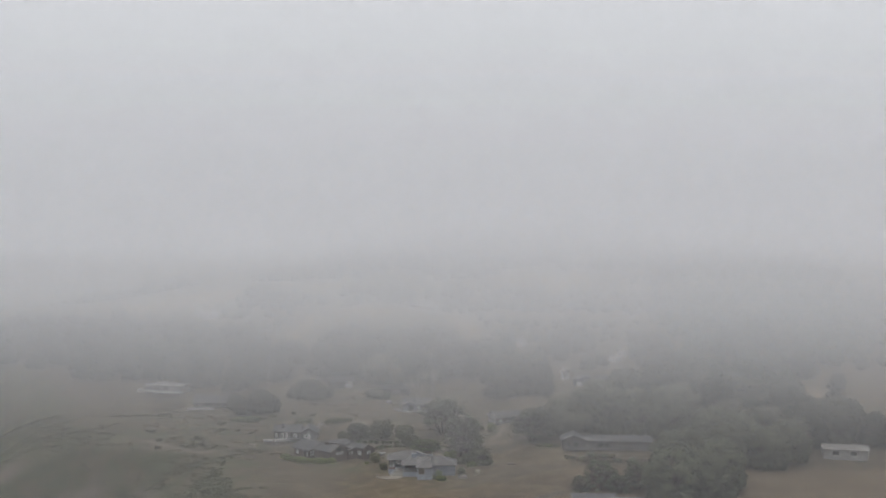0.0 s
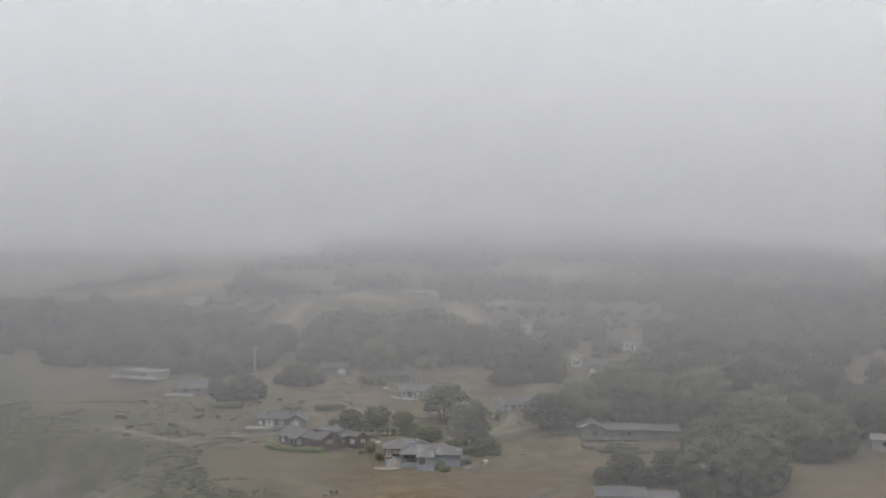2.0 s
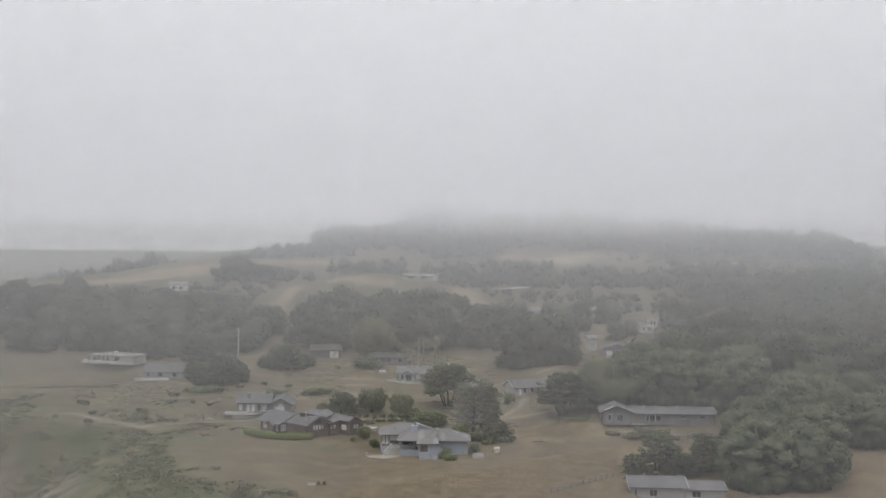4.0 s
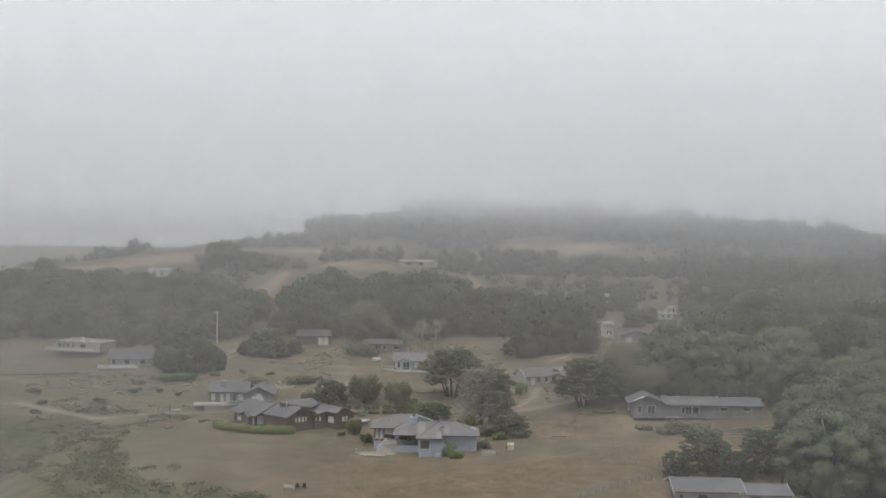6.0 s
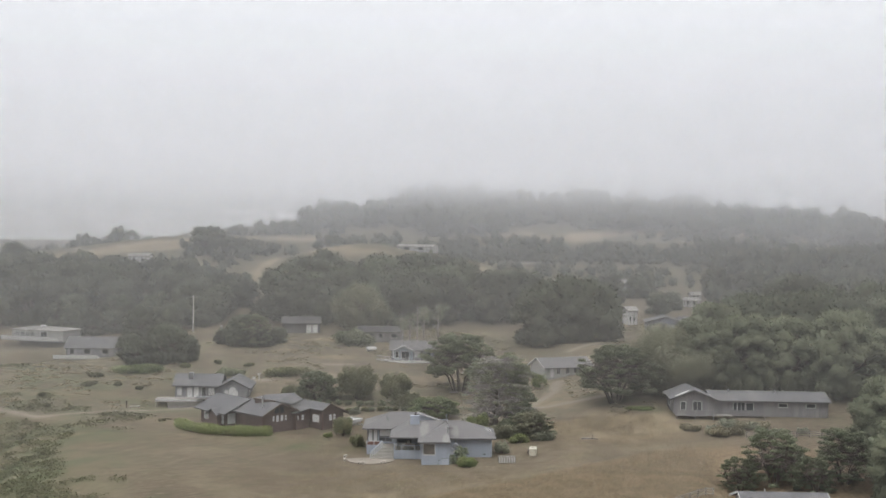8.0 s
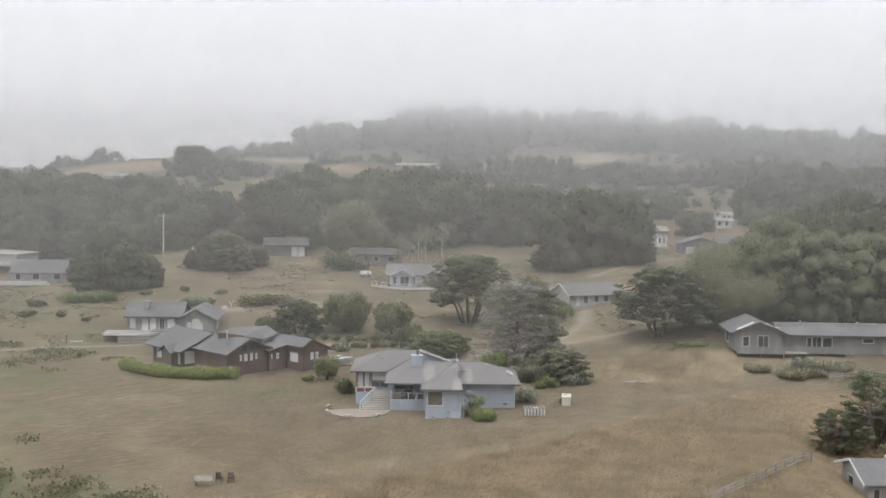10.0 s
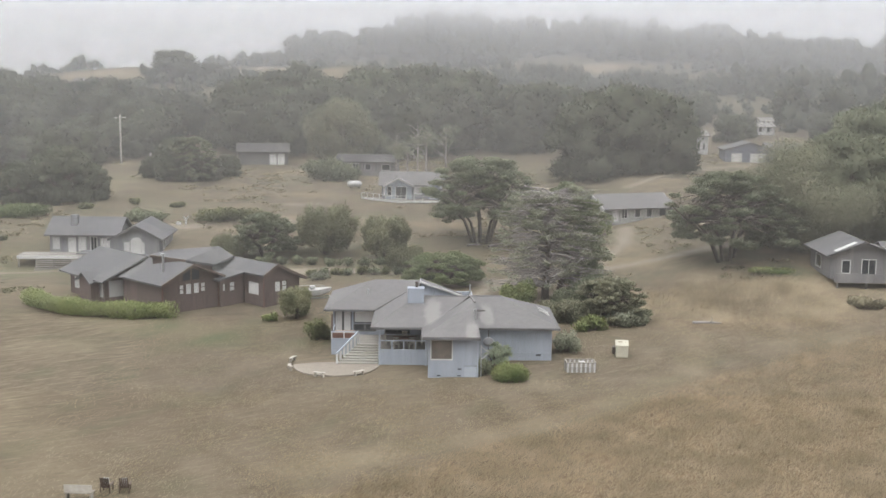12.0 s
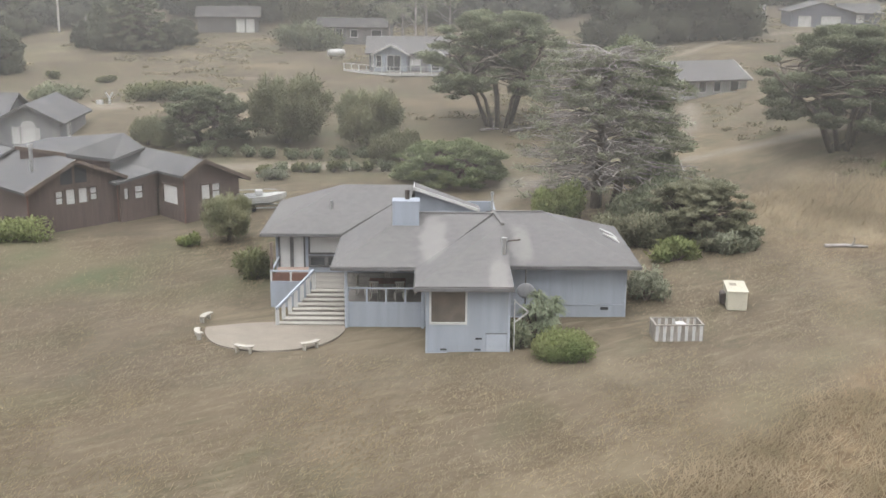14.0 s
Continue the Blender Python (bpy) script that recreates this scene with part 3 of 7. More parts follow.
    nt.links.new(mul(nz(1.6, 8), rng(attr("tall"), 0, 1, 0.6, 2.2)), bp.inputs["Height"])
    nt.links.new(bp.outputs[0], b.inputs["Normal"])
    return m


ground_mesh.materials.append(ground_material())
ground_mesh.polygons.foreach_set("use_smooth", [True] * len(ground_mesh.polygons))
tagged(new("ground", ground_mesh), "dry tan meadow with dirt tracks above a sea bluff", "ground", kind="structure")
sea_mat = material("grey_sea", (0.10, 0.12, 0.13), (0.14, 0.16, 0.17), 0.05, 0.25, 0.4, 0.3, spec=0.5)
bm = bmesh.new()
box(bm, -3400, 3400, -1400, 3800, -29.5, -28.4)
tagged(part("water", bm, sea_mat, None), "flat grey sea under the bluff", "sea", kind="structure")


# ---------------------------------------------------------------- plants
rs = np.random.RandomState(7)


def leaves(centres, radii, n, length, width, up=0.35, shell=0.55, flat=0.0, rng=rs, rough=0.4, core=None, whole=0.0):
    """Small pointed leaf sprays scattered through ellipsoid clumps, thicker towards their skins."""
    centres, radii = np.asarray(centres, float), np.asarray(radii, float)
    w = radii[:, 0] * radii[:, 1] + radii[:, 0] * radii[:, 2]
    k = rng.choice(len(centres), n, p=w / w.sum())
    d = rng.normal(size=(n, 3))
    d /= np.linalg.norm(d, axis=1)[:, None]
    r = shell + (1 - shell) * rng.rand(n) ** 0.6
    r = r * (1 + 0.10 * rng.normal(size=n))
    p = centres[k] + d * r[:, None] * radii[k]
    face = d + rng.normal(size=(n, 3)) * 0.4
    face[:, 2] += 0.35 + flat
    a = d * 0.35 + rng.normal(size=(n, 3)) * 0.8
    a[:, 2] = a[:, 2] * (1 - flat) + up
    a /= np.linalg.norm(a, axis=1)[:, None]
    b = np.cross(a, face)
    b /= np.linalg.norm(b, axis=1)[:, None] + 1e-9
    s = (0.5 + 0.8 * rng.rand(n))[:, None]
    c = np.cross(a, b)
    v = np.stack([p - b * width * s, p + b * width * s + c * width * 0.5, p + a * length * s], 1)
    soft = d + rng.normal(size=(n, 3)) * rough
    if core is not None:
        soft = soft * (1 - whole) + outward(p, np.asarray(core)[k] if np.ndim(core) > 1 else core) * whole
    soft[:, 2] += 0.25
    soft /= np.linalg.norm(soft, axis=1)[:, None]
    turn = ((np.cross(v[:, 1] - v[:, 0], v[:, 2] - v[:, 0])) * soft).sum(1) < 0
    v[turn] = v[turn][:, ::-1]
    return v, np.repeat(soft, 3, axis=0)


def outward(p, core):
    """The way out of a crown at p, from the heart of the whole tree."""
    o = p - np.asarray(core, float)
    return o / (np.linalg.norm(o, axis=-1)[..., None] + 1e-6)


def leaf_mesh(name, v):
    """A mesh of loose leaves; sprays that come with normals are shaded as the rounded clumps that they make up."""
    normals = None
    if isinstance(v, tuple):
        v, normals = v
    v = v.reshape(-1, 3)
    me = raw_mesh(name, v, [3] * (len(v) // 3), np.arange(len(v)))
    if normals is not None:
        at = me.attributes.new("custom_normal", "FLOAT_VECTOR", "POINT")
        at.data.foreach_set("vector", normals.astype(np.float32).ravel())
        me.polygons.foreach_set("use_smooth", [True] * len(me.polygons))
        me.update()
    return me


def hearts(centres, radii, scale, rng=rs, core=None, whole=0.0):
    """The dense shaded inside of each foliage clump: a small lumpy form under the outer sprays."""
    bm = bmesh.new()
    bmesh.ops.create_icosphere(bm, subdivisions=2, radius=1.0)
    bm.verts.ensure_lookup_table()
    unit = np.array([v.co[:] for v in bm.verts])
    tri = np.array([[v.index for v in f.verts] for f in bm.faces])
    bm.free()
    n = len(centres)
    lump = scale * (0.72 + 0.5 * rng.rand(n, len(unit), 1))
    co = np.asarray(centres, float)[:, None] + unit[None] * lump * np.asarray(radii, float)[:, None]
    soft = unit[None] + rng.normal(size=(n, len(unit), 3)) * 0.3
    if core is not None:
        soft = soft * (1 - whole) + outward(co, np.asarray(core)[:, None] if np.ndim(core) > 1 else core) * whole
    soft[:, :, 2] += 0.15
    soft /= np.linalg.norm(soft, axis=2)[:, :, None]
    return co[:, tri].reshape(-1, 3, 3), soft[:, tri].reshape(-1, 3)


def both(a, b):
    return np.concatenate([a[0], b[0]]), np.concatenate([a[1], b[1]])


def limb_set(bm, base, tips, r0, rng, bend=0.15, n=6):
    for tip in tips:
        base_v, tip_v = Vector(base), Vector(tip)
        d = tip_v - base_v
        m1 = base_v + d * 0.35 + Vector((rng.normal() * bend, rng.normal() * bend, 0.10)) * d.length
        m2 = base_v + d * 0.7 + Vector((rng.normal() * bend, rng.normal() * bend, 0.05)) * d.length
        tube(bm, [base_v, m1, m2, tip_v], [r0, r0 * 0.7, r0 * 0.42, r0 * 0.12], n)


def conifer_dome(rng, h, w, n, size, clumps=22, fine=1.0):
    """Dense rounded cypress: overlapping clumps under a domed outline."""
    cs, rd = [], []
    for i in range(clumps):
        t = rng.rand() ** 0.8
        z = h * (0.14 + 0.76 * t)
        rr = w * 0.5 * math.sqrt(max(0.05, 1 - (max(0, t - 0.25) / 0.8) ** 2)) * (0.45 + 0.5 * rng.rand())
        an = rng.rand() * 6.283
        cs.append((rr * math.cos(an), rr * math.sin(an), z))
        q = w * (0.15 + 0.10 * rng.rand()) * fine
        rd.append((q, q, q * (0.55 + 0.3 * rng.rand())))
    for i in range(int(clumps * 0.45)):
        an = i * 2.4 + rng.rand()
        rr = w * (0.22 + 0.16 * rng.rand())
        cs.append((rr * math.cos(an), rr * math.sin(an), h * (0.10 + 0.12 * rng.rand())))
        rd.append((w * 0.17 * fine, w * 0.17 * fine, h * 0.13))
    return cs, rd


def tree_proto(name, label, kind, seed, h, w, n, size, mat, group="", low=0.36):
    rng = np.random.RandomState(seed)
    t = thing(name, label, "tree", Matrix.Identity(4), group)
    bm = bmesh.new()
    if kind == "dome":
        cs, rd = conifer_dome(rng, h, w, n, size, *((140, 0.42) if n > 20000 else (30, 0.88)))
        tube(bm, [(0, 0, -0.6), (0.05 * w, 0, h * 0.35), (0, 0.04 * w, h * 0.85)], [w * 0.045, w * 0.035, w * 0.01])
        limb_set(bm, (0, 0, h * 0.18), [cs[i] for i in range(0, len(cs), 3)], w * 0.018, rng)
        core = (0, 0, h * 0.3)
        v = both(leaves(cs, rd, n, size, size * 0.3, 0.3, 0.62, rng=rng, rough=0.35, core=core, whole=0.8), hearts(cs, rd, 0.76, rng, core, 0.5))
    elif kind == "layered":
        cs, rd = [], []
        stems = [((rng.rand() - 0.5) * w * 0.13, (rng.rand() - 0.5) * w * 0.13) for _ in range(7)]
        for i in range(130):
            tt = (i + 0.5) / 130
            z = h * (low + (0.94 - low) * tt)
            rr = w * 0.5 * math.sqrt(max(0.02, 1 - ((tt - 0.22) / 0.85) ** 2)) * (0.25 + 0.78 * rng.rand() ** 0.7)
            an = i * 2.4 + rng.rand()
            cs.append((rr * math.cos(an), rr * math.sin(an), z))
            q = w * (0.04 + 0.055 * rng.rand())
            rd.append((q, q, q * 0.34))
        for k, s in enumerate(stems):
            top = Vector((s[0] * 7, s[1] * 7, h * 0.62))
            tube(bm, [(s[0], s[1], -0.6), (s[0] * 2.4, s[1] * 2.4, h * 0.25), top], [w * 0.016, w * 0.012, w * 0.006])
            limb_set(bm, top * 0.72, [cs[i] for i in range(k, len(cs), 7)], w * 0.008, rng)
        v = leaves(cs, rd, n, size, size * 0.17, 0.18, 0.3, flat=0.7, rng=rng)
    elif kind == "spiky":
        cs, rd = [], []
        for i in range(150):
            tt = rng.rand()
            z = h * (0.2 + 0.64 * tt)
            rr = w * 0.46 * (0.62 + 0.5 * tt - 0.62 * tt ** 3) * (0.25 + 0.75 * rng.rand() ** 0.7)
            an = rng.rand() * 6.283
            cs.append((rr * math.cos(an), rr * math.sin(an), z))
            q = w * (0.03 + 0.035 * rng.rand())
            rd.append((q, q, q * 1.8))
        tube(bm, [(0, 0, -0.4), (0, 0, h * 0.3), (0.02, 0, h * 0.86)], [w * 0.035, w * 0.028, w * 0.008])
        limb_set(bm, (0, 0, h * 0.12), [cs[i] for i in range(0, len(cs), 3)], w * 0.014, rng)
        v = leaves(cs, rd, n, size * 1.7, size * 0.11, 0.7, 0.1, rng=rng)
    elif kind == "soft":
        cs, rd = conifer_dome(rng, h, w, n, size, 34)
        tube(bm, [(0, 0, -0.6), (0.1, 0, h * 0.3), (0, 0.1, h * 0.7)], [w * 0.03, w * 0.025, w * 0.008])
        limb_set(bm, (0, 0, h * 0.12), [cs[i] for i in range(0, len(cs), 2)], w * 0.014, rng)
        v = leaves(cs, rd, n, size * 0.95, size * 0.18, -0.7, 0.25, rng=rng, rough=0.3, core=(0, 0, h * 0.35), whole=0.6)
    part("trunk", bm, M["bark"], t, smooth=True)
    part("crown", leaf_mesh("crown", v), mat, t)
    return t


def put(proto, x, y, s=1.0, turn=0.0, sz=None, label="", dz=0.0):
    m = Matrix.LocRotScale((x, y, gz(x, y) + dz), Euler((0, 0, turn)), (s, s, sz or s))
    c = copy_thing(proto, m)
    if label:
        c["label"] = label
    return c


def at_place(proto, x, y, turn=0.0, dz=0.0):
    proto.matrix_world = pose(x, y, gz(x, y) + dz, 0, 0, turn)
    return proto


def shrub(name, label, x, y, w, d, h, n, size, mat, seed=1, turn=0.0, group="", clumps=9, dz=0.0):
    """A low bush: a few stems under a cushion of leaf sprays."""
    rng = np.random.RandomState(seed)
    t = thing(name, label, "shrub", pose(x, y, gz(x, y) + dz, 0, 0, turn), group)
    cs, rd = [], []
    for i in range(clumps):
        an, rr = rng.rand() * 6.283, 0.34 * math.sqrt(rng.rand())
        q = 0.11 + 0.14 * rng.rand()
        cs.append((w * rr * math.cos(an), d * rr * math.sin(an), h * (0.22 + 0.42 * rng.rand() * (1 - rr))))
        rd.append((w * q, d * q, h * (0.26 + 0.16 * rng.rand())))
    bm = bmesh.new()
    limb_set(bm, (0, 0, -0.15), cs[:5], 0.03 * h + 0.02, rng, n=5)
    part("stem", bm, M["bark"], t)
    part("foliage", leaf_mesh("foliage", leaves(cs, rd, n, size, size * 0.26, 0.5, 0.2, rng=rng)), mat, t)
    return t


# solitary trees about the houses
T_LAYER = tree_proto("cypress_tree", "spreading many-stemmed dark cypress on the meadow", "layered", 11, 11.0, 14.5, 90000, 0.28, M["leaf_mid"], low=0.26)
at_place(T_LAYER, 0.4, 363.5)
t2 = tree_proto("cypress_tree", "broad layered cypress beside a ranch house", "layered", 23, 10.2, 15.5, 120000, 0.28, M["leaf_mid"], low=0.2)
at_place(t2, 27.6, 348.5, 70)
t3 = tree_proto("cypress_tree", "pale soft-leaved tall tree behind a cypress", "soft", 31, 11.8, 14.5, 110000, 0.3, M["leaf_pale"])
at_place(t3, 37.5, 353.5)
t4 = tree_proto("pine_tree", "bushy young pine behind clipped bushes", "spiky", 41, 6.2, 10.0, 20000, 0.34, M["leaf_olive"])
at_place(t4, -18.4, 355.6)
t5 = tree_proto("pine_tree", "rounded young pine behind clipped bushes", "spiky", 43, 5.4, 7.8, 16000, 0.3, M["leaf_olive"])
at_place(t5, -11.2, 352.8)
t6 = tree_proto("cypress_tree", "small flat-topped cypress on the meadow", "layered", 47, 5.2, 8.0, 36000, 0.28, M["leaf_mid"], low=0.12)
at_place(t6, -25.2, 354.5)
t7 = tree_proto("cypress_tree", "low dark cypress mound behind a grey house", "layered", 53, 3.1, 9.0, 60000, 0.22, M["leaf_bush"], low=0.05)
at_place(t7, -4.6, 342.6)
for i, (x, y, s) in enumerate([(-28.7, 353.2, 0.34), (-30.3, 354.5, 0.42), (-8.2, 349.8, 0.42), (-9.7, 348.6, 0.4)]):
    put(t4, x, y, s, i * 1.3, label="small dark young pine in the grass")


def half_dead_cypress():
    """Cypress green at the top and down one flank, whose seaward side has died back to tiers of bleached drooping branches."""
    rng = np.random.RandomState(61)
    t = thing("cypress_tree", "half-dead cypress with tiers of bleached bare branches", "tree", pose(5.6, 334.0, gz(5.6, 334.0)))
    bm = bmesh.new()
    tube(bm, [(0, 0.8, -0.6), (0.2, 1.1, 4), (0.4, 1.6, 9.5)], [0.45, 0.34, 0.07])
    tube(bm, [(1.2, 1.0, -0.6), (2.2, 1.6, 4), (2.8, 2.2, 8.5)], [0.38, 0.28, 0.06])
    cs, rd = [], []
    for i in range(60):
        an, rr = rng.rand() * 6.283, math.sqrt(rng.rand())
        z = 7.6 + 4.2 * rng.rand() * (1 - 0.6 * rr)
        cs.append((2.0 + 4.2 * rr * math.cos(an), 3.0 + 3.2 * rr * math.sin(an), z))
        q = 0.45 + 0.5 * rng.rand()
        rd.append((q * 1.25, q * 1.25, q * 0.5))
    for i in range(60):
        z = 0.8 + 8.2 * rng.rand()
        out = 1.0 - 0.35 * z / 9
        cs.append((2.6 + 3.6 * out * rng.rand() + 0.6 * math.sin(z * 1.7), 2.0 + 3.4 * (rng.rand() - 0.4), z))
        q = 0.6 + 0.6 * rng.rand()
        rd.append((q * 1.2, q * 1.2, q * 0.55))
    limb_set(bm, (0.3, 1.2, 6.0), [cs[i] for i in range(0, 60, 3)], 0.1, rng)
    limb_set(bm, (2.2, 1.6, 3.4), [cs[i] for i in range(60, 120, 4)], 0.09, rng)
    part("trunk", bm, M["bark"], t, smooth=True)
    part("crown", leaf_mesh("crown", leaves(cs, rd, 46000, 0.34, 0.055, 0.25, 0.1, flat=0.5, rng=rng)), M["leaf_mid"], t)
    bm = bmesh.new()
    cs2, rd2 = [], []
    for i in range(300):
        z = 0.9 + 9.6 * rng.rand() ** 0.85
        an = math.radians(135 + 215 * rng.rand())
        reach = (7.2 - 0.24 * z) * (0.45 + 0.6 * rng.rand())
        root = Vector((0.25 + 0.06 * z, 1.0 + 0.07 * z, z))
        tip = root + Vector((math.cos(an) * reach, math.sin(an) * reach * 0.8, 0.9 - 0.8 * rng.rand()))
        limb_set(bm, root, [tip], 0.10, rng, 0.07, 5)
        for k in range(4):
            q = 0.4 + 0.6 * rng.rand()
            st = root.lerp(tip, q)
            side = Vector((rng.normal(), rng.normal() * 0.7, 0.15 + 0.35 * rng.normal()))
            limb_set(bm, st, [st + side * 0.8], 0.05, rng, 0.12, 4)
        if i % 2 == 0:
            cs2.append(tip)
            rd2.append((0.7, 0.6, 0.3))
    part("bare_crown", bm, M["deadwood"], t, "bleached grey bare branches")
    part("dry_sprays", leaf_mesh("dry_sprays", leaves(cs2, rd2, 15000, 0.3, 0.04, 0.2, 0.1, flat=0.4, rng=rng)), M["leaf_grey"], t, "dry grey-green sprays")
    return t


half_dead_cypress()


def strap_shrub():
    """Rosettes of long arching grey-green leaves against the wall."""
    rng = np.random.RandomState(10)
    t = thing("house_shrub", "grey-green shrub of long drooping strap leaves", "shrub", pose(-0.7, 307.3, gz(-0.7, 307.3)))
    bm = bmesh.new()
    tris = []
    for k in range(16):
        c = Vector((rng.normal() * 0.62, rng.normal() * 0.5, 0.6 + 1.25 * rng.rand()))
        tube(bm, [(c.x * 0.3, c.y * 0.3, -0.1), (c.x * 0.7, c.y * 0.7, c.z * 0.6), c], [0.06, 0.05, 0.03], 6)
        for j in range(130):
            an, el = rng.rand() * 6.283, 0.1 + 1.1 * rng.rand()
            d = Vector((math.cos(an) * math.cos(el), math.sin(an) * math.cos(el), math.sin(el)))
            L = 0.45 + 0.35 * rng.rand()
            side = Vector((-math.sin(an), math.cos(an), 0)) * 0.035
            m = c + d * L * 0.6
            e = c + d * L + Vector((0, 0, -0.35 * L))
            tris += [c - side * 0.5, c + side * 0.5, m + side, c - side * 0.5, m + side, m - side, m - side, m + side, e]
    part("stem", bm, M["bark"], t)
    part("foliage", leaf_mesh("foliage", np.array([tuple(v) for v in tris])), M["leaf_strap"], t)


# bushes at the foot of the half-dead cypress and round the grey house
cb = tree_proto("cypress_bush", "spreading green cypress bush with layered sprays", "layered", 63, 4.0, 6.8, 45000, 0.26, M["leaf_pale"], low=0.05)
cb["category"] = "shrub"
at_place(cb, 11.0, 326.0)
shrub("cypress_bush", "dense green cypress bush below a half-dead tree", 6.6, 324.6, 5.4, 4, 2.6, 18000, 0.22, M["leaf_pale"], 4, clumps=14)
shrub("meadow_shrub", "low bright yellow-green growth in the straw", 30.5, 340.5, 6.0, 3.2, 0.7, 5000, 0.2, M["leaf_green"], 25, clumps=16)
shrub("meadow_shrub", "small yellow-green tree shrub beside a bungalow", 15.8, 367.5, 3.6, 3.0, 3.0, 5000, 0.24, M["leaf_green"], 26, clumps=10)
shrub("cypress_bush", "dark bush at the foot of a cypress", 9.0, 331, 6, 4, 3.6, 16000, 0.3, M["leaf_mid"], 14, clumps=12)
shrub("meadow_shrub", "low olive shrub in the dry grass", 8.4, 321.3, 4.0, 2.6, 1.5, 2200, 0.28, M["leaf_green"], 5)
shrub("meadow_shrub", "low grey-green shrub in the dry grass", 12.2, 323.6, 4.2, 2.8, 1.7, 2200, 0.28, M["leaf_grey"], 6)
shrub("meadow_shrub", "yellow-green young shrub under a dead tree", 2.6, 331.0, 4.4, 3.0, 3.2, 9000, 0.24, M["leaf_green"], 7)
shrub("house_shrub", "rounded dark shrub against a house wall", 5.4, 313.6, 2.5, 3.0, 2.1, 2600, 0.2, M["leaf_grey"], 8)
shrub("house_shrub", "mounded bright green shrub beside a house", 0.2, 305.0, 3.1, 2.4, 1.5, 26000, 0.11, M["leaf_green"], 9, clumps=26)
strap_shrub()
shrub("house_shrub", "small dark shrub at a house corner", -1.8, 306.2, 1.3, 1.2, 1.5, 900, 0.22, M["leaf_mid"], 12)
shrub("house_shrub", "dry olive shrub beside a raised deck", -15.6, 317.2, 2.6, 2.6, 2.0, 2200, 0.24, M["leaf_scrub"], 13)
put(t5, -18.4, 325.3, 0.56, 1.0, label="small bushy young pine in front of a brown house")
shrub("house_shrub", "small yellow-green shrub in front of a brown house", -20.6, 323.9, 1.6, 1.3, 1.0, 900, 0.22, M["leaf_green"], 16)
shrub("meadow_shrub", "wide low shrub thicket on the meadow", -33.8, 376.5, 11, 5, 2.2, 4500, 0.34, M["leaf_scrub"], 17, clumps=18)
shrub("meadow_shrub", "wide low shrub thicket on the meadow", -45, 376, 7, 4, 1.9, 2600, 0.34, M["leaf_mid"], 18, clumps=12)
shrub("meadow_shrub", "wide green shrub mound on the meadow", -64, 378, 13, 5, 2.0, 9000, 0.28, M["leaf_bush"], 19, clumps=18)
shrub("meadow_shrub", "dense shrub mound beside a long house", -22.5, 417.5, 11, 7, 4.6, 5500, 0.5, M["leaf_mid"], 20, clumps=20)
slope_rng = np.random.RandomState(77)
for i in range(10):
    x, y = -52 - 42 * slope_rng.rand(), 340 + 34 * slope_rng.rand()
    if edge_distance(x, y) > 6 or abs(y - np.interp(x, [-90, -70, -59, -50], [352, 338, 343.5, 347])) < 2.5:
        continue
    w = 1.6 + 3.4 * slope_rng.rand() ** 2
    shrub("scrub_bush", "low olive coastal scrub bush on the slope", x, y, w * (0.9 + 0.5 * slope_rng.rand()), w * 0.9, 0.5 + 0.2 * w, 1500, 0.22, M["leaf_bank"], 70 + i, turn=slope_rng.rand() * 180, group="scrub on the slope", clumps=7)
for i, (x, y, w) in enumerate([(-43, 388, 3.2), (-50, 391, 3), (-56, 386, 2.6)]):
    shrub("scrub_bush", "small round scrub bush on the meadow", x, y, w, w * 0.9, 1.0, 1400, 0.24, M["leaf_scrub"], 110 + i, clumps=7)
for i in range(9):
    x = -25 + i * 1.9
    shrub("clipped_bush", "round clipped bush beside the garden track", x, 350.2 + 0.4 * math.sin(i), 2.3, 1.7, 1.1, 800, 0.2, M["leaf_mid"], 90 + i, group="bushes along the garden track", clumps=6)
for i in range(9):
    x = -19 + i * 1.35
    shrub("clipped_bush", "low clipped bush in a garden row", x, 345.0 + 0.15 * i, 1.8, 1.5, 0.9 + 0.25 * (i % 3 == 1), 700, 0.2, M["leaf_mid"] if i % 2 else M["leaf_scrub"], 110 + i, group="garden row of bushes", clumps=6)
shrub("meadow_shrub", "rust-brown low bush by the garden track", -18.3, 342.6, 3.0, 2.0, 1.1, 1200, 0.25, M["leaf_grey"], 120)
brush = np.random.RandomState(31)
for i in range(16):
    x, y = 35 + 28 * brush.rand(), 325.5 + 6 * brush.rand()
    w = 1.6 + 2.6 * brush.rand()
    shrub("brush", "dry brown brush below a ranch house", x, y, w * 1.3, w, 0.6 + 0.25 * w, 1500, 0.26, M["leaf_brown"] if i % 3 else M["leaf_grey"], 130 + i, turn=180 * brush.rand(), group="brush below the ranch house", clumps=8)


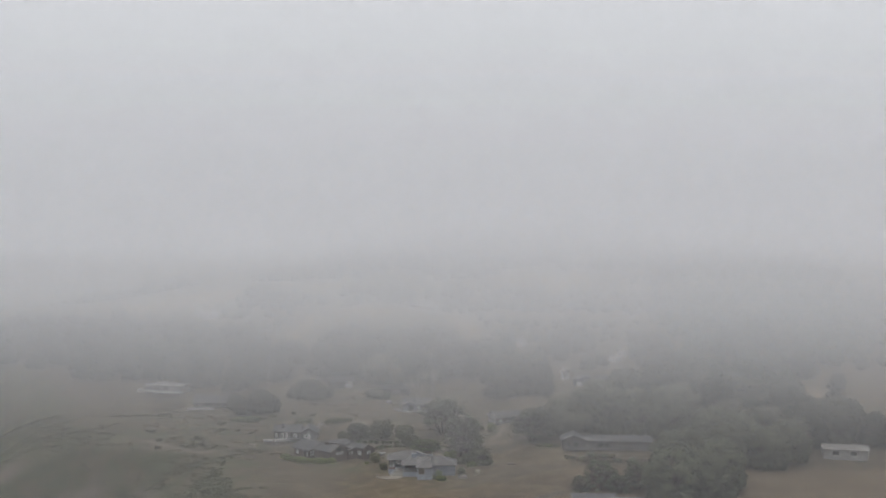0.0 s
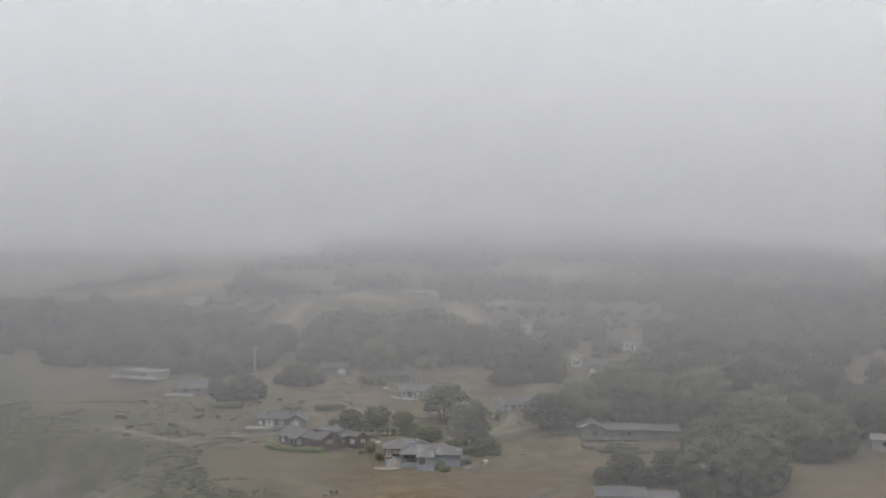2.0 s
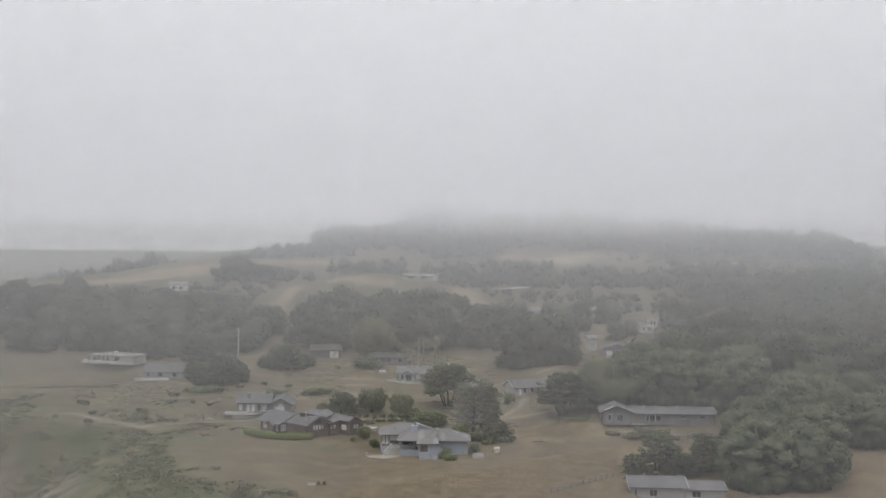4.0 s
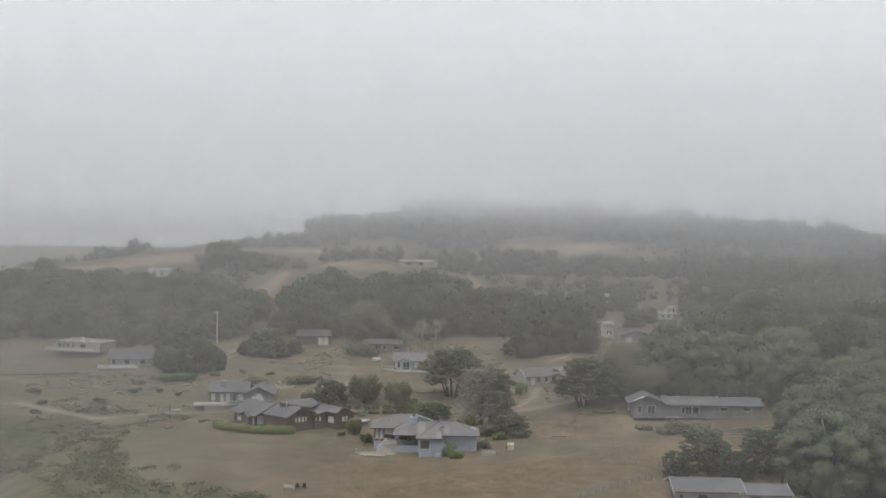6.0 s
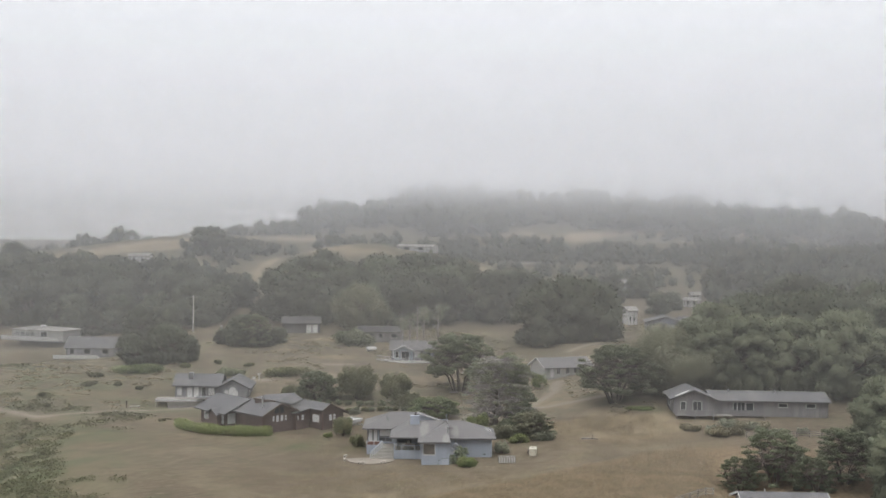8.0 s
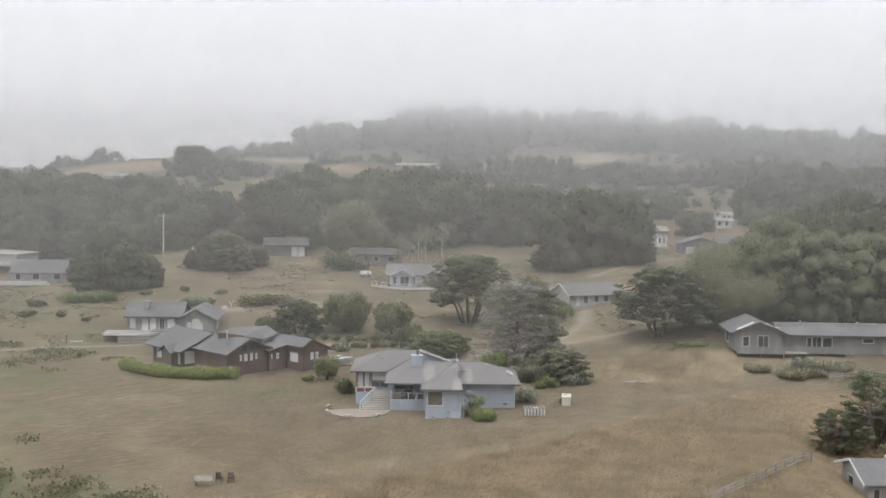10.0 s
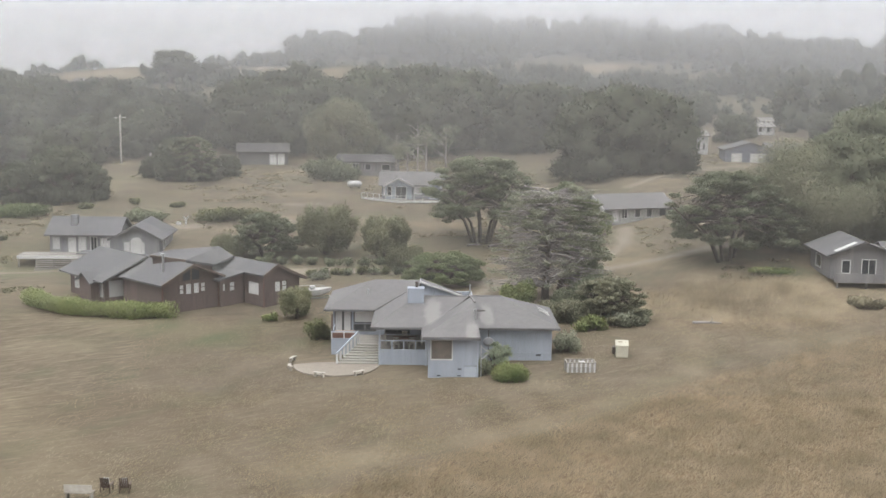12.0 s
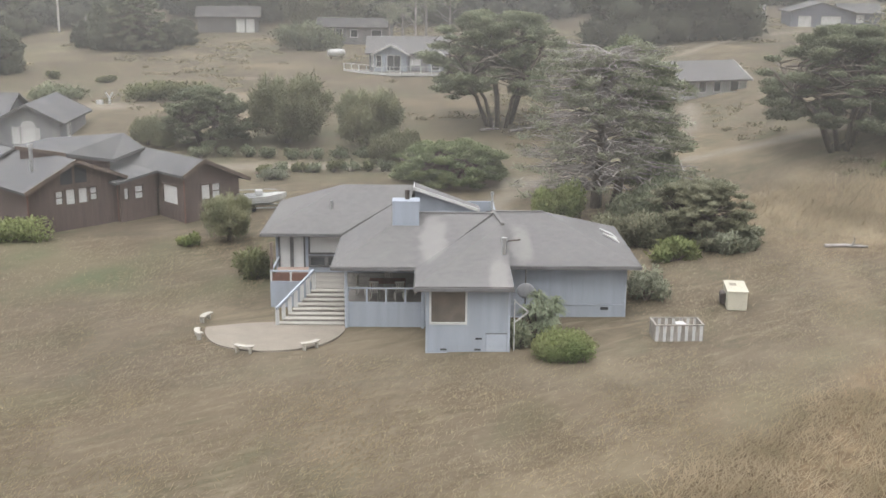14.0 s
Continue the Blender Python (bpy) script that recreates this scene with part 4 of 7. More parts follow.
def hedge():
    t = thing("hedge", "thick clipped green hedge curving past a brown house", "hedge", pose(0, 0, 0))
    line = [(-44.8, 330.5), (-41.5, 327.0), (-37.6, 325.2), (-33.2, 324.6), (-29.6, 325.0)]
    cs, rd = [], []
    for (ax, ay), (bx, by) in zip(line, line[1:]):
        for k in range(8):
            f = k / 8
            x, y = ax + (bx - ax) * f, ay + (by - ay) * f
            cs.append((x, y, gz(x, y) + 0.72))
            dip = 0.14 * math.sin((len(cs) - 1) * 0.62)
            rd.append((0.95, 0.85 + dip, 0.80 + dip))
    for c in cs[::3]:
        bm = bmesh.new()
        tube(bm, [(c[0], c[1], c[2] - 0.9), (c[0] + 0.1, c[1], c[2] + 0.3)], [0.06, 0.03], 5)
        part("stem", bm, M["bark"], t)
    part("foliage", leaf_mesh("foliage", leaves(cs, rd, 15000, 0.17, 0.055, 0.4, 0.7)), M["leaf_hedge"], t)


hedge()

# prototypes for the woods, each used once where it is built and then copied
PROTO = [tree_proto("cypress_tree", "dense dark rounded cypress in the wood", "dome", 200 + k, 13, 13 + (k % 3), 7000, 0.86,
                    M["leaf_dark"], "trees of the wood") for k in range(6)]
PALE = tree_proto("willow_tree", "pale rounded weeping tree before dark woods", "soft", 301, 11.5, 13.5, 16000, 0.6, M["leaf_pale"])
at_place(PALE, -23.5, 446)
for k, p in enumerate(PROTO):
    at_place(p, -48 + 9 * k, 462 + 3 * (k % 2), 40 * k)
woods = np.random.RandomState(5)


def in_field(x, y):
    p, q = np.array([x]), np.array([y])
    return any(along(p, q, line)[0] < half for line, half in FIELDS)


NEAR = [tree_proto("cypress_tree", "dense dark cypress with spreading layered sprays", "layered", 400 + k, 13, 14.5, 26000, 0.46, M["leaf_mid"], "trees near the houses", low=0.07) for k in range(3)]
for k, p in enumerate(NEAR):
    at_place(p, (41, 51, -46)[k], (301, 302, 414)[k], 50 * k)
for k, f in ((0, 0.62), (1, 0.6), (2, 0.6)):
    NEAR[k].scale = (f, f, f)
BROAD = [tree_proto("cypress_tree", "broad green-crowned cypress behind a long house", "dome", 420 + k, 13, 15, 40000, 0.42, M["leaf_broad"], "trees near the houses") for k in range(2)]
at_place(BROAD[0], 44, 357.5, 20)
at_place(BROAD[1], 62, 299, 80)


DENSE = [tree_proto("cypress_tree", "dense dark cypress beside a barn on the meadow", "dome", 430 + k, 13, 15.5, 24000, 0.5, M["leaf_dark"], "trees near the houses") for k in range(2)]
at_place(DENSE[0], -49, 415.5, 20)
at_place(DENSE[1], -61, 392, 80)
for p, f in zip(DENSE, (0.58, 0.66)):
    p.scale = (f, f, f)


def near_grove(places, s0, s1, kinds=NEAR):
    for x, y in places:
        s = s0 + (s1 - s0) * woods.rand()
        put(kinds[woods.randint(len(kinds))], x, y, s, woods.rand() * 6.28, s * (0.9 + 0.2 * woods.rand()))


def grove(places, s0=0.9, s1=1.15):
    for x, y in places:
        if in_field(x, y):
            continue
        k = woods.randint(6)
        s = s0 + (s1 - s0) * woods.rand()
        put(PROTO[k], x, y, s, woods.rand() * 6.28, s * (0.85 + 0.3 * woods.rand()))


def scatter(x0, x1, y0, y1, gap, keep=lambda x, y: True):
    out = []
    y = y0
    while y <= y1:
        x = x0 + woods.rand() * gap
        while x <= x1:
            px, py = x + (woods.rand() - 0.5) * gap * 0.7, y + (woods.rand() - 0.5) * gap * 0.7
            if keep(px, py):
                out.append((px, py))
            x += gap
        y += gap
    return out


def off_lane(x, y):
    return along(np.array([x]), np.array([y]), LANE)[0] > 3


def stand(places, w=1.0):
    """Single trees, each (x, y, height)."""
    for x, y, h in places:
        s = h / 12.3
        put(PROTO[woods.randint(6)], x, y, s * w, woods.rand() * 6.28, s)


# wood behind the barn and the long house, with the tall dome over it
grove(scatter(-49, -27, 464, 512, 8.5), 0.92, 1.08)
grove(scatter(-24, 2, 468, 505, 8.5), 1.0, 1.16)
stand([(-36, 455, 10), (-42, 457, 12), (-8, 455, 11), (-2, 459, 12), (4, 463, 8), (12, 462, 12), (17, 466, 13), (21, 472, 12), (14, 476, 12), (8, 480, 7), (26, 478, 9), (-13, 453, 10)])
stand([(20.5, 418.5, 12.0), (27, 420, 13.8), (33.5, 419, 12.4), (24, 425, 13.2), (30.5, 425, 13.0)], 0.96)
near_grove([(-54, 419), (-43.5, 415.5), (-46, 421), (-41.5, 421)], 0.5, 0.6, DENSE)
near_grove([(-67, 391), (-64, 397), (-57.5, 395), (-71, 401)], 0.58, 0.68, DENSE)
# wood over the bluff, cut by the lane
grove(scatter(-150, -84, 484, 560, 8.5, off_lane), 0.62, 0.85)
grove(scatter(-84, -78, 452, 520, 8, off_lane), 0.6, 0.8)
grove(scatter(-77, -60, 454, 510, 8, lambda x, y: off_lane(x, y) and y < 505), 0.56, 0.74)
grove(scatter(-104, -88, 466, 484, 8, off_lane), 0.42, 0.6)
grove(scatter(-240, -150, 500, 590, 12), 0.55, 0.85)
# wood behind the ranch house
near_grove([(52, 355), (60, 356), (68, 352)], 1.0, 1.14, BROAD)
near_grove([(49, 365), (57, 366), (66, 362), (75, 366)], 1.0, 1.2, BROAD)
grove(scatter(60, 112, 370, 400, 9.5, lambda x, y: x > 45 + (y - 352) * 0.42), 0.95, 1.2)
grove(scatter(74, 96, 404, 458, 9.5), 0.75, 1.0)
grove([(106, 474), (114, 478), (124, 474), (132, 466), (140, 455)], 0.5, 0.8)
stand([(123, 427, 7), (126.5, 428, 8), (138, 408, 9), (108, 392, 8), (118, 396, 7)], 0.6)
grove([(36, 370), (41, 374), (46, 369)], 0.42, 0.5)
# trees round the corner house
near_grove([(36, 299), (46, 299), (44, 304)], 0.55, 0.64)
near_grove([(58, 292), (67, 294), (72, 302)], 0.98, 1.12, BROAD)
near_grove([(62, 315), (67, 319), (81, 326), (90, 322), (97, 328), (86, 338), (95, 345), (80, 346), (77, 334), (100, 356), (88, 356)], 0.75, 0.95, BROAD)
grove(scatter(96, 130, 340, 372, 10), 0.6, 0.85)
# dark groups of trees among the far houses
stand([(24, 515, 7), (30, 540, 6), (46, 520, 7), (54, 528, 8), (62, 525, 7), (66, 535, 8), (88, 525, 10), (96, 512, 10), (66, 486, 5), (50, 500, 7),
       (40, 488, 6), (90, 474, 8), (58, 470, 6), (84, 486, 6), (30, 556, 5), (44, 562, 5)])
for x, y, h, w in ((-115, 712, 13.5, 1.25), (-101, 722, 8.5, 1.2), (173, 923, 15, 0.9)):
    put(PROTO[1], x, y, h / 12.3 * w, x, h / 12.3, label="lone dark cypress on a far field edge")


# ---------------------------------------------------------------- the blue-grey house
def grey_house():
    g = 0.15
    t = thing("house", "blue-grey one-storey house with hipped shingle roofs and a raised porch", "house", pose(0, 0, 0))
    B, S = M["siding_blue"], M["shingle"]
    # left block, porch back wall, wing and bay
    wall(t, (-14.1, 315.2), (-6.4, 315.2), g, 3.7, B, [(0.2, 0.78, 1.3, 3.4, "b"), (0.92, 1.5, 1.3, 3.4, "b"), (1.8, 3.55, 2.3, 3.4, "b"), (1.8, 2.6, 1.6, 2.1, "d"), (2.75, 3.55, 1.6, 2.1, "d"), (4.4, 6.4, 1.4, 3.3, "md")], trim=M["trim_grey"])
    wall(t, (-14.1, 322.5), (-14.1, 315.36), g, 3.7, B, [(2, 3.4, 2.0, 3.3, "b")])
    wall(t, (-2.2, 322.5), (-14.1, 322.5), g, 3.7, B)
    wall(t, (-2.2, 318.2), (-2.2, 322.34), g, 3.7, B)
    wall(t, (-2.2, 310.7), (3.8, 310.7), g, 2.98, B)
    wall(t, (3.8, 310.86), (3.8, 318.04), g, 2.98, B, [(2, 3.4, 1.6, 2.7, "d")])
    wall(t, (3.8, 318.2), (-2.2, 318.2), g, 2.98, B)
    wall(t, (-6.05, 305.6), (-2.25, 305.6), 0.0, 3.2, B, [(0.22, 1.8, 1.5, 3.0, "w")], trim=M["white"], name="bay_wall")
    wall(t, (-2.25, 305.76), (-2.25, 311.4), 0.0, 3.2, B)
    wall(t, (-6.05, 311.4), (-6.05, 305.76), 0.0, 3.2, B, [(4.2, 5.2, 1.5, 3.0, "d")])
    # foundation boards and corner trims
    for q in ((-6.07, -2.23, 305.55, 305.598, -0.05, 0.10), (3.8, 3.86, 310.64, 310.78, g, 2.98), (-2.2, 3.8, 310.65, 310.695, 0.1, 0.22), (-6.07, -5.97, 305.56, 305.597, 0.1, 3.2), (-2.33, -2.23, 305.56, 305.597, 0.1, 3.2)):
        part("trim_board", boxes(q), M["trim_blue"], t)
    bm = boxes((-2.15, 3.75, 310.66, 310.697, 0.86, 0.9))
    part("belt_board", bm, M["trim_blue"], t)
    for x, z in ((-5.4, 0.2), (-3.85, 0.2), (-3.8, 0.72)):
        part("crawl_vent", boxes((x, x + 0.3, 305.57, 305.598, z, z + 0.08)), M["glass"], t)
    part("hatch", boxes((-3.3, -2.4, 305.56, 305.597, 0.15, 0.98), bevel=0.01), M["trim_blue"], t, "pale blue crawl-space hatch")
    part("hatch_frame", boxes((-3.34, -2.36, 305.57, 305.599, 0.98, 1.02)), M["trim_grey"], t)
    part("crawl_vent", boxes((2.6, 3.0, 310.665, 310.698, 0.62, 0.76)), M["glass"], t)
    part("crawl_vent", boxes((0.2, 0.6, 310.665, 310.698, 0.62, 0.76)), M["glass"], t)
    # roof slopes
    apex, back = (-2.43, 310.0, 5.11), (-2.71, 313.6, 4.98)
    hip, end = (-6.9, 312.7, 5.10), (-2.72, 312.7, 5.10)
    part_poly = [
        [(-6.55, 305.1, 3.35), (-2.12, 305.1, 3.35), apex],
        [(-6.55, 308.6, 3.35), (-6.55, 305.1, 3.35), apex, back, (-2.9, 313.2, 4.9)],
        [(-10.55, 308.4, 3.36), (-6.3, 308.4, 3.36), end, hip],
        [(-10.55, 314.6, 3.42), (-10.55, 308.4, 3.36), hip, (-6.9, 317.9, 5.15)],
        [(-6.9, 317.4, 3.9), hip, end, (-2.72, 317.4, 3.6)],
        [(-2.72, 310.0, 3.05), (4.4, 310.0, 3.05), (0.0, 314.4, 4.82), (-2.72, 314.4, 4.82)],
        [(4.4, 310.0, 3.05), (4.4, 318.8, 3.05), (0.0, 314.4, 4.82)],
        [(4.4, 318.8, 3.05), (-3.0, 318.8, 3.05), (-3.0, 314.4, 4.82), (0.0, 314.4, 4.82)],
        [(-14.75, 314.4, 3.55), (-10.55, 314.4, 3.55), (-6.75, 317.9, 5.2), (-6.75, 318.4, 5.42), (-10.75, 318.4, 5.42)],
        [(-14.75, 323.1, 3.55), (-14.75, 314.4, 3.55), (-10.75, 318.4, 5.42)],
        [(-6.75, 323.1, 3.55), (-14.75, 323.1, 3.55), (-10.75, 318.4, 5.42), (-6.75, 318.4, 5.42)],
        [(-6.75, 317.2, 5.5), (-3.2, 317.2, 4.3), (-3.2, 319.0, 4.15), (-6.75, 318.7, 5.5)],
    ]
    for p in part_poly:
        slab("roof_slope", p, S, t, 0.15)
    for p, q in ((hip, end), ((-2.7, 314.4, 4.83), (0.0, 314.4, 4.83))):
        bm = bmesh.new()
        beam(bm, p, q, 0.24, 0.03)
        part("ridge_cap", bm, S, t)
    bm = bmesh.new()
    beam(bm, Vector(apex) + Vector((0.03, -0.1, 0.02)), Vector(back) + Vector((0.0, 0.1, 0.02)), 0.16, 0.14)
    part("bargeboard", bm, S, t)
    bm = bmesh.new()
    prism(bm, [(-6.75, 317.5, 3.8), (-3.3, 317.5, 3.8), (-3.3, 317.5, 4.2), (-6.75, 317.5, 5.36)], 0.15, (0, 1, 0))
    part("gable", bm, B, t)
    bm = bmesh.new()
    prism(bm, [(-2.3, 305.7, 3.2), (-2.45, 313.5, 3.2), (-2.55, 313.5, 4.85), (-2.42, 310.0, 4.95)], 0.12, (-1, 0, 0))
    part("gable", bm, B, t)
    bm = bmesh.new()
    beam(bm, (-6.78, 317.15, 5.45), (-3.2, 317.15, 4.25), 0.05, 0.16)
    beam(bm, (-6.8, 317.1, 5.45), (-6.8, 318.4, 5.5), 0.05, 0.16)
    part("bargeboard", bm, M["white"], t)
    for p, q in (((-6.57, 305.06, 3.2), (-2.1, 305.06, 3.2)), ((-10.57, 308.36, 3.25), (-6.5, 308.36, 3.25)), ((-2.1, 309.96, 2.95), (4.44, 309.96, 2.95)),
                 ((-14.8, 314.36, 3.45), (-10.5, 314.36, 3.45)), ((-14.79, 314.4, 3.45), (-14.79, 323.1, 3.45)), ((4.44, 309.96, 2.95), (4.44, 318.8, 2.95)),
                 ((-10.59, 308.4, 3.25), (-10.59, 314.4, 3.25)), ((-6.59, 305.1, 3.2), (-6.59, 308.4, 3.2))):
        bm = bmesh.new()
        beam(bm, p, q, 0.05, 0.15)
        part("fascia", bm, M["trim_grey"], t)
    # chimney chase, flue pipes, skylight rim
    ch = part("chimney", boxes((-7.75, -6.47, 311.6, 312.5, 4.3, 5.84)), B, t, "boxed chimney clad in pale siding")
    part("chimney_cap", boxes((-7.79, -6.43, 311.57, 312.53, 5.84, 5.88)), B, ch)
    part("chimney_trim", boxes((-7.77, -7.69, 311.58, 311.598, 4.6, 5.84), (-6.53, -6.45, 311.58, 311.598, 4.6, 5.84), (-7.69, -6.53, 311.58, 311.598, 5.74, 5.84)), B, ch)
    bm = bmesh.new()
    tube(bm, [(-7.05, 312.2, 5.8), (-7.05, 312.2, 6.35)], [0.12, 0.12], 10)
    part("flue_pipe", bm, M["rust"], t, "dark chimney flue")
    for x, y, z0, z1, r in ((-2.45, 307.6, 4.0, 5.0, 0.09), (-2.55, 317.0, 4.3, 5.3, 0.06), (-11.2, 316.4, 4.4, 4.9, 0.05)):
        bm = bmesh.new()
        tube(bm, [(x, y, z0), (x, y, z1)], [r, r], 10)
        tube(bm, [(x, y, z1 - 0.12), (x, y, z1 + 0.02)], [r * 1.7, r * 1.5], 10)
        part("flue_pipe", bm, M["metal"], t, "short galvanised flue pipe")
    bm = bmesh.new()
    beam(bm, (-2.3, 307.7, 4.84), (-1.7, 307.9, 4.86), 0.1, 0.06)
    part("flue_hood", bm, M["rust"], t)
    for y in (314.2, 315.2):
        bm = bmesh.new()
        tube(bm, [(4.0, y, 3.2), (3.7, y + 0.1, 3.42), (3.1, y + 0.15, 3.68)], [0.05, 0.08, 0.05], 8)
        part("skylight", bm, M["white"], t, "curved white skylight rim")
    # porch: floor, apron, posts, rails
    for k in range(24):
        y = 309.05 + k * 0.26
        part("deck_board", boxes((-9.95, -6.1, y, y + 0.25, 1.18, 1.24)), M["deckwood"], t)
    for k in range(12):
        y = 312.14 + k * 0.26
        part("deck_board", boxes((-13.9, -9.97, y, y + 0.26, 1.18, 1.24)), M["deckwood"], t)
    bm = bmesh.new()
    box(bm, -9.9, -6.1, 309.0, 309.1, 0.2, 1.45)
    part("porch_apron", bm, B, t)
    for k in range(5):
        x = -9.85 + k * 0.9
        part("pier", boxes((x, x + 0.14, 309.02, 309.2, -0.2, 0.2)), M["greywood"], t)
    bm = boxes((-9.95, -6.1, 309.0, 309.1, 2.10, 2.18))
    part("handrail", bm, M["trim_blue"], t)
    for k in range(5):
        x = -9.9 + k * 0.93
        part("rail_post", boxes((x, x + 0.09, 309.01, 309.09, 1.45, 2.1)), M["trim_blue"], t)
    for x in (-9.98, -6.3):
        part("porch_post", boxes((x, x + 0.14, 308.85, 308.99, 0.1, 3.3)), M["trim_blue"], t)
    bm = boxes((-13.98, -11.9, 312.0, 312.1, 0.1, 1.62), (-13.98, -13.88, 312.1, 315.2, 0.1, 1.5))
    part("deck_apron", bm, B, t)
    bm = boxes((-13.98, -11.9, 312.0, 312.08, 2.12, 2.2), (-13.98, -13.9, 312.08, 315.2, 2.02, 2.12))
    part("handrail", bm, M["trim_blue"], t)
    for k in range(3):
        x = -13.97 + k * 0.99
        part("rail_post", boxes((x, x + 0.09, 312.01, 312.07, 1.62, 2.12)), M["white"], t)
    part("rail_panel", boxes((-13.85, -12.0, 312.03, 312.06, 1.64, 2.05)), M["redwood"], t)
    part("porch_post", boxes((-13.98, -13.84, 312.1, 312.24, 1.5, 3.6)), M["trim_brown"], t)
    # stair
    n = 8
    for k in range(n):
        y, z = 309.12 + k * 0.36, 0.30 + k * 0.132
        part("stair_tread", boxes((-13.2 + 0.185 * k, -10.05, y, y + 0.40, z - 0.05, z + 0.01)), M["stairwood"], t)
        part("stair_riser", boxes((-13.2 + 0.185 * k, -10.05, y + 0.06, y + 0.09, z - 0.14, z - 0.05)), M["greywood"], t)
    bm = bmesh.new()
    beam(bm, (-13.3, 309.1, 1.05), (-11.78, 312.02, 2.2), 0.10, 0.12)
    part("stair_rail", bm, M["trim_blue"], t)
    for k in range(7):
        f = k / 6
        x, y = -13.27 + 1.5 * f, 309.15 + 2.8 * f
        part("baluster", boxes((x - 0.09, x + 0.09, y - 0.03, y + 0.03, 0.20 + f * 1.02, 0.99 + f * 1.13)), M["white"], t)
    bm = bmesh.new()
    prism(bm, [(-10.0, 309.1, 0.05), (-10.0, 312.0, 0.05), (-10.0, 312.0, 1.25), (-10.0, 309.1, 0.2)], 0.06, (1, 0, 0))
    part("stair_string", bm, M["trim_blue"], t)
    tr = part("trellis", boxes((-2.05, -2.0, 305.72, 305.77, 0.1, 2.6)), M["white"], t, "white wooden trellis by the bay")
    for a, b in (((-2.02, 2.5), (-1.4, 2.0)), ((-2.02, 1.5), (-1.4, 2.0))):
        bm = bmesh.new()
        beam(bm, (a[0], 305.75, a[1]), (b[0], 305.75, b[1]), 0.04, 0.06)
        part("trellis_lath", bm, M["white"], tr)
    bm = bmesh.new()
    bmesh.ops.create_uvsphere(bm, u_segments=20, v_segments=10, radius=0.42)
    bmesh.ops.scale(bm, verts=bm.verts, vec=(1, 0.25, 0.9))
    bmesh.ops.translate(bm, verts=bm.verts, vec=(-1.35, 308.2, 2.3))
    dish = part("dish_antenna", bm, M["siding_grey"], t, "round grey dish antenna on a pole", smooth=True)
    bm = bmesh.new()
    tube(bm, [(-1.35, 308.32, 0.1), (-1.35, 308.32, 3.3)], [0.03, 0.03], 6)
    part("mast", bm, M["rust"], dish)


grey_house()
pad = bmesh.new()
ring = [pad.verts.new((-13.3 + 3.35 * math.cos(a) * (1 + 0.02 * math.sin(5 * a)), 308.5 + 3.15 * math.sin(a), 0.22)) for a in np.linspace(0, 2 * math.pi, 64, endpoint=False)]
face = pad.faces.new(ring)
g = bmesh.ops.extrude_face_region(pad, geom=[face])
bmesh.ops.translate(pad, verts=[v for v in g["geom"] if isinstance(v, bmesh.types.BMVert)], vec=(0, 0, -0.4))
tagged(part("patio", pad, M["concrete"], None), "round tan paved patio at the foot of a stair", "patio", kind="structure")


def stone_bench(x, y, turn):
    t = thing("stone_bench", "small pale curved stone bench at the patio edge", "bench", Matrix.LocRotScale((x, y, gz(x, y) + 0.09), Euler((0, 0, math.radians(turn))), (0.74, 0.74, 0.74)), "benches round the patio")
    bm = bmesh.new()
    for k in range(6):
        a0, a1 = -0.5 + k / 6, -0.5 + (k + 1) / 6
        c = [(r * math.sin(a) * 0.8, r * math.cos(a) - 1.6, 0.40) for a, r in ((a0, 1.42), (a1, 1.42), (a1, 1.78), (a0, 1.78))]
        prism(bm, c, 0.09)
    part("seat", bm, M["stone"], t)
    for s in (-1, 1):
        part("leg", boxes((s * 0.44 - 0.06, s * 0.44 + 0.06, -0.2, 0.08, -0.12, 0.31), bevel=0.02), M["stone"], t)


for x, y in ((-14.3, 305.25), (-11.3, 305.8), (-16.8, 307.3), (-16.9, 309.7)):
    stone_bench(x, y, math.degrees(math.atan2(y - 308.5, x + 13.3)) - 90)


def porch_table():
    t = thing("porch_table", "dark red-brown wooden table on the porch", "table", pose(-8.0, 311.0, 1.24), "porch furniture")
    part("tabletop", boxes((-0.9, 0.9, -0.45, 0.45, 0.70, 0.75), bevel=0.01), M["redwood"], t)
    for sx in (-0.8, 0.8):
        for sy in (-0.36, 0.36):
            part("leg", boxes((sx - 0.04, sx + 0.04, sy - 0.04, sy + 0.04, 0, 0.70)), M["redwood"], t)


def deck_table():
    t = thing("deck_table", "long low red-brown wooden table on the open deck", "table", pose(-13.0, 313.3, 1.24))
    for k in range(4):
        part("board", boxes((-0.8, 0.8, -0.5 + 0.25 * k, -0.27 + 0.25 * k, 0.62, 0.67)), M["tablewood"], t)
    for sx in (-0.7, 0.7):
        for sy in (-0.4, 0.38):
            part("leg", boxes((sx - 0.04, sx + 0.04, sy - 0.04, sy + 0.04, 0, 0.62)), M["redwood"], t)


deck_table()


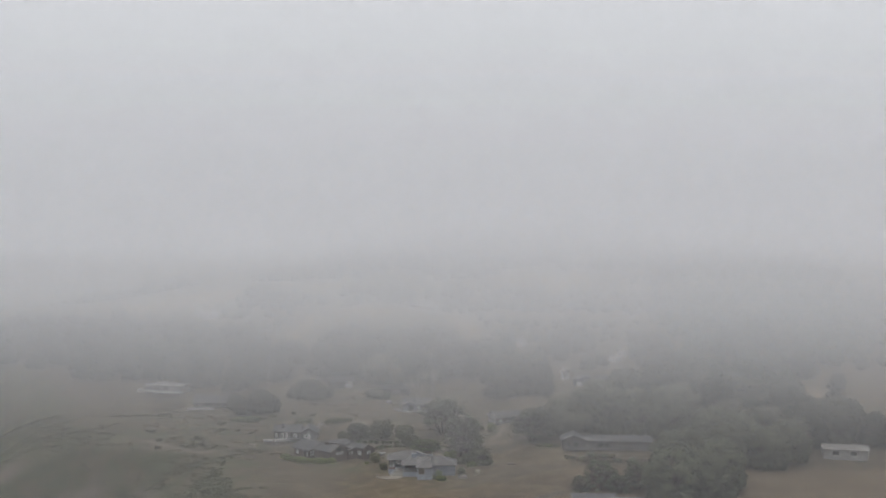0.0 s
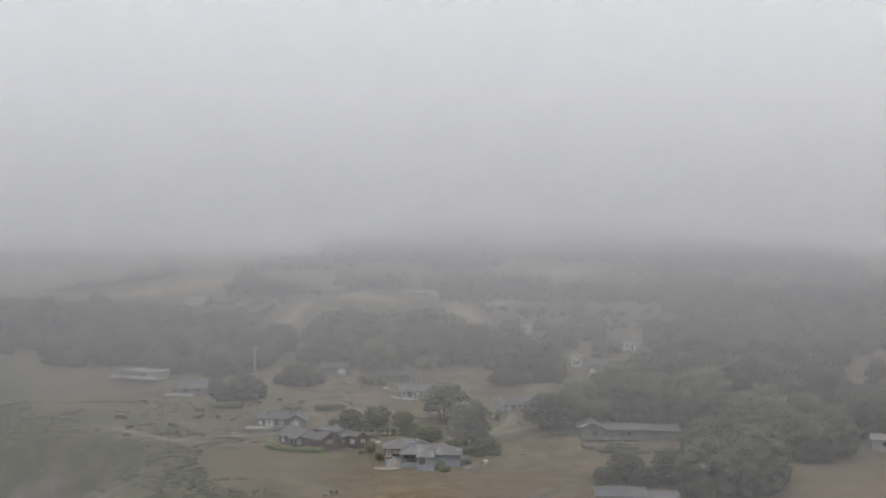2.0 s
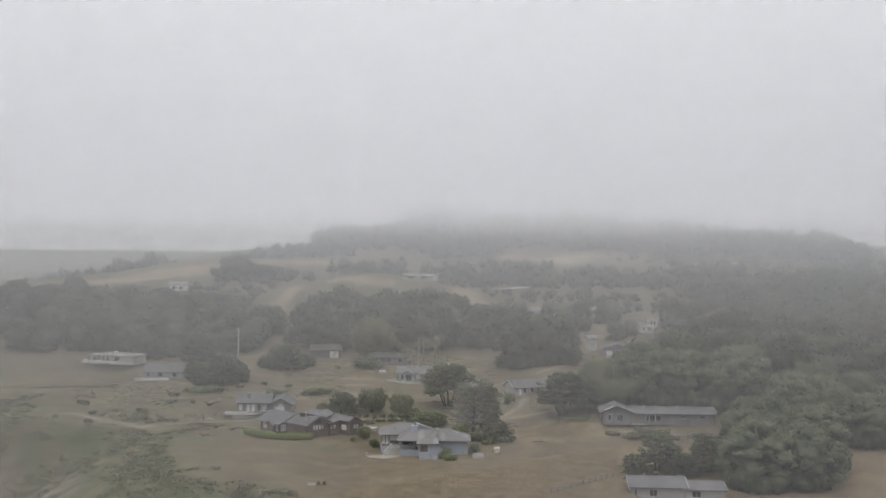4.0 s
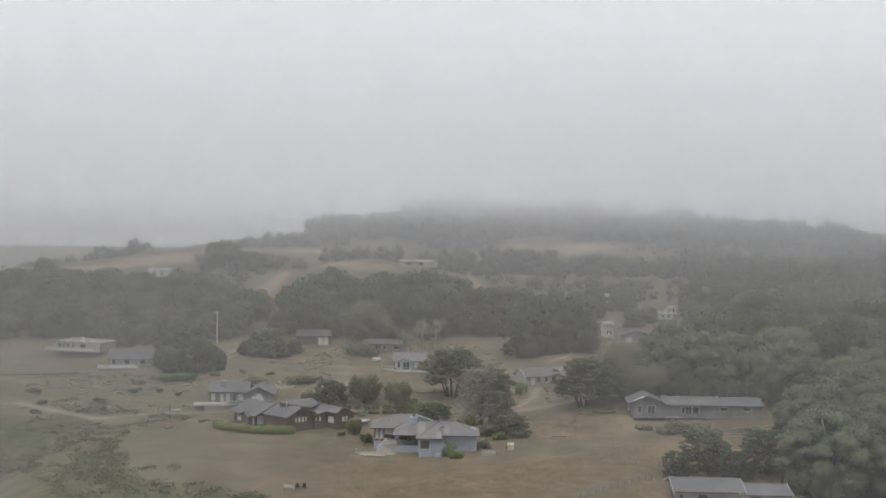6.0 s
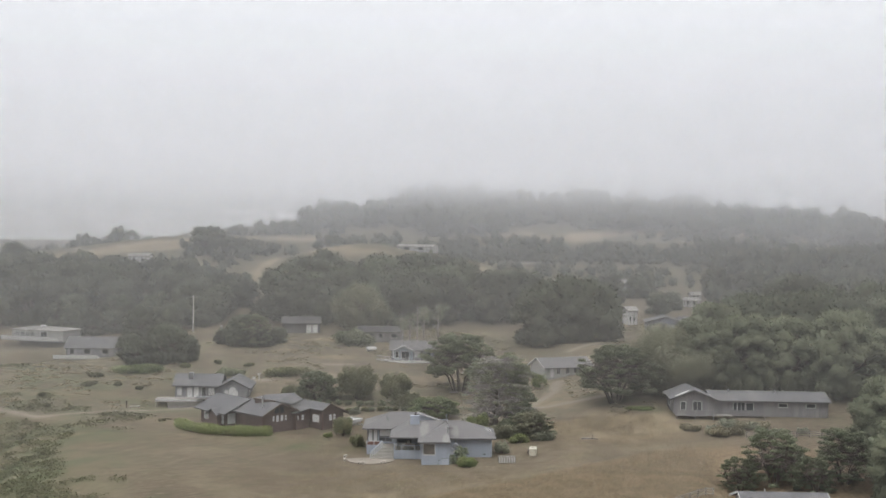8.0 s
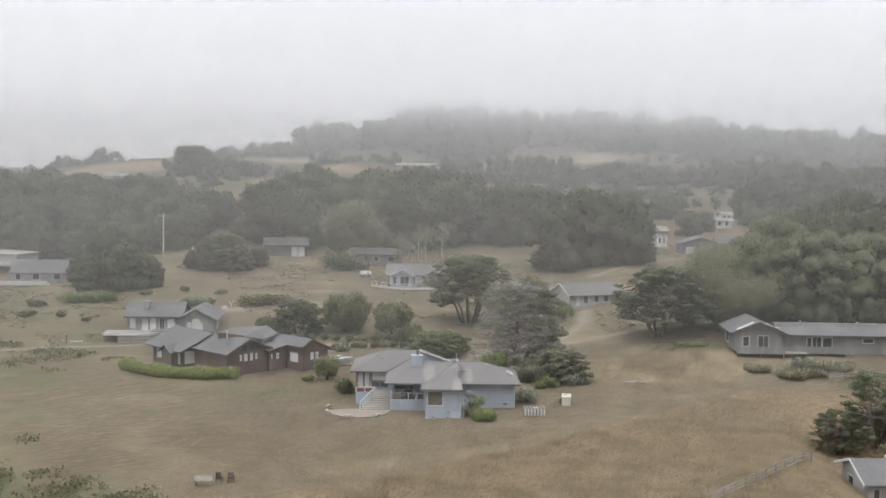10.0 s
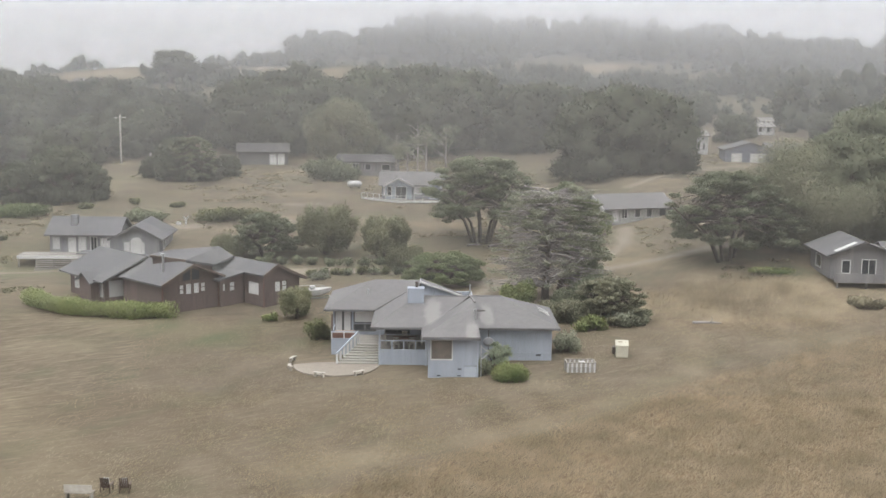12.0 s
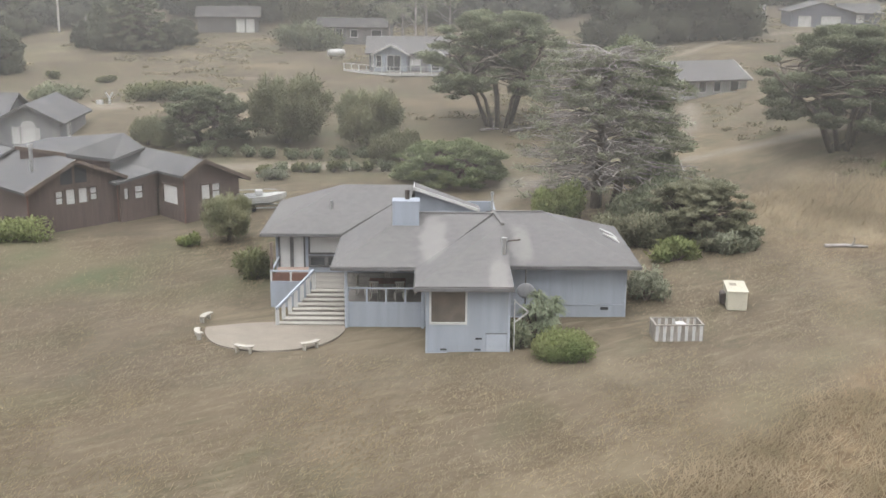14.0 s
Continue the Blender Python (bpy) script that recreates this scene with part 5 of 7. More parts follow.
def porch_chair(x, y, turn):
    t = thing("porch_chair", "pale weathered wooden chair on the porch", "chair", pose(x, y, 1.24, 0, 0, turn), "porch furniture")
    part("seat", boxes((-0.24, 0.24, -0.24, 0.24, 0.40, 0.44), bevel=0.008), M["stairwood"], t)
    for k in range(4):
        part("back_slat", boxes((-0.2 + k * 0.11, -0.13 + k * 0.11, 0.2, 0.23, 0.46, 0.92)), M["stairwood"], t)
    part("back_rail", boxes((-0.24, 0.24, 0.19, 0.24, 0.92, 1.0)), M["stairwood"], t)
    for sx in (-0.21, 0.21):
        for sy in (-0.21, 0.21):
            part("leg", boxes((sx - 0.025, sx + 0.025, sy - 0.025, sy + 0.025, 0, 0.40)), M["stairwood"], t)


porch_table()
for x, y, a in ((-8.6, 310.1, 170), (-7.4, 310.1, 190), (-9.3, 311.1, 80), (-6.8, 311.2, 260), (-8.0, 312.0, 0)):
    porch_chair(x, y, a)


def planter():
    t = thing("planter_crate", "slatted grey wooden planter crate in the grass", "crate", pose(5.8, 307.7, gz(5.8, 307.7), 0, 0, 2))
    W, D, H = 1.12, 0.6, 0.8
    for k in range(13):
        x = -W + 0.08 + k * (2 * W - 0.16) / 12
        mt = M["white"] if k % 2 == 0 else M["greywood"]
        part("slat", boxes((x - 0.07, x + 0.07, -D, -D + 0.03, 0.02, H)), mt, t)
        part("slat", boxes((x - 0.07, x + 0.07, D - 0.03, D, 0.02, H)), mt, t)
    for s in (-1, 1):
        part("end_panel", boxes((s * W - 0.03, s * W + 0.03, -D + 0.03, D - 0.03, 0.02, H)), M["greywood"], t)
    bm = boxes((-W - 0.05, W + 0.05, -D - 0.04, -D + 0.05, H, H + 0.05), (-W - 0.05, W + 0.05, D - 0.05, D + 0.04, H, H + 0.05),
               (-W - 0.05, -W + 0.05, -D + 0.05, D - 0.05, H, H + 0.05), (W - 0.05, W + 0.05, -D + 0.05, D - 0.05, H, H + 0.05))
    part("rim", bm, M["greywood"], t)
    part("soil", boxes((-W + 0.03, W - 0.03, -D + 0.03, D - 0.03, 0.0, 0.45)), M["rock"], t)
    part("lid", boxes((-0.1, 0.35, -0.45, 0.0, H - 0.05, H + 0.02)), M["white"], t)


def utility_box():
    t = thing("utility_box", "cream metal utility box standing in the grass", "box", pose(9.9, 312.9, gz(9.9, 312.9), 0, 0, -8))
    part("body", boxes((-0.5, 0.5, -1.05, 1.05, 0.0, 0.95), bevel=0.03), M["boxwhite"], t)
    part("lid", boxes((-0.54, 0.54, -1.1, 1.1, 0.955, 1.02), bevel=0.015), M["boxwhite"], t)
    part("side_motor", boxes((-0.78, -0.505, -0.35, 0.35, 0.12, 0.7), bevel=0.05), M["rust"], t, "dark rusted motor on the side")
    part("lid_stain", boxes((-0.3, 0.05, 0.1, 0.5, 1.02, 1.035)), M["rock"], t)


def fallen_log(x, y, L, turn):
    t = thing("fallen_log", "bleached fallen log lying in dry grass", "log", pose(x, y, gz(x, y) + 0.12, 0, 0, turn))
    bm = bmesh.new()
    tube(bm, [(-L / 2, 0, 0), (0, 0.06, 0.06), (L / 2, 0, 0.02)], [0.14, 0.12, 0.07], 8)
    part("trunk", bm, M["deadwood"], t)
    bm = bmesh.new()
    limb_set(bm, (L * 0.1, 0, 0.05), [(L * 0.16, 0.1, 0.8), (L * 0.3, -0.5, 0.3)], 0.05, np.random.RandomState(3))
    part("branch", bm, M["deadwood"], t)


planter()
utility_box()
fallen_log(19.6, 324.2, 2.6, -6)
fallen_log(-0.6, 361.2, 1.8, 10)
fallen_log(1.8, 360.8, 1.6, 35)


# ---------------------------------------------------------------- the brown house
def brown_house():
    t = thing("house", "low dark brown board house with crossing charcoal gables", "house", pose(-22.0, 329.8, 0.55, 0, 0, 45))
    B, S, T = M["siding_brown"], M["shingle_dark"], M["trim_brown"]

    def boards(p0, p1, z0, z1):
        p0, p1 = Vector((*p0, 0)), Vector((*p1, 0))
        d = (p1 - p0).normalized()
        out = Vector((d.y, -d.x, 0))
        n = int((p1 - p0).length / 0.42)
        for k in range(1, n):
            c = p0 + d * (k * (p1 - p0).length / n) + out * 0.002
            bm = bmesh.new()
            prism(bm, [c - d * 0.025 + Vector((0, 0, z0)), c + d * 0.025 + Vector((0, 0, z0)), c + d * 0.025 + Vector((0, 0, z1)), c - d * 0.025 + Vector((0, 0, z1))], 0.018, out)
            part("batten", bm, B, t)

    # east block with its gable end towards the meadow
    wall(t, (0, 0), (4.3, 0), -0.6, 2.6, B, [(1.3, 2.0, 1.4, 2.4, "b"), (2.13, 2.78, 1.4, 2.4, "sb")], trim=T)
    wall(t, (4.3, 0.16), (4.3, 9.8), -0.6, 2.6, B)
    wall(t, (0, 3.1), (0, 0.16), -0.6, 3.1, B, [(0.5, 2.3, 1.1, 2.35, "b")], trim=T)
    wall(t, (-2.9, 3.1), (-0.16, 3.1), -0.6, 2.5, B, [(0.28, 0.62, 1.5, 2.25, "b"), (1.08, 1.7, 1.45, 2.3, "sb")], trim=T)
    wall(t, (4.3, 10), (-8.5, 10), -0.6, 3.0, B)
    bm = bmesh.new()
    prism(bm, [(0, 0, 2.6), (4.3, 0, 2.6), (4.3, 0, 2.62), (1.3, 0, 4.02), (0, 0, 3.25)], 0.16, (0, 1, 0))
    part("gable", bm, B, t)
    bm = bmesh.new()
    prism(bm, [(-2.9, 3.1, 2.5), (-0.16, 3.1, 2.5), (-0.16, 3.1, 3.12), (-2.9, 3.1, 2.66)], 0.16, (0, 1, 0))
    part("gable", bm, B, t)
    slab("roof_slope", [(1.3, -0.5, 4.17), (4.85, -0.5, 2.5), (4.85, 10.4, 2.5), (1.3, 10.4, 4.17)], S, t)
    slab("roof_slope", [(-0.35, -0.5, 3.25), (1.3, -0.5, 4.17), (1.3, 10.4, 4.17), (-0.35, 10.4, 3.25)], S, t)
    slab("roof_slope", [(-3.4, 2.7, 2.76), (-0.35, 2.7, 3.25), (-0.35, 10.4, 3.25), (-3.4, 10.4, 2.76)], S, t)
    # great gable
    wall(t, (-9.0, 3.6), (-2.75, 3.6), -0.7, 3.0, B, [(1.86, 2.36, 1.7, 2.55, "sb"), (2.56, 3.2, 1.6, 2.6, "b"), (3.42, 4.06, 1.6, 2.6, "b"), (4.24, 4.74, 1.7, 2.55, "sb")], trim=T)
    wall(t, (-9.0, 8.0), (-9.0, 3.76), -0.7, 3.0, B)
    wall(t, (-2.75, 3.76), (-2.75, 9.8), -0.6, 2.6, B)
    bm = bmesh.new()
    prism(bm, [(-9.0, 3.6, 3.0), (-2.75, 3.6, 3.0), (-2.75, 3.6, 3.05), (-5.85, 3.6, 4.38), (-9.0, 3.6, 3.02)], 0.16, (0, 1, 0))
    part("gable", bm, B, t)
    for u0, u1 in ((-6.75, -5.95), (-5.75, -4.95)):
        bm = bmesh.new()
        prism(bm, [(u0, 3.58, 2.95), (u1, 3.58, 2.95), (u1, 3.58, 3.75 + (0.3 if u1 < -5.8 else 0)), (u0, 3.58, 3.75 + (0.3 if u0 > -5.8 else 0))], 0.015, (0, -1, 0))
        part("gable_window", bm, M["glass"], t)
    slab("roof_slope", [(-9.4, 3.0, 2.83), (-5.85, 3.0, 4.53), (-5.85, 11.4, 4.53), (-9.4, 11.4, 2.83)], S, t)
    slab("roof_slope", [(-5.85, 3.0, 4.53), (-2.4, 3.0, 3.05), (-2.4, 11, 3.05), (-5.85, 11, 4.53)], S, t)
    for p, q in (((-9.45, 2.98, 2.76), (-5.85, 2.98, 4.46)), ((-5.85, 2.98, 4.46), (-2.35, 2.98, 2.98)), ((1.3, -0.53, 4.1), (4.9, -0.53, 2.43)), ((-0.4, -0.53, 3.17), (1.3, -0.53, 4.1)), ((-7.2, 8.6, 4.8), (-5.6, 4.8, 4.6))):
        bm = bmesh.new()
        beam(bm, p, q, 0.05, 0.24)
        part("bargeboard", bm, T, t)
    # raised clerestory roof between
    p1, p2, p3, p4, p5, p6 = (-7.2, 8.6, 4.92), (-5.6, 4.8, 4.68), (-2.0, 5.3, 3.85), (0.3, 7.8, 5.15), (-5.1, 8.1, 5.3), (1.0, 6.3, 4.25)
    for tri in ((p1, p2, p5), (p2, p4, p5), (p2, p3, p4), (p3, p6, p4)):
        slab("roof_slope", tri, S, t, 0.2)
    bm = bmesh.new()
    prism(bm, [(-6.95, 8.5, 3.6), (-5.8, 5.4, 3.6), (-5.8, 5.4, 4.5), (-6.95, 8.5, 4.75)], 0.15, (1, 0, 0))
    part("clerestory_wall", bm, B, t)
    bm = bmesh.new()
    prism(bm, [(-5.6, 5.2, 3.5), (-2.1, 5.6, 3.0), (-2.1, 5.6, 3.7), (-5.6, 5.2, 4.45)], 0.15, (0, 1, 0))
    part("clerestory_wall", bm, B, t)
    # west wing
    wall(t, (-8.6, 8.0), (-8.6, 11.0), -0.6, 2.6, B)
    wall(t, (-10.4, 18.4), (-10.4, 11.6), -0.6, 2.8, B, [(1.0, 2.2, 1.0, 2.3, "b"), (5.2, 6.4, 0.7, 2.2, "b")])
    wall(t, (-10.4, 11.6), (-4.2, 11.6), -0.6, 2.8, B, [(0.5, 1.9, 0.7, 2.2, "b")])
    wall(t, (-4.2, 18.4), (-10.4, 18.4), -0.6, 2.8, B)
    wall(t, (-4.2, 11.6), (-4.2, 18.4), -0.6, 2.8, B)
    slab("roof_slope", [(-11.2, 19.2, 2.6), (-11.2, 10.8, 2.4), (-6.6, 10.2, 4.5), (-6.6, 19.2, 4.6)], S, t)
    slab("roof_slope", [(-3.4, 10.4, 3.0), (-3.4, 19.2, 3.0), (-6.6, 19.2, 4.6), (-6.6, 10.4, 4.6)], S, t)
    bm = bmesh.new()
    prism(bm, [(-11.3, 14.9, 0.0), (-11.3, 12.6, 0.0), (-11.3, 12.6, 2.2), (-11.3, 13.75, 3.0), (-11.3, 14.9, 2.2)], 0.9, (1, 0, 0))
    part("bay", bm, B, t)
    slab("roof_slope", [(-11.7, 15.3, 2.1), (-11.7, 13.75, 3.1), (-8.9, 13.75, 3.3), (-9.9, 15.3, 2.5)], S, t, 0.12)
    slab("roof_slope", [(-11.7, 13.75, 3.1), (-11.7, 12.2, 2.1), (-9.9, 12.2, 2.5), (-8.9, 13.75, 3.3)], S, t, 0.12)
    # stove pipe, downpipes, battens
    bm = bmesh.new()
    tube(bm, [(-7.6, 5.6, 3.3), (-7.6, 5.6, 5.35)], [0.12, 0.12], 10)
    tube(bm, [(-7.6, 5.6, 5.25), (-7.6, 5.6, 5.42)], [0.19, 0.17], 10)
    part("stove_pipe", bm, M["metal"], t, "galvanised stove pipe with a rusted cap")
    for u, v in ((-0.05, -0.05), (-2.85, 3.5), (-9.05, 3.5)):
        bm = bmesh.new()
        tube(bm, [(u, v, -0.5), (u, v, 2.9)], [0.05, 0.05], 6)
        part("downpipe", bm, M["redwood"], t)
    boards((0, 0), (4.3, 0), -0.5, 0.95)
    boards((0, 3.1), (0, 0), -0.5, 0.8)
    boards((-9.0, 3.6), (-2.75, 3.6), -0.6, 0.9)
    boards((-2.9, 3.1), (-0.16, 3.1), -0.5, 0.9)


brown_house()


def motor_boat():
    t = thing("boat", "small white motor boat on a trailer beside a house", "boat", Matrix.LocRotScale((-17.7, 333.4, gz(-17.7, 333.4) + 0.38), Euler((0, 0, math.radians(12))), (0.82, 0.82, 0.82)))
    bm = bmesh.new()
    rings = []
    for x, w, zk, zt in ((-2.2, 0.85, 0.1, 0.75), (-0.8, 0.95, 0.0, 0.75), (0.8, 0.85, 0.02, 0.85), (1.8, 0.45, 0.25, 0.95), (2.3, 0.05, 0.6, 1.02)):
        rings.append([bm.verts.new((x, y, z)) for y, z in ((-w, zt), (-w * 0.85, zk + 0.25), (0, zk), (w * 0.85, zk + 0.25), (w, zt))])
    for a, b in zip(rings, rings[1:]):
        for k in range(4):
            bm.faces.new((a[k], a[k + 1], b[k + 1], b[k]))
        bm.faces.new((a[0], b[0], b[4], a[4]))
    bm.faces.new(rings[0])
    bm.faces.new(rings[-1][::-1])
    part("hull", bm, M["fibreglass"], t)
    part("cockpit_floor", boxes((-1.9, 0.6, -0.6, 0.6, 0.79, 0.81)), M["metal"], t)
    part("console", boxes((-0.3, 0.3, -0.35, 0.35, 0.81, 1.25), bevel=0.05), M["fibreglass"], t)
    for sy in (-0.8, 0.8):
        bm = bmesh.new()
        tube(bm, [(-1.9, sy, 0.78), (-1.8, sy, 1.12), (0.6, sy, 1.15), (1.5, sy * 0.6, 1.15), (1.6, sy * 0.55, 0.92)], [0.03] * 5, 6)
        part("rail", bm, M["metal"], t)
    for s in (-1, 1):
        bm = bmesh.new()
        tube(bm, [(-0.6, s * 0.95 - 0.1, -0.15), (-0.6, s * 0.95 + 0.1, -0.15)], [0.3, 0.3], 14)
        part("wheel", bm, M["rubber"], t)
    part("trailer_frame", boxes((-2.0, 2.2, -0.75, -0.65, -0.2, -0.1), (-2.0, 2.2, 0.65, 0.75, -0.2, -0.1), (-0.7, -0.5, -0.95, 0.95, -0.2, -0.12), (2.1, 2.2, -0.6, 0.6, -0.45, -0.1)), M["metal"], t)


motor_boat()


# ---------------------------------------------------------------- other houses
def second_grey_house():
    t = thing("house", "two-level weathered grey house with arched gable window", "house", pose(-42.7, 358.4, 1.2, 0, 0, 2))
    B, S = M["siding_grey"], M["shingle_dark"]
    block(t, -0.7, 4.7, -3.9, 4.5, 0, 2.6, B, f=[(1.35, 1.9, 0.75, 2.1, "b"), (2.1, 3.3, 0.75, 2.2, "b"), (3.4, 3.62, 0.8, 2.0, "b")], r=[(2, 3, 1, 2.2, "b")])
    gable_roof(t, -0.7, 4.7, -3.9, 4.5, 2.6, 4.0, "y", S, B, 0.5, 0.6, trim=M["trim_grey"])
    bm = bmesh.new()
    arc = [(1.4 + 0.6 * (1 - math.cos(a)), -3.93, 2.28 + 0.42 * math.sin(a)) for a in np.linspace(0, math.pi, 9)]
    prism(bm, arc, 0.02, (0, -1, 0))
    part("arched_light", bm, M["blind"], t)
    block(t, -8.6, -0.7, -1.8, 4.5, 0, 2.9, B, f=[(0.4, 1.1, 1.0, 2.3, "b"), (2.2, 3.0, 0.4, 2.3, "b"), (3.4, 4.2, 0.5, 2.4, "b"), (4.8, 5.5, 0.5, 2.4, "md"), (6.0, 7.0, 1.0, 2.2, "b")], l=[(2, 3, 1, 2.2, "b")])
    gable_roof(t, -8.6, -0.7, -1.8, 4.5, 2.9, 4.35, "x", S, B, 0.7, 0.5)
    part("chimney", boxes((-6.4, -5.6, -0.6, 0.2, 3.2, 4.9)), B, t)
    for k in range(14):
        y = -5.0 + k * 0.23
        part("deck_board", boxes((-11.5, -1.0, y, y + 0.22, 0.55, 0.62)), M["deckwood"], t)
    part("deck_beam", boxes((-11.5, -1.0, -5.05, -5.0, 0.25, 0.62)), M["white"], t)
    part("deck_beam", boxes((-11.55, -11.5, -5.0, -1.8, 0.25, 0.62)), M["white"], t)
    for k in range(6):
        x = -11.4 + k * 2.0
        part("deck_post", boxes((x, x + 0.12, -4.98, -4.86, -1.2, 0.55)), M["greywood"], t)
    for k in range(7):
        part("stair_tread", boxes((-9.0, -3.0, -7.3 + k * 0.33, -7.0 + k * 0.33, -0.75 + k * 0.17, -0.70 + k * 0.17)), M["deckwood"], t)
    part("carport_roof", boxes((-4.2, -0.6, -6.9, -4.2, 1.1, 1.2)), S, t)
    part("terrace", boxes((5.0, 8.4, 3.2, 8.0, 0.5, 1.05), (5.0, 7.0, -1.2, 1.2, 0.2, 0.85)), M["stairwood"], t)


second_grey_house()


def white_house():
    t = thing("house", "pale grey cottage with white trim and a wide white deck", "house", pose(-9.4, 399.4, 4.1, 0, 0, 0))
    B, S, W = M["siding_blue"], M["shingle"], M["white"]
    block(t, -4.2, 5.2, -2.2, 4.5, 0.4, 2.6, M["siding_grey"], f=[(0.3, 1.0, 0.9, 2.3, "b"), (1.4, 2.0, 1.0, 2.4, "sd"), (2.4, 3.8, 0.5, 2.4, "md"), (5.0, 6.2, 1.1, 2.3, "b"), (7.6, 8.6, 1.0, 2.3, "b")], l=[(1, 2.4, 1, 2.2, "b")])
    gable_roof(t, -4.2, 5.2, -2.2, 4.5, 2.6, 4.2, "x", S, B, 0.5, 0.5)
    block(t, -3.6, 0.4, -2.9, -2.21, 0.4, 2.5, B, f=[(0.3, 0.9, 0.9, 2.3, "sd"), (1.6, 3.2, 0.5, 2.3, "md")])
    gable_roof(t, -3.6, 0.4, -2.9, 0.5, 2.5, 3.5, "y", S, B, 0.4, 0.5, trim=W)
    block(t, 3.0, 4.8, -3.0, -2.21, 0.4, 2.4, B, f=[(0.4, 1.3, 0.6, 2.2, "d")])
    gable_roof(t, 3.0, 4.8, -3.0, 0.0, 2.4, 3.1, "y", S, B, 0.3, 0.4, trim=W)
    bm = bmesh.new()
    prism(bm, [(-7.4, 0.5, 0.36), (-7.4, -0.8, 0.36), (-1.6, -5.6, 0.36), (5.8, -5.4, 0.36), (5.8, 0.5, 0.36)], 0.14)
    part("deck", bm, M["deckwood"], t)
    bm = bmesh.new()
    ring = [(-7.4, 0.5), (-7.4, -0.8), (-1.6, -5.6), (5.8, -5.4), (5.8, -2.0)]
    for p, q in zip(ring, ring[1:]):
        beam(bm, (*p, 0.28), (*q, 0.28), 0.06, 0.3)
    part("deck_skirt", bm, W, t)
    for p, q in zip(ring[1:], ring[2:]):
        n = max(2, int(math.dist(p, q) / 1.1))
        for k in range(n):
            x, y = p[0] + (q[0] - p[0]) * k / n, p[1] + (q[1] - p[1]) * k / n
            part("deck_post", boxes((x - 0.05, x + 0.05, y - 0.05, y + 0.05, -0.4, 1.15)), W, t)
        bm = bmesh.new()
        beam(bm, (*p, 1.18), (*q, 1.18), 0.07, 0.06)
        part("deck_rail", bm, W, t)


white_house()


def ranch_house():
    t = thing("house", "long weathered grey ranch house raised above dry shrubs", "house", pose(35.0, 336.4, 2.2, 0, 0, -3))
    B, S = M["siding_weather"], M["shingle_dark"]
    block(t, 0, 6.4, 0, 7.5, 0.7, 3.2, B, f=[(1.2, 2.0, 1.3, 2.6, "d"), (3.2, 4.6, 1.1, 2.7, "md")], l=[(2, 4, 1.3, 2.6, "d")])
    gable_roof(t, 0, 6.4, 0, 7.5, 3.2, 4.5, "y", S, B, 0.6, 0.7)
    bm = bmesh.new()
    for x0, x1, z0, z1 in ((0.3, 2.6, 3.55, 4.4), (4.0, 5.6, 4.3, 3.75), (4.6, 6.2, 4.15, 3.6)):
        beam(bm, (x0, -0.4 + x0 * 0.2, z0 + 0.05), (x1, 0.3 + x0 * 0.2, z1 + 0.05), 0.55, 0.06)
    part("skylight", bm, M["white"], t, "pale curved skylight panels")
    block(t, 6.4, 25.5, 1.2, 7.5, 0.2, 2.9, B, f=[(3.6, 4.2, 1.0, 2.4, "d"), (4.3, 5.5, 0.9, 2.5, "md"), (5.7, 6.9, 1.0, 2.4, "d"), (11, 12.4, 1.8, 2.4, "d"), (15.5, 17.0, 1.8, 2.4, "d")])
    gable_roof(t, 6.4, 25.5, 1.2, 7.5, 2.9, 3.9, "x", S, B, 0.7, 0.3)
    for k in range(8):
        part("deck_board", boxes((0.2, 9.5, -1.6 + k * 0.2, -1.42 + k * 0.2, 0.6, 0.68)), M["deckwood"], t)
    part("balcony", boxes((8.3, 15.0, -0.1, 1.15, 0.45, 0.55), (8.3, 15.0, -0.1, 0.0, 0.55, 1.4)), B, t)
    part("balcony", boxes((0.0, 6.4, -1.7, -1.6, 0.55, 1.5)), B, t)
    for x in (0.3, 3.2, 6.2, 9.0, 12.0, 14.8):
        part("stilt", boxes((x, x + 0.15, -1.5 if x < 7 else 0.0, -1.35 if x < 7 else 0.15, -1.4, 0.6)), M["greywood"], t)
    for x, y in ((9.5, 3.2), (17.2, 3.4)):
        bm = bmesh.new()
        tube(bm, [(x, y, 3.2), (x, y, 4.3)], [0.1, 0.1], 8)
        tube(bm, [(x, y, 4.2), (x, y, 4.4)], [0.18, 0.16], 8)
        part("flue_pipe", bm, M["metal"], t)


ranch_house()


def corner_house():
    t = thing("house", "pale house with low charcoal roofs below a cypress", "house", pose(32.5, 281.5, -2.4, 0, 0, -2))
    B, S = M["siding_pale"], M["shingle_dark"]
    block(t, 0, 9.5, 0, 7.0, 0, 2.6, B, f=[(0.5, 1.0, 0.9, 2.0, "d"), (3.2, 4.6, 0.9, 2.0, "md")], l=[(1.5, 3, 0.9, 2.0, "d")])
    gable_roof(t, 0, 9.5, 0, 7.0, 2.6, 3.7, "x", S, B, 0.7, 0.6, trim=M["white"])
    block(t, 9.5, 16.5, -0.5, 6.0, 0, 2.3, B, f=[(1.2, 2.8, 0.9, 2.0, "md")])
    gable_roof(t, 9.5, 16.5, -0.5, 6.0, 2.3, 3.1, "x", S, B, 0.6, 0.4, trim=M["white"])
    bm = bmesh.new()
    tube(bm, [(2.8, 4.0, 3.4), (2.8, 4.0, 4.1)], [0.08, 0.08], 8)
    part("flue_pipe", bm, M["white"], t)


corner_house()


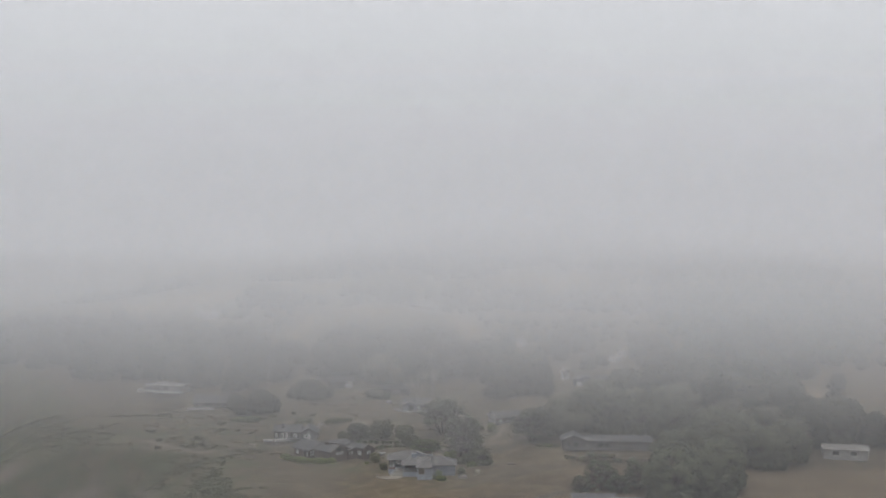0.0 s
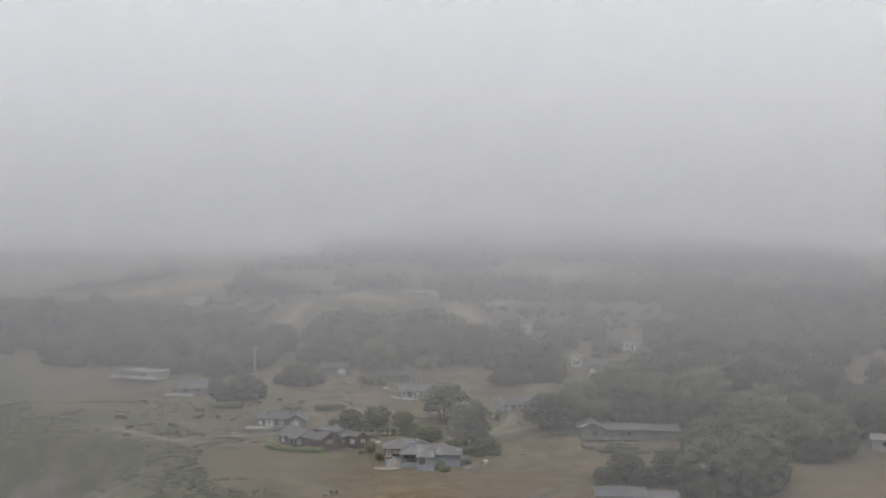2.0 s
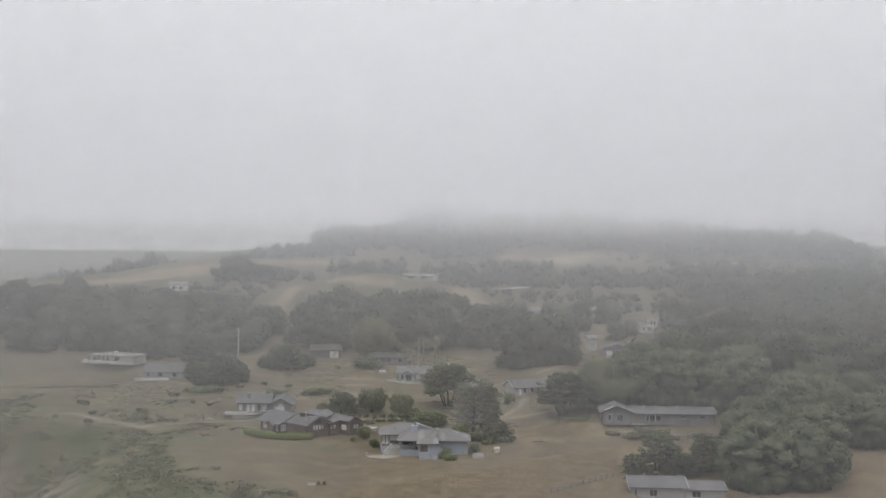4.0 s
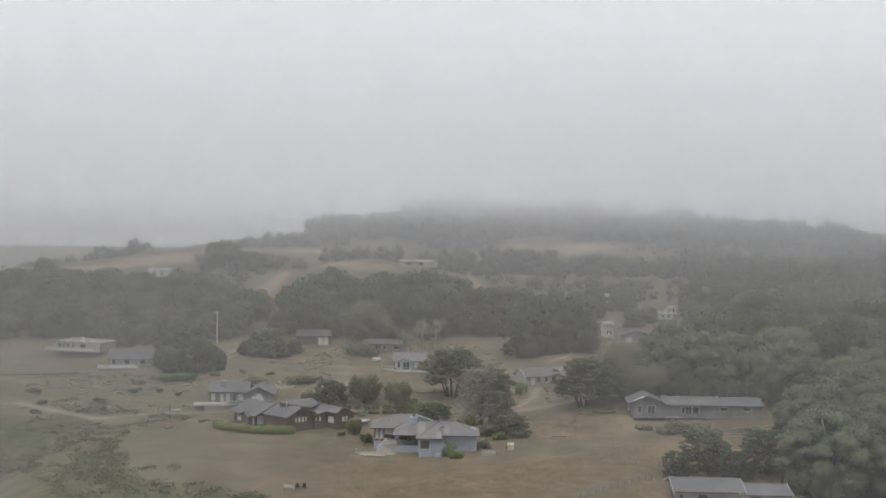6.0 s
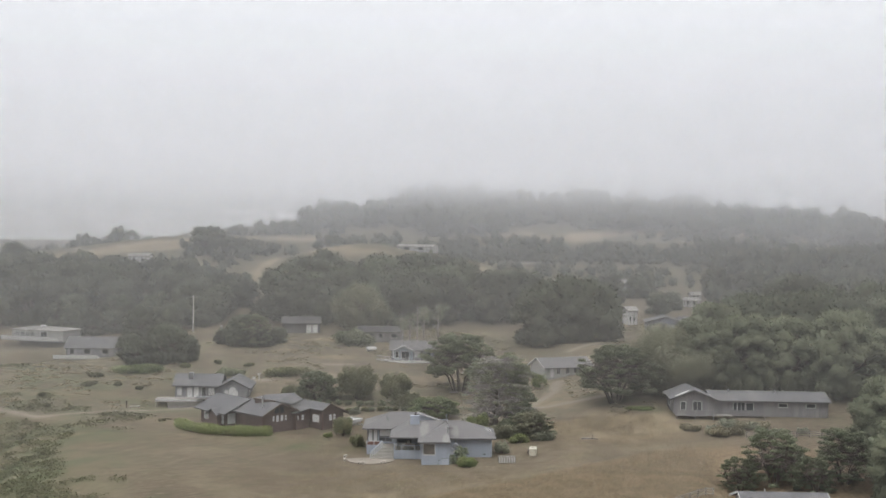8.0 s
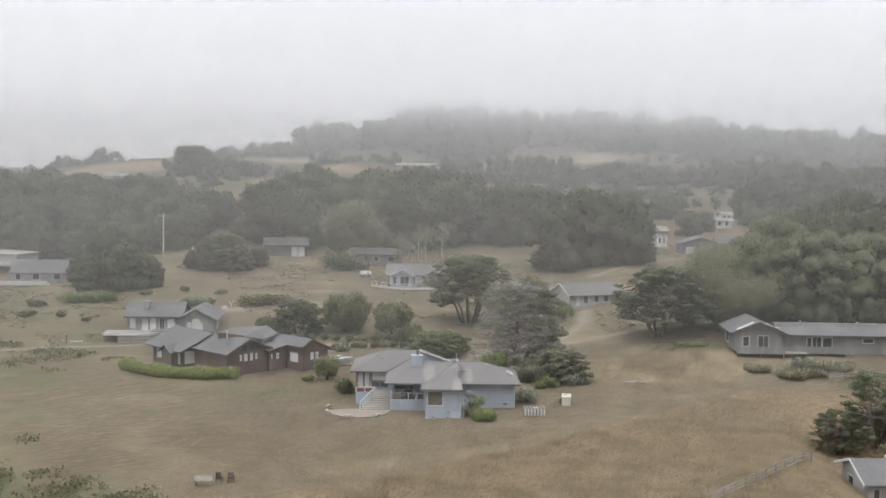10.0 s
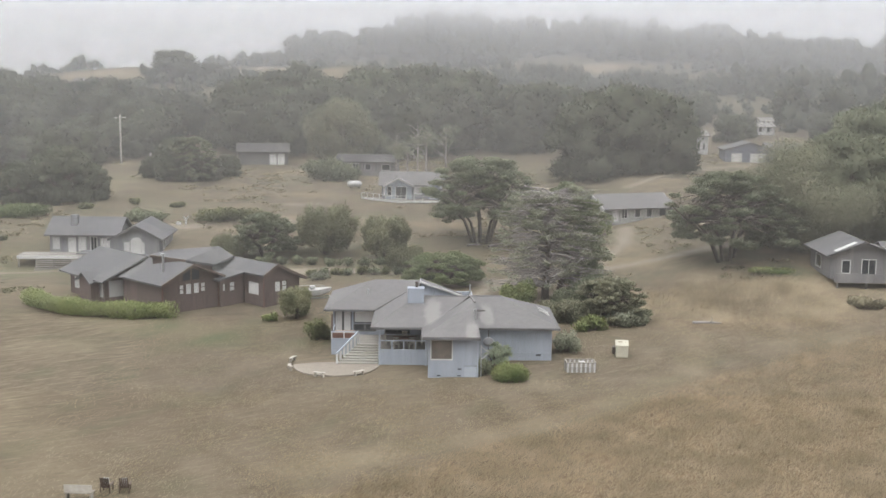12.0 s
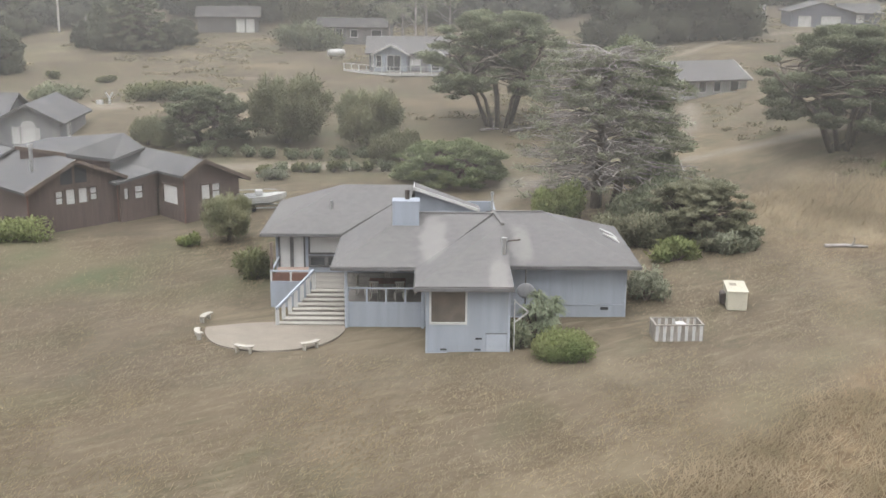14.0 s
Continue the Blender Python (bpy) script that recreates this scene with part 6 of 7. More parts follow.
def plain_house(x, y, w, d, h, rise, label, wallm, roofm, turn=0.0, axis="x", f=(), hip=False, z=None, trim=None, name="house", dz=0.0):
    t = thing(name, label, name.replace("_", " "), pose(x, y, (gz(x, y) if z is None else z) + dz, 0, 0, turn))
    block(t, -w / 2, w / 2, -d / 2, d / 2, -0.5, h, wallm, f=f)
    if hip:
        hip_roof(t, -w / 2, w / 2, -d / 2, d / 2, h, h + rise, roofm, trim=trim)
    else:
        gable_roof(t, -w / 2, w / 2, -d / 2, d / 2, h, h + rise, axis, roofm, wallm, trim=trim)
    return t


h = plain_house(21.2, 379, 10.4, 6.6, 2.3, 1.5, "pale bungalow with a weathered gable roof among trees", M["siding_pale"], M["shingle"], 20, z=3.5,
                f=[(1.2, 2.0, 0.5, 2.2, "b"), (2.6, 3.4, 0.9, 2.1, "md"), (4.6, 5.4, 1.0, 2.1, "d"), (6.4, 7.2, 1.0, 2.1, "d"), (8.4, 9.4, 0.9, 2.1, "d")], trim=M["white"])
part("porch_steps", boxes((2.5, 4.8, -5.0, -3.6, -0.6, 0.2), (1.5, 5.5, -4.2, -3.55, 0.2, 0.4)), M["deckwood"], h)
part("porch_rail", boxes((1.5, 5.5, -4.25, -4.2, 1.0, 1.08), (1.5, 1.6, -4.25, -4.2, 0.4, 1.0), (3.5, 3.6, -4.25, -4.2, 0.4, 1.0), (5.4, 5.5, -4.25, -4.2, 0.4, 1.0)), M["white"], h)
plain_house(-38.6, 444, 9.4, 8, 2.3, 1.3, "dark barn with white double doors under trees", M["trim_grey"], M["shingle_black"], 8, f=[(6.0, 7.2, -0.2, 1.9, "b"), (7.5, 8.7, -0.2, 1.9, "b")], name="barn")
plain_house(-17.3, 428, 10.4, 7, 2.3, 1.0, "long low grey house with dark trim under bare trees", M["siding_weather"], M["shingle_black"], -4, f=[(1.4, 2.4, 0.8, 2.0, "md"), (2.8, 3.8, 0.8, 2.0, "md"), (5, 6, 0.9, 1.9, "d"), (8, 9.4, 0.9, 1.9, "d")])
plain_house(53.8, 439, 9, 8, 2.6, 1.3, "slate-blue garage house with two white doors", M["siding_slate"], M["shingle_dark"], -6, axis="y", f=[(1.2, 3.0, -0.1, 1.9, "b"), (4.6, 7.4, -0.1, 1.9, "b")], z=7.9)
plain_house(60.9, 441, 6, 6, 2.4, 1.2, "low slate-blue house wing with a small window", M["siding_slate"], M["shingle_dark"], -6, f=[(2.4, 3.5, 0.9, 2.0, "b")], z=7.9)
h = plain_house(-109, 459.5, 16, 8, 2.6, 0.7, "pale grey house with a wide deck on the bluff", M["siding_pale"], M["shingle_pale"], -18, hip=True, z=2.45, f=[(1.2, 2.2, 0.8, 2.1, "md"), (2.8, 3.8, 0.8, 2.1, "md"), (4.4, 5.4, 0.8, 2.1, "md"), (6.0, 7.0, 0.8, 2.1, "md"), (9, 11, 0.8, 2.1, "md")])
part("deck", boxes((-9.5, 8.2, -6.6, -4.1, 0.0, 0.2), (-9.5, 8.2, -6.65, -6.6, 0.2, 1.0), (-9.5, -9.4, -6.6, -4.1, 0.2, 1.0)), M["white"], h)
part("skylight", boxes((-1.0, 0.4, -1.5, -0.4, 3.2, 3.7), bevel=0.1), M["white"], h)
h = plain_house(-81.6, 412, 12, 8, 2.2, 2.0, "grey house with a broad shingle roof on the meadow", M["siding_grey"], M["shingle_dark"], 4, z=3.1, f=[(0.8, 1.8, 0.8, 1.9, "d"), (4, 5.4, 0.8, 1.9, "d"), (8, 9.4, 0.8, 1.9, "d")])
part("deck", boxes((-8.2, 1.5, -6.4, -4.1, -0.1, 0.12), (-8.2, 1.5, -6.45, -6.4, 0.12, 0.8)), M["white"], h)
FAR = [(-11.6, 636, 16, 7, 2.2, 0.8, "pale"), (12, 531, 9, 5, 2.0, 0.8, "white"), (36, 549, 5, 4, 2.8, 1.0, "white"),
       (47.2, 451, 2.6, 4, 3.6, 0.8, "white"), (73.5, 499, 5, 4, 2.0, 0.7, "white"), (79.3, 517, 3.2, 3, 2.2, 0.7, "white"), (-182, 551, 12, 7, 2.6, 1.0, "pale"), (-166, 556, 10, 7, 2.6, 1.0, "pale"),
       (-130, 642, 9, 6, 3.0, 1.0, "white"), (-76, 455, 4, 3, 2.2, 0.8, "pale"), (116, 408, 10, 7, 2.4, 1.2, "grey"), (115, 333, 12, 8, 2.4, 0.8, "pale"), (94, 530, 12, 7, 2.6, 1.0, "pale"),
       (22, 562, 5, 4, 2.2, 0.8, "white"), (197, 868, 14, 7, 2.6, 1.0, "pale"), (60, 560, 10, 6, 2.4, 0.9, "pale")]
for k, (x, y, w, d, hh, ri, kind) in enumerate(FAR):
    wm = {"white": M["white"], "pale": M["siding_pale"], "grey": M["siding_grey"]}[kind]
    plain_house(x, y, w, d, hh, ri, {"white": "white-walled small house among dark trees", "pale": "pale house with a faded roof among trees", "grey": "grey house with a dark roof beside a meadow"}[kind],
                wm, M["shingle_pale"] if kind != "grey" else M["shingle"], (k * 37) % 40 - 20, f=[(w * 0.2, w * 0.35, 0.8, 2.0, "d"), (w * 0.6, w * 0.75, 0.8, 2.0, "d")])


# ---------------------------------------------------------------- poles, tank, fences, small things
def utility_pole(x, y, h, arm=True):
    t = thing("utility_pole", "pale weathered wooden utility pole", "pole", pose(x, y, gz(x, y), 0, 0, 12), "utility poles")
    bm = bmesh.new()
    tube(bm, [(0, 0, -0.5), (0, 0, h)], [0.2, 0.15], 8)
    part("pole", bm, M["stairwood"], t)
    if arm:
        part("crossarm", boxes((-1.1, 1.1, -0.06, 0.06, h - 0.7, h - 0.55)), M["stairwood"], t)
        for x2 in (-0.95, -0.4, 0.4, 0.95):
            part("insulator", boxes((x2 - 0.05, x2 + 0.05, -0.05, 0.05, h - 0.55, h - 0.38), bevel=0.015), M["white"], t)


utility_pole(-67.2, 448.3, 9.6)
utility_pole(-55.1, 422.4, 4.0, False)
utility_pole(-63.5, 762, 11)


def propane_tank(x, y):
    t = thing("propane_tank", "white horizontal propane tank in the grass", "tank", pose(x, y, gz(x, y) + 0.75, 0, 0, 10))
    bm = bmesh.new()
    tube(bm, [(-1.2, 0, 0), (-1.05, 0, 0), (-0.85, 0, 0), (0.85, 0, 0), (1.05, 0, 0), (1.2, 0, 0)], [0.12, 0.38, 0.5, 0.5, 0.38, 0.12], 16)
    part("vessel", bm, M["white"], t, smooth=True)
    for s in (-0.7, 0.7):
        part("foot", boxes((s - 0.1, s + 0.1, -0.35, 0.35, -0.8, -0.4)), M["concrete"], t)


propane_tank(-18.5, 408)


def rail_fence(line, label):
    t = thing("fence", label, "fence", pose(0, 0, 0))
    for (ax, ay), (bx, by) in zip(line, line[1:]):
        n = max(1, int(math.dist((ax, ay), (bx, by)) / 1.9))
        for k in range(n + 1):
            x, y = ax + (bx - ax) * k / n, ay + (by - ay) * k / n
            z = gz(x, y)
            part("post", boxes((x - 0.07, x + 0.07, y - 0.07, y + 0.07, z - 0.3, z + 1.05 + 0.06 * math.sin(k * 5))), M["greywood"], t)
            if k < n:
                x2, y2 = ax + (bx - ax) * (k + 1) / n, ay + (by - ay) * (k + 1) / n
                for hh in (0.35, 0.7, 0.98):
                    bm = bmesh.new()
                    beam(bm, (x, y - 0.08, z + hh), (x2, y2 - 0.08, gz(x2, y2) + hh), 0.04, 0.10)
                    part("rail", bm, M["greywood"], t)


rail_fence([(17.5, 275.5), (30.5, 290.5)], "weathered grey post and rail fence in dry grass")
rail_fence([(44, 325), (64, 326.5)], "old thin post fence below a ranch house")


def adirondack(x, y, turn):
    t = thing("garden_chair", "dark wooden slatted garden chair on the bluff", "chair", Matrix.LocRotScale((x, y, gz(x, y)), Euler((0, 0, math.radians(turn))), (0.8, 0.8, 0.86)), "chairs on the bluff")
    for k in range(5):
        bm = bmesh.new()
        beam(bm, (-0.24 + k * 0.12, 0.12, 0.3), (-0.26 + k * 0.13, 0.48, 1.08), 0.10, 0.025)
        part("back_slat", bm, M["trim_brown"], t)
    for k in range(4):
        part("seat_slat", boxes((-0.3, 0.3, -0.38 + k * 0.13, -0.27 + k * 0.13, 0.36 - k * 0.02, 0.385 - k * 0.02)), M["trim_brown"], t)
    for s in (-1, 1):
        part("arm", boxes((s * 0.36 - 0.06, s * 0.36 + 0.06, -0.45, 0.3, 0.56, 0.59)), M["trim_brown"], t)
        part("leg", boxes((s * 0.33 - 0.03, s * 0.33 + 0.03, -0.4, -0.32, 0, 0.56)), M["trim_brown"], t)
        part("leg", boxes((s * 0.33 - 0.03, s * 0.33 + 0.03, 0.2, 0.28, 0, 0.56)), M["trim_brown"], t)
    part("cushion", boxes((-0.22, 0.22, 0.0, 0.12, 0.4, 0.95), bevel=0.03), M["white"], t)


adirondack(-23.5, 280.6, 175)
adirondack(-22.5, 280.6, 185)
t = thing("garden_bench", "pale weathered wooden bench on the bluff", "bench", pose(-24.6, 279.4, gz(-24.6, 279.4), 0, 0, 178))
part("seat", boxes((-0.75, 0.75, -0.25, 0.25, 0.42, 0.47)), M["greywood"], t)
part("backrest", boxes((-0.75, 0.75, 0.22, 0.26, 0.5, 0.9)), M["stone"], t)
for s in (-0.65, 0.65):
    part("leg", boxes((s - 0.05, s + 0.05, -0.2, 0.2, 0, 0.42)), M["greywood"], t)
t = thing("garden_bench", "pale weathered driftwood bench beside a path", "bench", pose(-56.5, 348.5, gz(-56.5, 348.5), 0, 0, 20))
part("seat", boxes((-0.9, 0.9, -0.3, 0.3, 0.35, 0.45)), M["stone"], t)
part("backrest", boxes((-1.5, -1.3, -0.1, 0.1, 0, 1.4)), M["trim_brown"], t)
for s in (-0.7, 0.7):
    part("leg", boxes((s - 0.06, s + 0.06, -0.25, 0.25, -0.05, 0.35)), M["stone"], t)
t = thing("garden_sign", "white forked garden post beside a grey house", "sign", pose(-38.6, 373.0, gz(-38.6, 373.0)))
bm = bmesh.new()
beam(bm, (0, 0, -0.2), (0, 0, 0.7), 0.18, 0.18)
beam(bm, (0, 0, 0.6), (-0.35, 0, 1.2), 0.14, 0.14)
beam(bm, (0, 0, 0.6), (0.35, 0, 1.2), 0.14, 0.14)
part("post", bm, M["white"], t)
part("box", boxes((-1.3, -0.7, -0.2, 0.2, -0.05, 0.4)), M["white"], t)


def bare_tree(x, y, h, seed):
    rng = np.random.RandomState(seed)
    t = thing("bare_tree", "leafless pale grey tree among houses", "tree", pose(x, y, gz(x, y)), "bare trees by the long house")
    bm = bmesh.new()
    tube(bm, [(0, 0, -0.5), (0.1, 0, h * 0.5), (0, 0.1, h)], [0.2, 0.14, 0.03], 6)
    for k in range(16):
        z = h * (0.25 + 0.65 * rng.rand())
        an = rng.rand() * 6.28
        limb_set(bm, (0, 0, z), [(math.cos(an) * h * 0.3, math.sin(an) * h * 0.3, z + h * 0.16)], 0.06, rng, 0.1, 5)
    part("trunk", bm, M["deadwood"], t)
    cs = [(rng.normal() * h * 0.13, rng.normal() * h * 0.13, h * (0.6 + 0.3 * rng.rand())) for _ in range(8)]
    part("dry_crown", leaf_mesh("dry_crown", leaves(cs, [(h * 0.13,) * 3] * 8, 900, 0.5, 0.04, 0.3, 0.1, rng=rng)), M["leaf_grey"], t, "sparse dry twigs")


for i, (x, y, hh) in enumerate([(-12.2, 421, 8.0), (-8.5, 424, 9.5), (-10.2, 419, 6.5), (-3.5, 428, 9), (-7, 432, 8)]):
    bare_tree(x, y, hh, 400 + i)
far_line = [(18 + 66 * q, 648 + 97 * q + 9 * math.sin(3.1 * q)) for q in np.linspace(0, 1, 24)]
road_v = [(x + k * 2.0, y - k * 1.6, gz(x, y) + 0.7) for x, y in far_line for k in (-1, 1)]
road_i = [i for k in range(23) for i in (2 * k, 2 * k + 1, 2 * k + 3, 2 * k + 2)]
part("far_road", raw_mesh("far_road", road_v, [4] * 23, road_i), M["stone"], None)
tagged(bpy.data.objects["far_road"], "pale paved road on the far hillside", "road", kind="structure")


def rock_spire(x, y, z0, h, r, seed):
    rng = np.random.RandomState(seed)
    bm = bmesh.new()
    zs = np.linspace(0, 1, 8)
    tube(bm, [(x + rng.normal() * r * 0.15, y + rng.normal() * r * 0.15, z0 + h * q) for q in zs], [r * (1 - 0.85 * q) * (0.8 + 0.4 * rng.rand()) for q in zs], 9)
    ob = part("rock_spire", bm, M["rock"], None)
    tagged(ob, "pale eroded rock spire on the sea bluff", "rock", "rocks on the bluff")


for k, (x, y, z0, h, r) in enumerate(((-119, 367, -7, 10, 2.6), (-123, 363, -10, 8, 3.2), (-127, 371, -13, 10, 4), (-116, 372, -3, 5.5, 1.8), (-112, 373, -1, 4, 1.6), (-131, 392, -12, 11, 4))):
    rock_spire(x, y, z0, h, r, 1 + k)


# ---------------------------------------------------------------- far woods, scrub and grass
def far_woods():
    cs, rd, core = [], [], []

    def add(x0, x1, y0, y1, gap, h, keep=lambda x, y: True):
        for x, y in scatter(x0, x1, y0, y1, gap, keep):
            if in_field(x, y):
                continue
            z = gz(x, y)
            swell = noise.noise((x * 0.022, y * 0.022, 4.2))
            if swell < -0.36:
                continue
            hh = h * (0.6 + 0.5 * woods.rand()) * (1 + 0.6 * swell)
            if y > 885:
                hh *= (0.7 + 0.3 * sstep(-110, 30, x)) * (1 - 0.15 * sstep(90, 260, x))
            for k in range(7):
                q = hh * (0.19 + 0.15 * woods.rand())
                cs.append((x + woods.normal() * hh * 0.27, y + woods.normal() * hh * 0.27, z + hh * (0.2 + 0.62 * k / 6)))
                rd.append((q * (1.35 - 0.1 * k), q * (1.35 - 0.1 * k), q))
                core.append((x, y, z + hh * 0.2))
    add(-95, 330, 948, 1065, 12, 18)
    add(-150, -70, 900, 1000, 13, 11)
    add(-14, 44, 892, 948, 12, 16)
    add(125, 330, 880, 948, 15, 6)
    add(12, 330, 694, 790, 12, 8, lambda x, y: y - 664 > (x - 24) * 1.3 or y < 652 + (x - 24) * 1.3)
    add(112, 330, 560, 694, 13, 9)
    add(120, 330, 480, 560, 13, 10)
    add(-62, 12, 688, 800, 13, 8)
    add(-126, -48, 700, 748, 8, 7.0)
    add(-345, -190, 850, 925, 13, 8)
    add(-262, -210, 838, 862, 10, 4.5)
    add(-240, -84, 562, 606, 9, 5.5)
    add(-130, -84, 606, 660, 12, 4)
    add(-58, -26, 514, 560, 11, 5.5)
    add(-24, 0, 508, 545, 10, 6)
    add(18, 112, 562, 632, 11, 4)
    add(84, 112, 486, 545, 11, 8)
    ob = part("distant_trees", leaf_mesh("distant_trees", both(leaves(cs, rd, 330000, 1.0, 0.4, 0.25, 0.72, rough=0.25, core=core, whole=0.5), hearts(cs, rd, 0.82, core=core, whole=0.5))), M["leaf_wood"], None)
    tagged(ob, "dark cypress woods on far foggy hills", "woods", kind="stuff")


far_woods()


def bluff_scrub():
    """Low rounded scrub: thick on the slope under the brow and in the ravine, in loose patches on the spur above."""
    rng = np.random.RandomState(9)
    n = 11000
    y = 262 + 150 * rng.rand(n) ** 1.2
    x = np.interp(y, EY, EX) + 34 - 90 * rng.rand(n)
    out = edge_distance(x, y)
    patch = np.array([noise.noise((px * 0.06, py * 0.06, 7.7)) + 0.5 * noise.noise((px * 0.2, py * 0.2, 1.7)) for px, py in zip(x, y)])
    wet = np.where(y > 335, 0.0, -0.35)
    keep = np.where(out > 3 + 6 * patch, patch > -0.32, (patch + wet > 0.12) & (x < -44)) | (gully(x, y) > 3)
    keep &= ~((x > -60) & (y > 344) & (y < 372)) & (np.hypot(x + 109, y - 459) > 12)
    keep &= along(x, y, TRACKS[0]) > 1.6
    x, y = x[keep], y[keep]
    r = 0.35 + 0.75 * rng.rand(len(x)) ** 1.6
    cs = np.stack([x, y, ground_height(x, y) + 0.12 * r], 1)
    rd = np.stack([r * 1.7, r * 1.6, r * 0.3], 1)
    ob = part("bluff_scrub", leaf_mesh("bluff_scrub", leaves(cs, rd, 230000, 0.2, 0.085, 0.4, 0.1, rng=rng, rough=0.2)), M["leaf_bank"], None)
    tagged(ob, "dense olive scrub covering the bluff slope", "scrub", kind="stuff")


bluff_scrub()


def grass():
    rng = np.random.RandomState(12)
    n = 780000
    y = 262 + 84 * rng.rand(n) ** 1.35
    x = -34 + 72 * rng.rand(n)
    straw = np.exp(-((x - 24) / 12) ** 2 - ((y - 334) / 8) ** 2)
    tl = np.clip(tall_grass(x, y) + straw, 0, 1)
    lump = np.sin(x * 0.9 + 1.3 * np.sin(y * 0.31)) * np.sin(y * 0.55 + 1.1 * np.sin(x * 0.37)) + rng.normal(size=n) * 0.8
    keep = (lump > 0.1 - 0.5 * tl) & (edge_distance(x, y) < 4)
    keep &= rng.rand(n) < sstep(-34, -20, x) * (1 - sstep(28, 38, x)) * sstep(262, 272, y) * (1 - sstep(322, 336, y) * (1 - straw))
    keep &= ~((x > -15) & (x < 4.2) & (y > 305) & (y < 323)) & ~(np.hypot(x + 13.3, y - 308.5) < 3.5)
    keep &= ~((np.abs(x - 5.8) < 1.3) & (np.abs(y - 307.7) < 0.8)) & ~((np.abs(x - 9.9) < 0.8) & (np.abs(y - 312.9) < 1.3))
    keep &= ~((x < -17) & (y > 326) & ((x + 22) + (y - 329.8) > -14.5))
    x, y, tl, straw = x[keep], y[keep], tl[keep], straw[keep]
    m = len(x)
    L = (0.12 + 0.22 * rng.rand(m)) * (1 + 0.9 * tl + 0.8 * straw)
    an = rng.normal(size=m) * 0.9 + 0.6
    rise = 0.16 + 0.25 * rng.rand(m) + 0.35 * tl * rng.rand(m) + 0.5 * straw
    base = np.stack([x, y, ground_height(x, y) + 0.03], 1)
    side = np.stack([-np.sin(an), np.cos(an), np.zeros(m)], 1) * ((0.007 + 0.011 * rng.rand(m)) * (1 + 0.7 * tl))[:, None]
    tip = base + np.stack([np.cos(an), np.sin(an), rise], 1) * L[:, None]
    v = np.stack([base + side, base - side, tip], 1)
    up = np.stack([rng.normal(size=m) * 0.25, rng.normal(size=m) * 0.25 - 0.15, np.ones(m)], 1)
    up /= np.linalg.norm(up, axis=1)[:, None]
    ob = part("meadow_grass", leaf_mesh("meadow_grass", (v, np.repeat(up, 3, axis=0))), M["grass_blade"], None)
    tagged(ob, "dry tan tufts of lodged meadow grass", "grass", kind="stuff")


grass()


def meadow_tufts():
    """Low tussocks and small dark plants dotted over the meadow between the houses."""
    rng = np.random.RandomState(15)
    n = 3600
    x, y = -95 + 150 * rng.rand(n), 338 + 112 * rng.rand(n)
    patch = np.array([noise.noise((px * 0.07, py * 0.07, 2.2)) + 0.6 * noise.noise((px * 0.25, py * 0.25, 5.1)) for px, py in zip(x, y)])
    keep = (patch > 0.05) & (edge_distance(x, y) < -4) & ~((x > -55) & (x < 0) & (y < 366))
    for hx, hy, r in ((-9.4, 399, 9), (20.6, 379, 9), (-81.6, 411, 9), (-109, 459, 13), (-38.6, 444, 8), (-17.3, 428, 8), (-42.7, 358.4, 13), (35, 336, 8), (48, 338, 16), (0.8, 342, 8), (-18.5, 408, 2.5)):
        keep &= np.hypot(x - hx, y - hy) > r
    keep &= np.min([along(x, y, tr) for tr in TRACKS], axis=0) > 2.0
    x, y = x[keep], y[keep]
    r = 0.22 + 0.45 * rng.rand(len(x)) ** 2
    cs = np.stack([x, y, ground_height(x, y) + 0.1 * r], 1)
    rd = np.stack([r * 2.0, r * 1.8, r * 0.5], 1)
    ob = part("meadow_tussocks", leaf_mesh("meadow_tussocks", leaves(cs, rd, 60000, 0.26, 0.06, 0.6, 0.0, rng=rng, rough=0.2)), M["leaf_brown"], None)
    tagged(ob, "small dry brown tussocks dotted over the meadow", "grass", kind="stuff")


meadow_tufts()


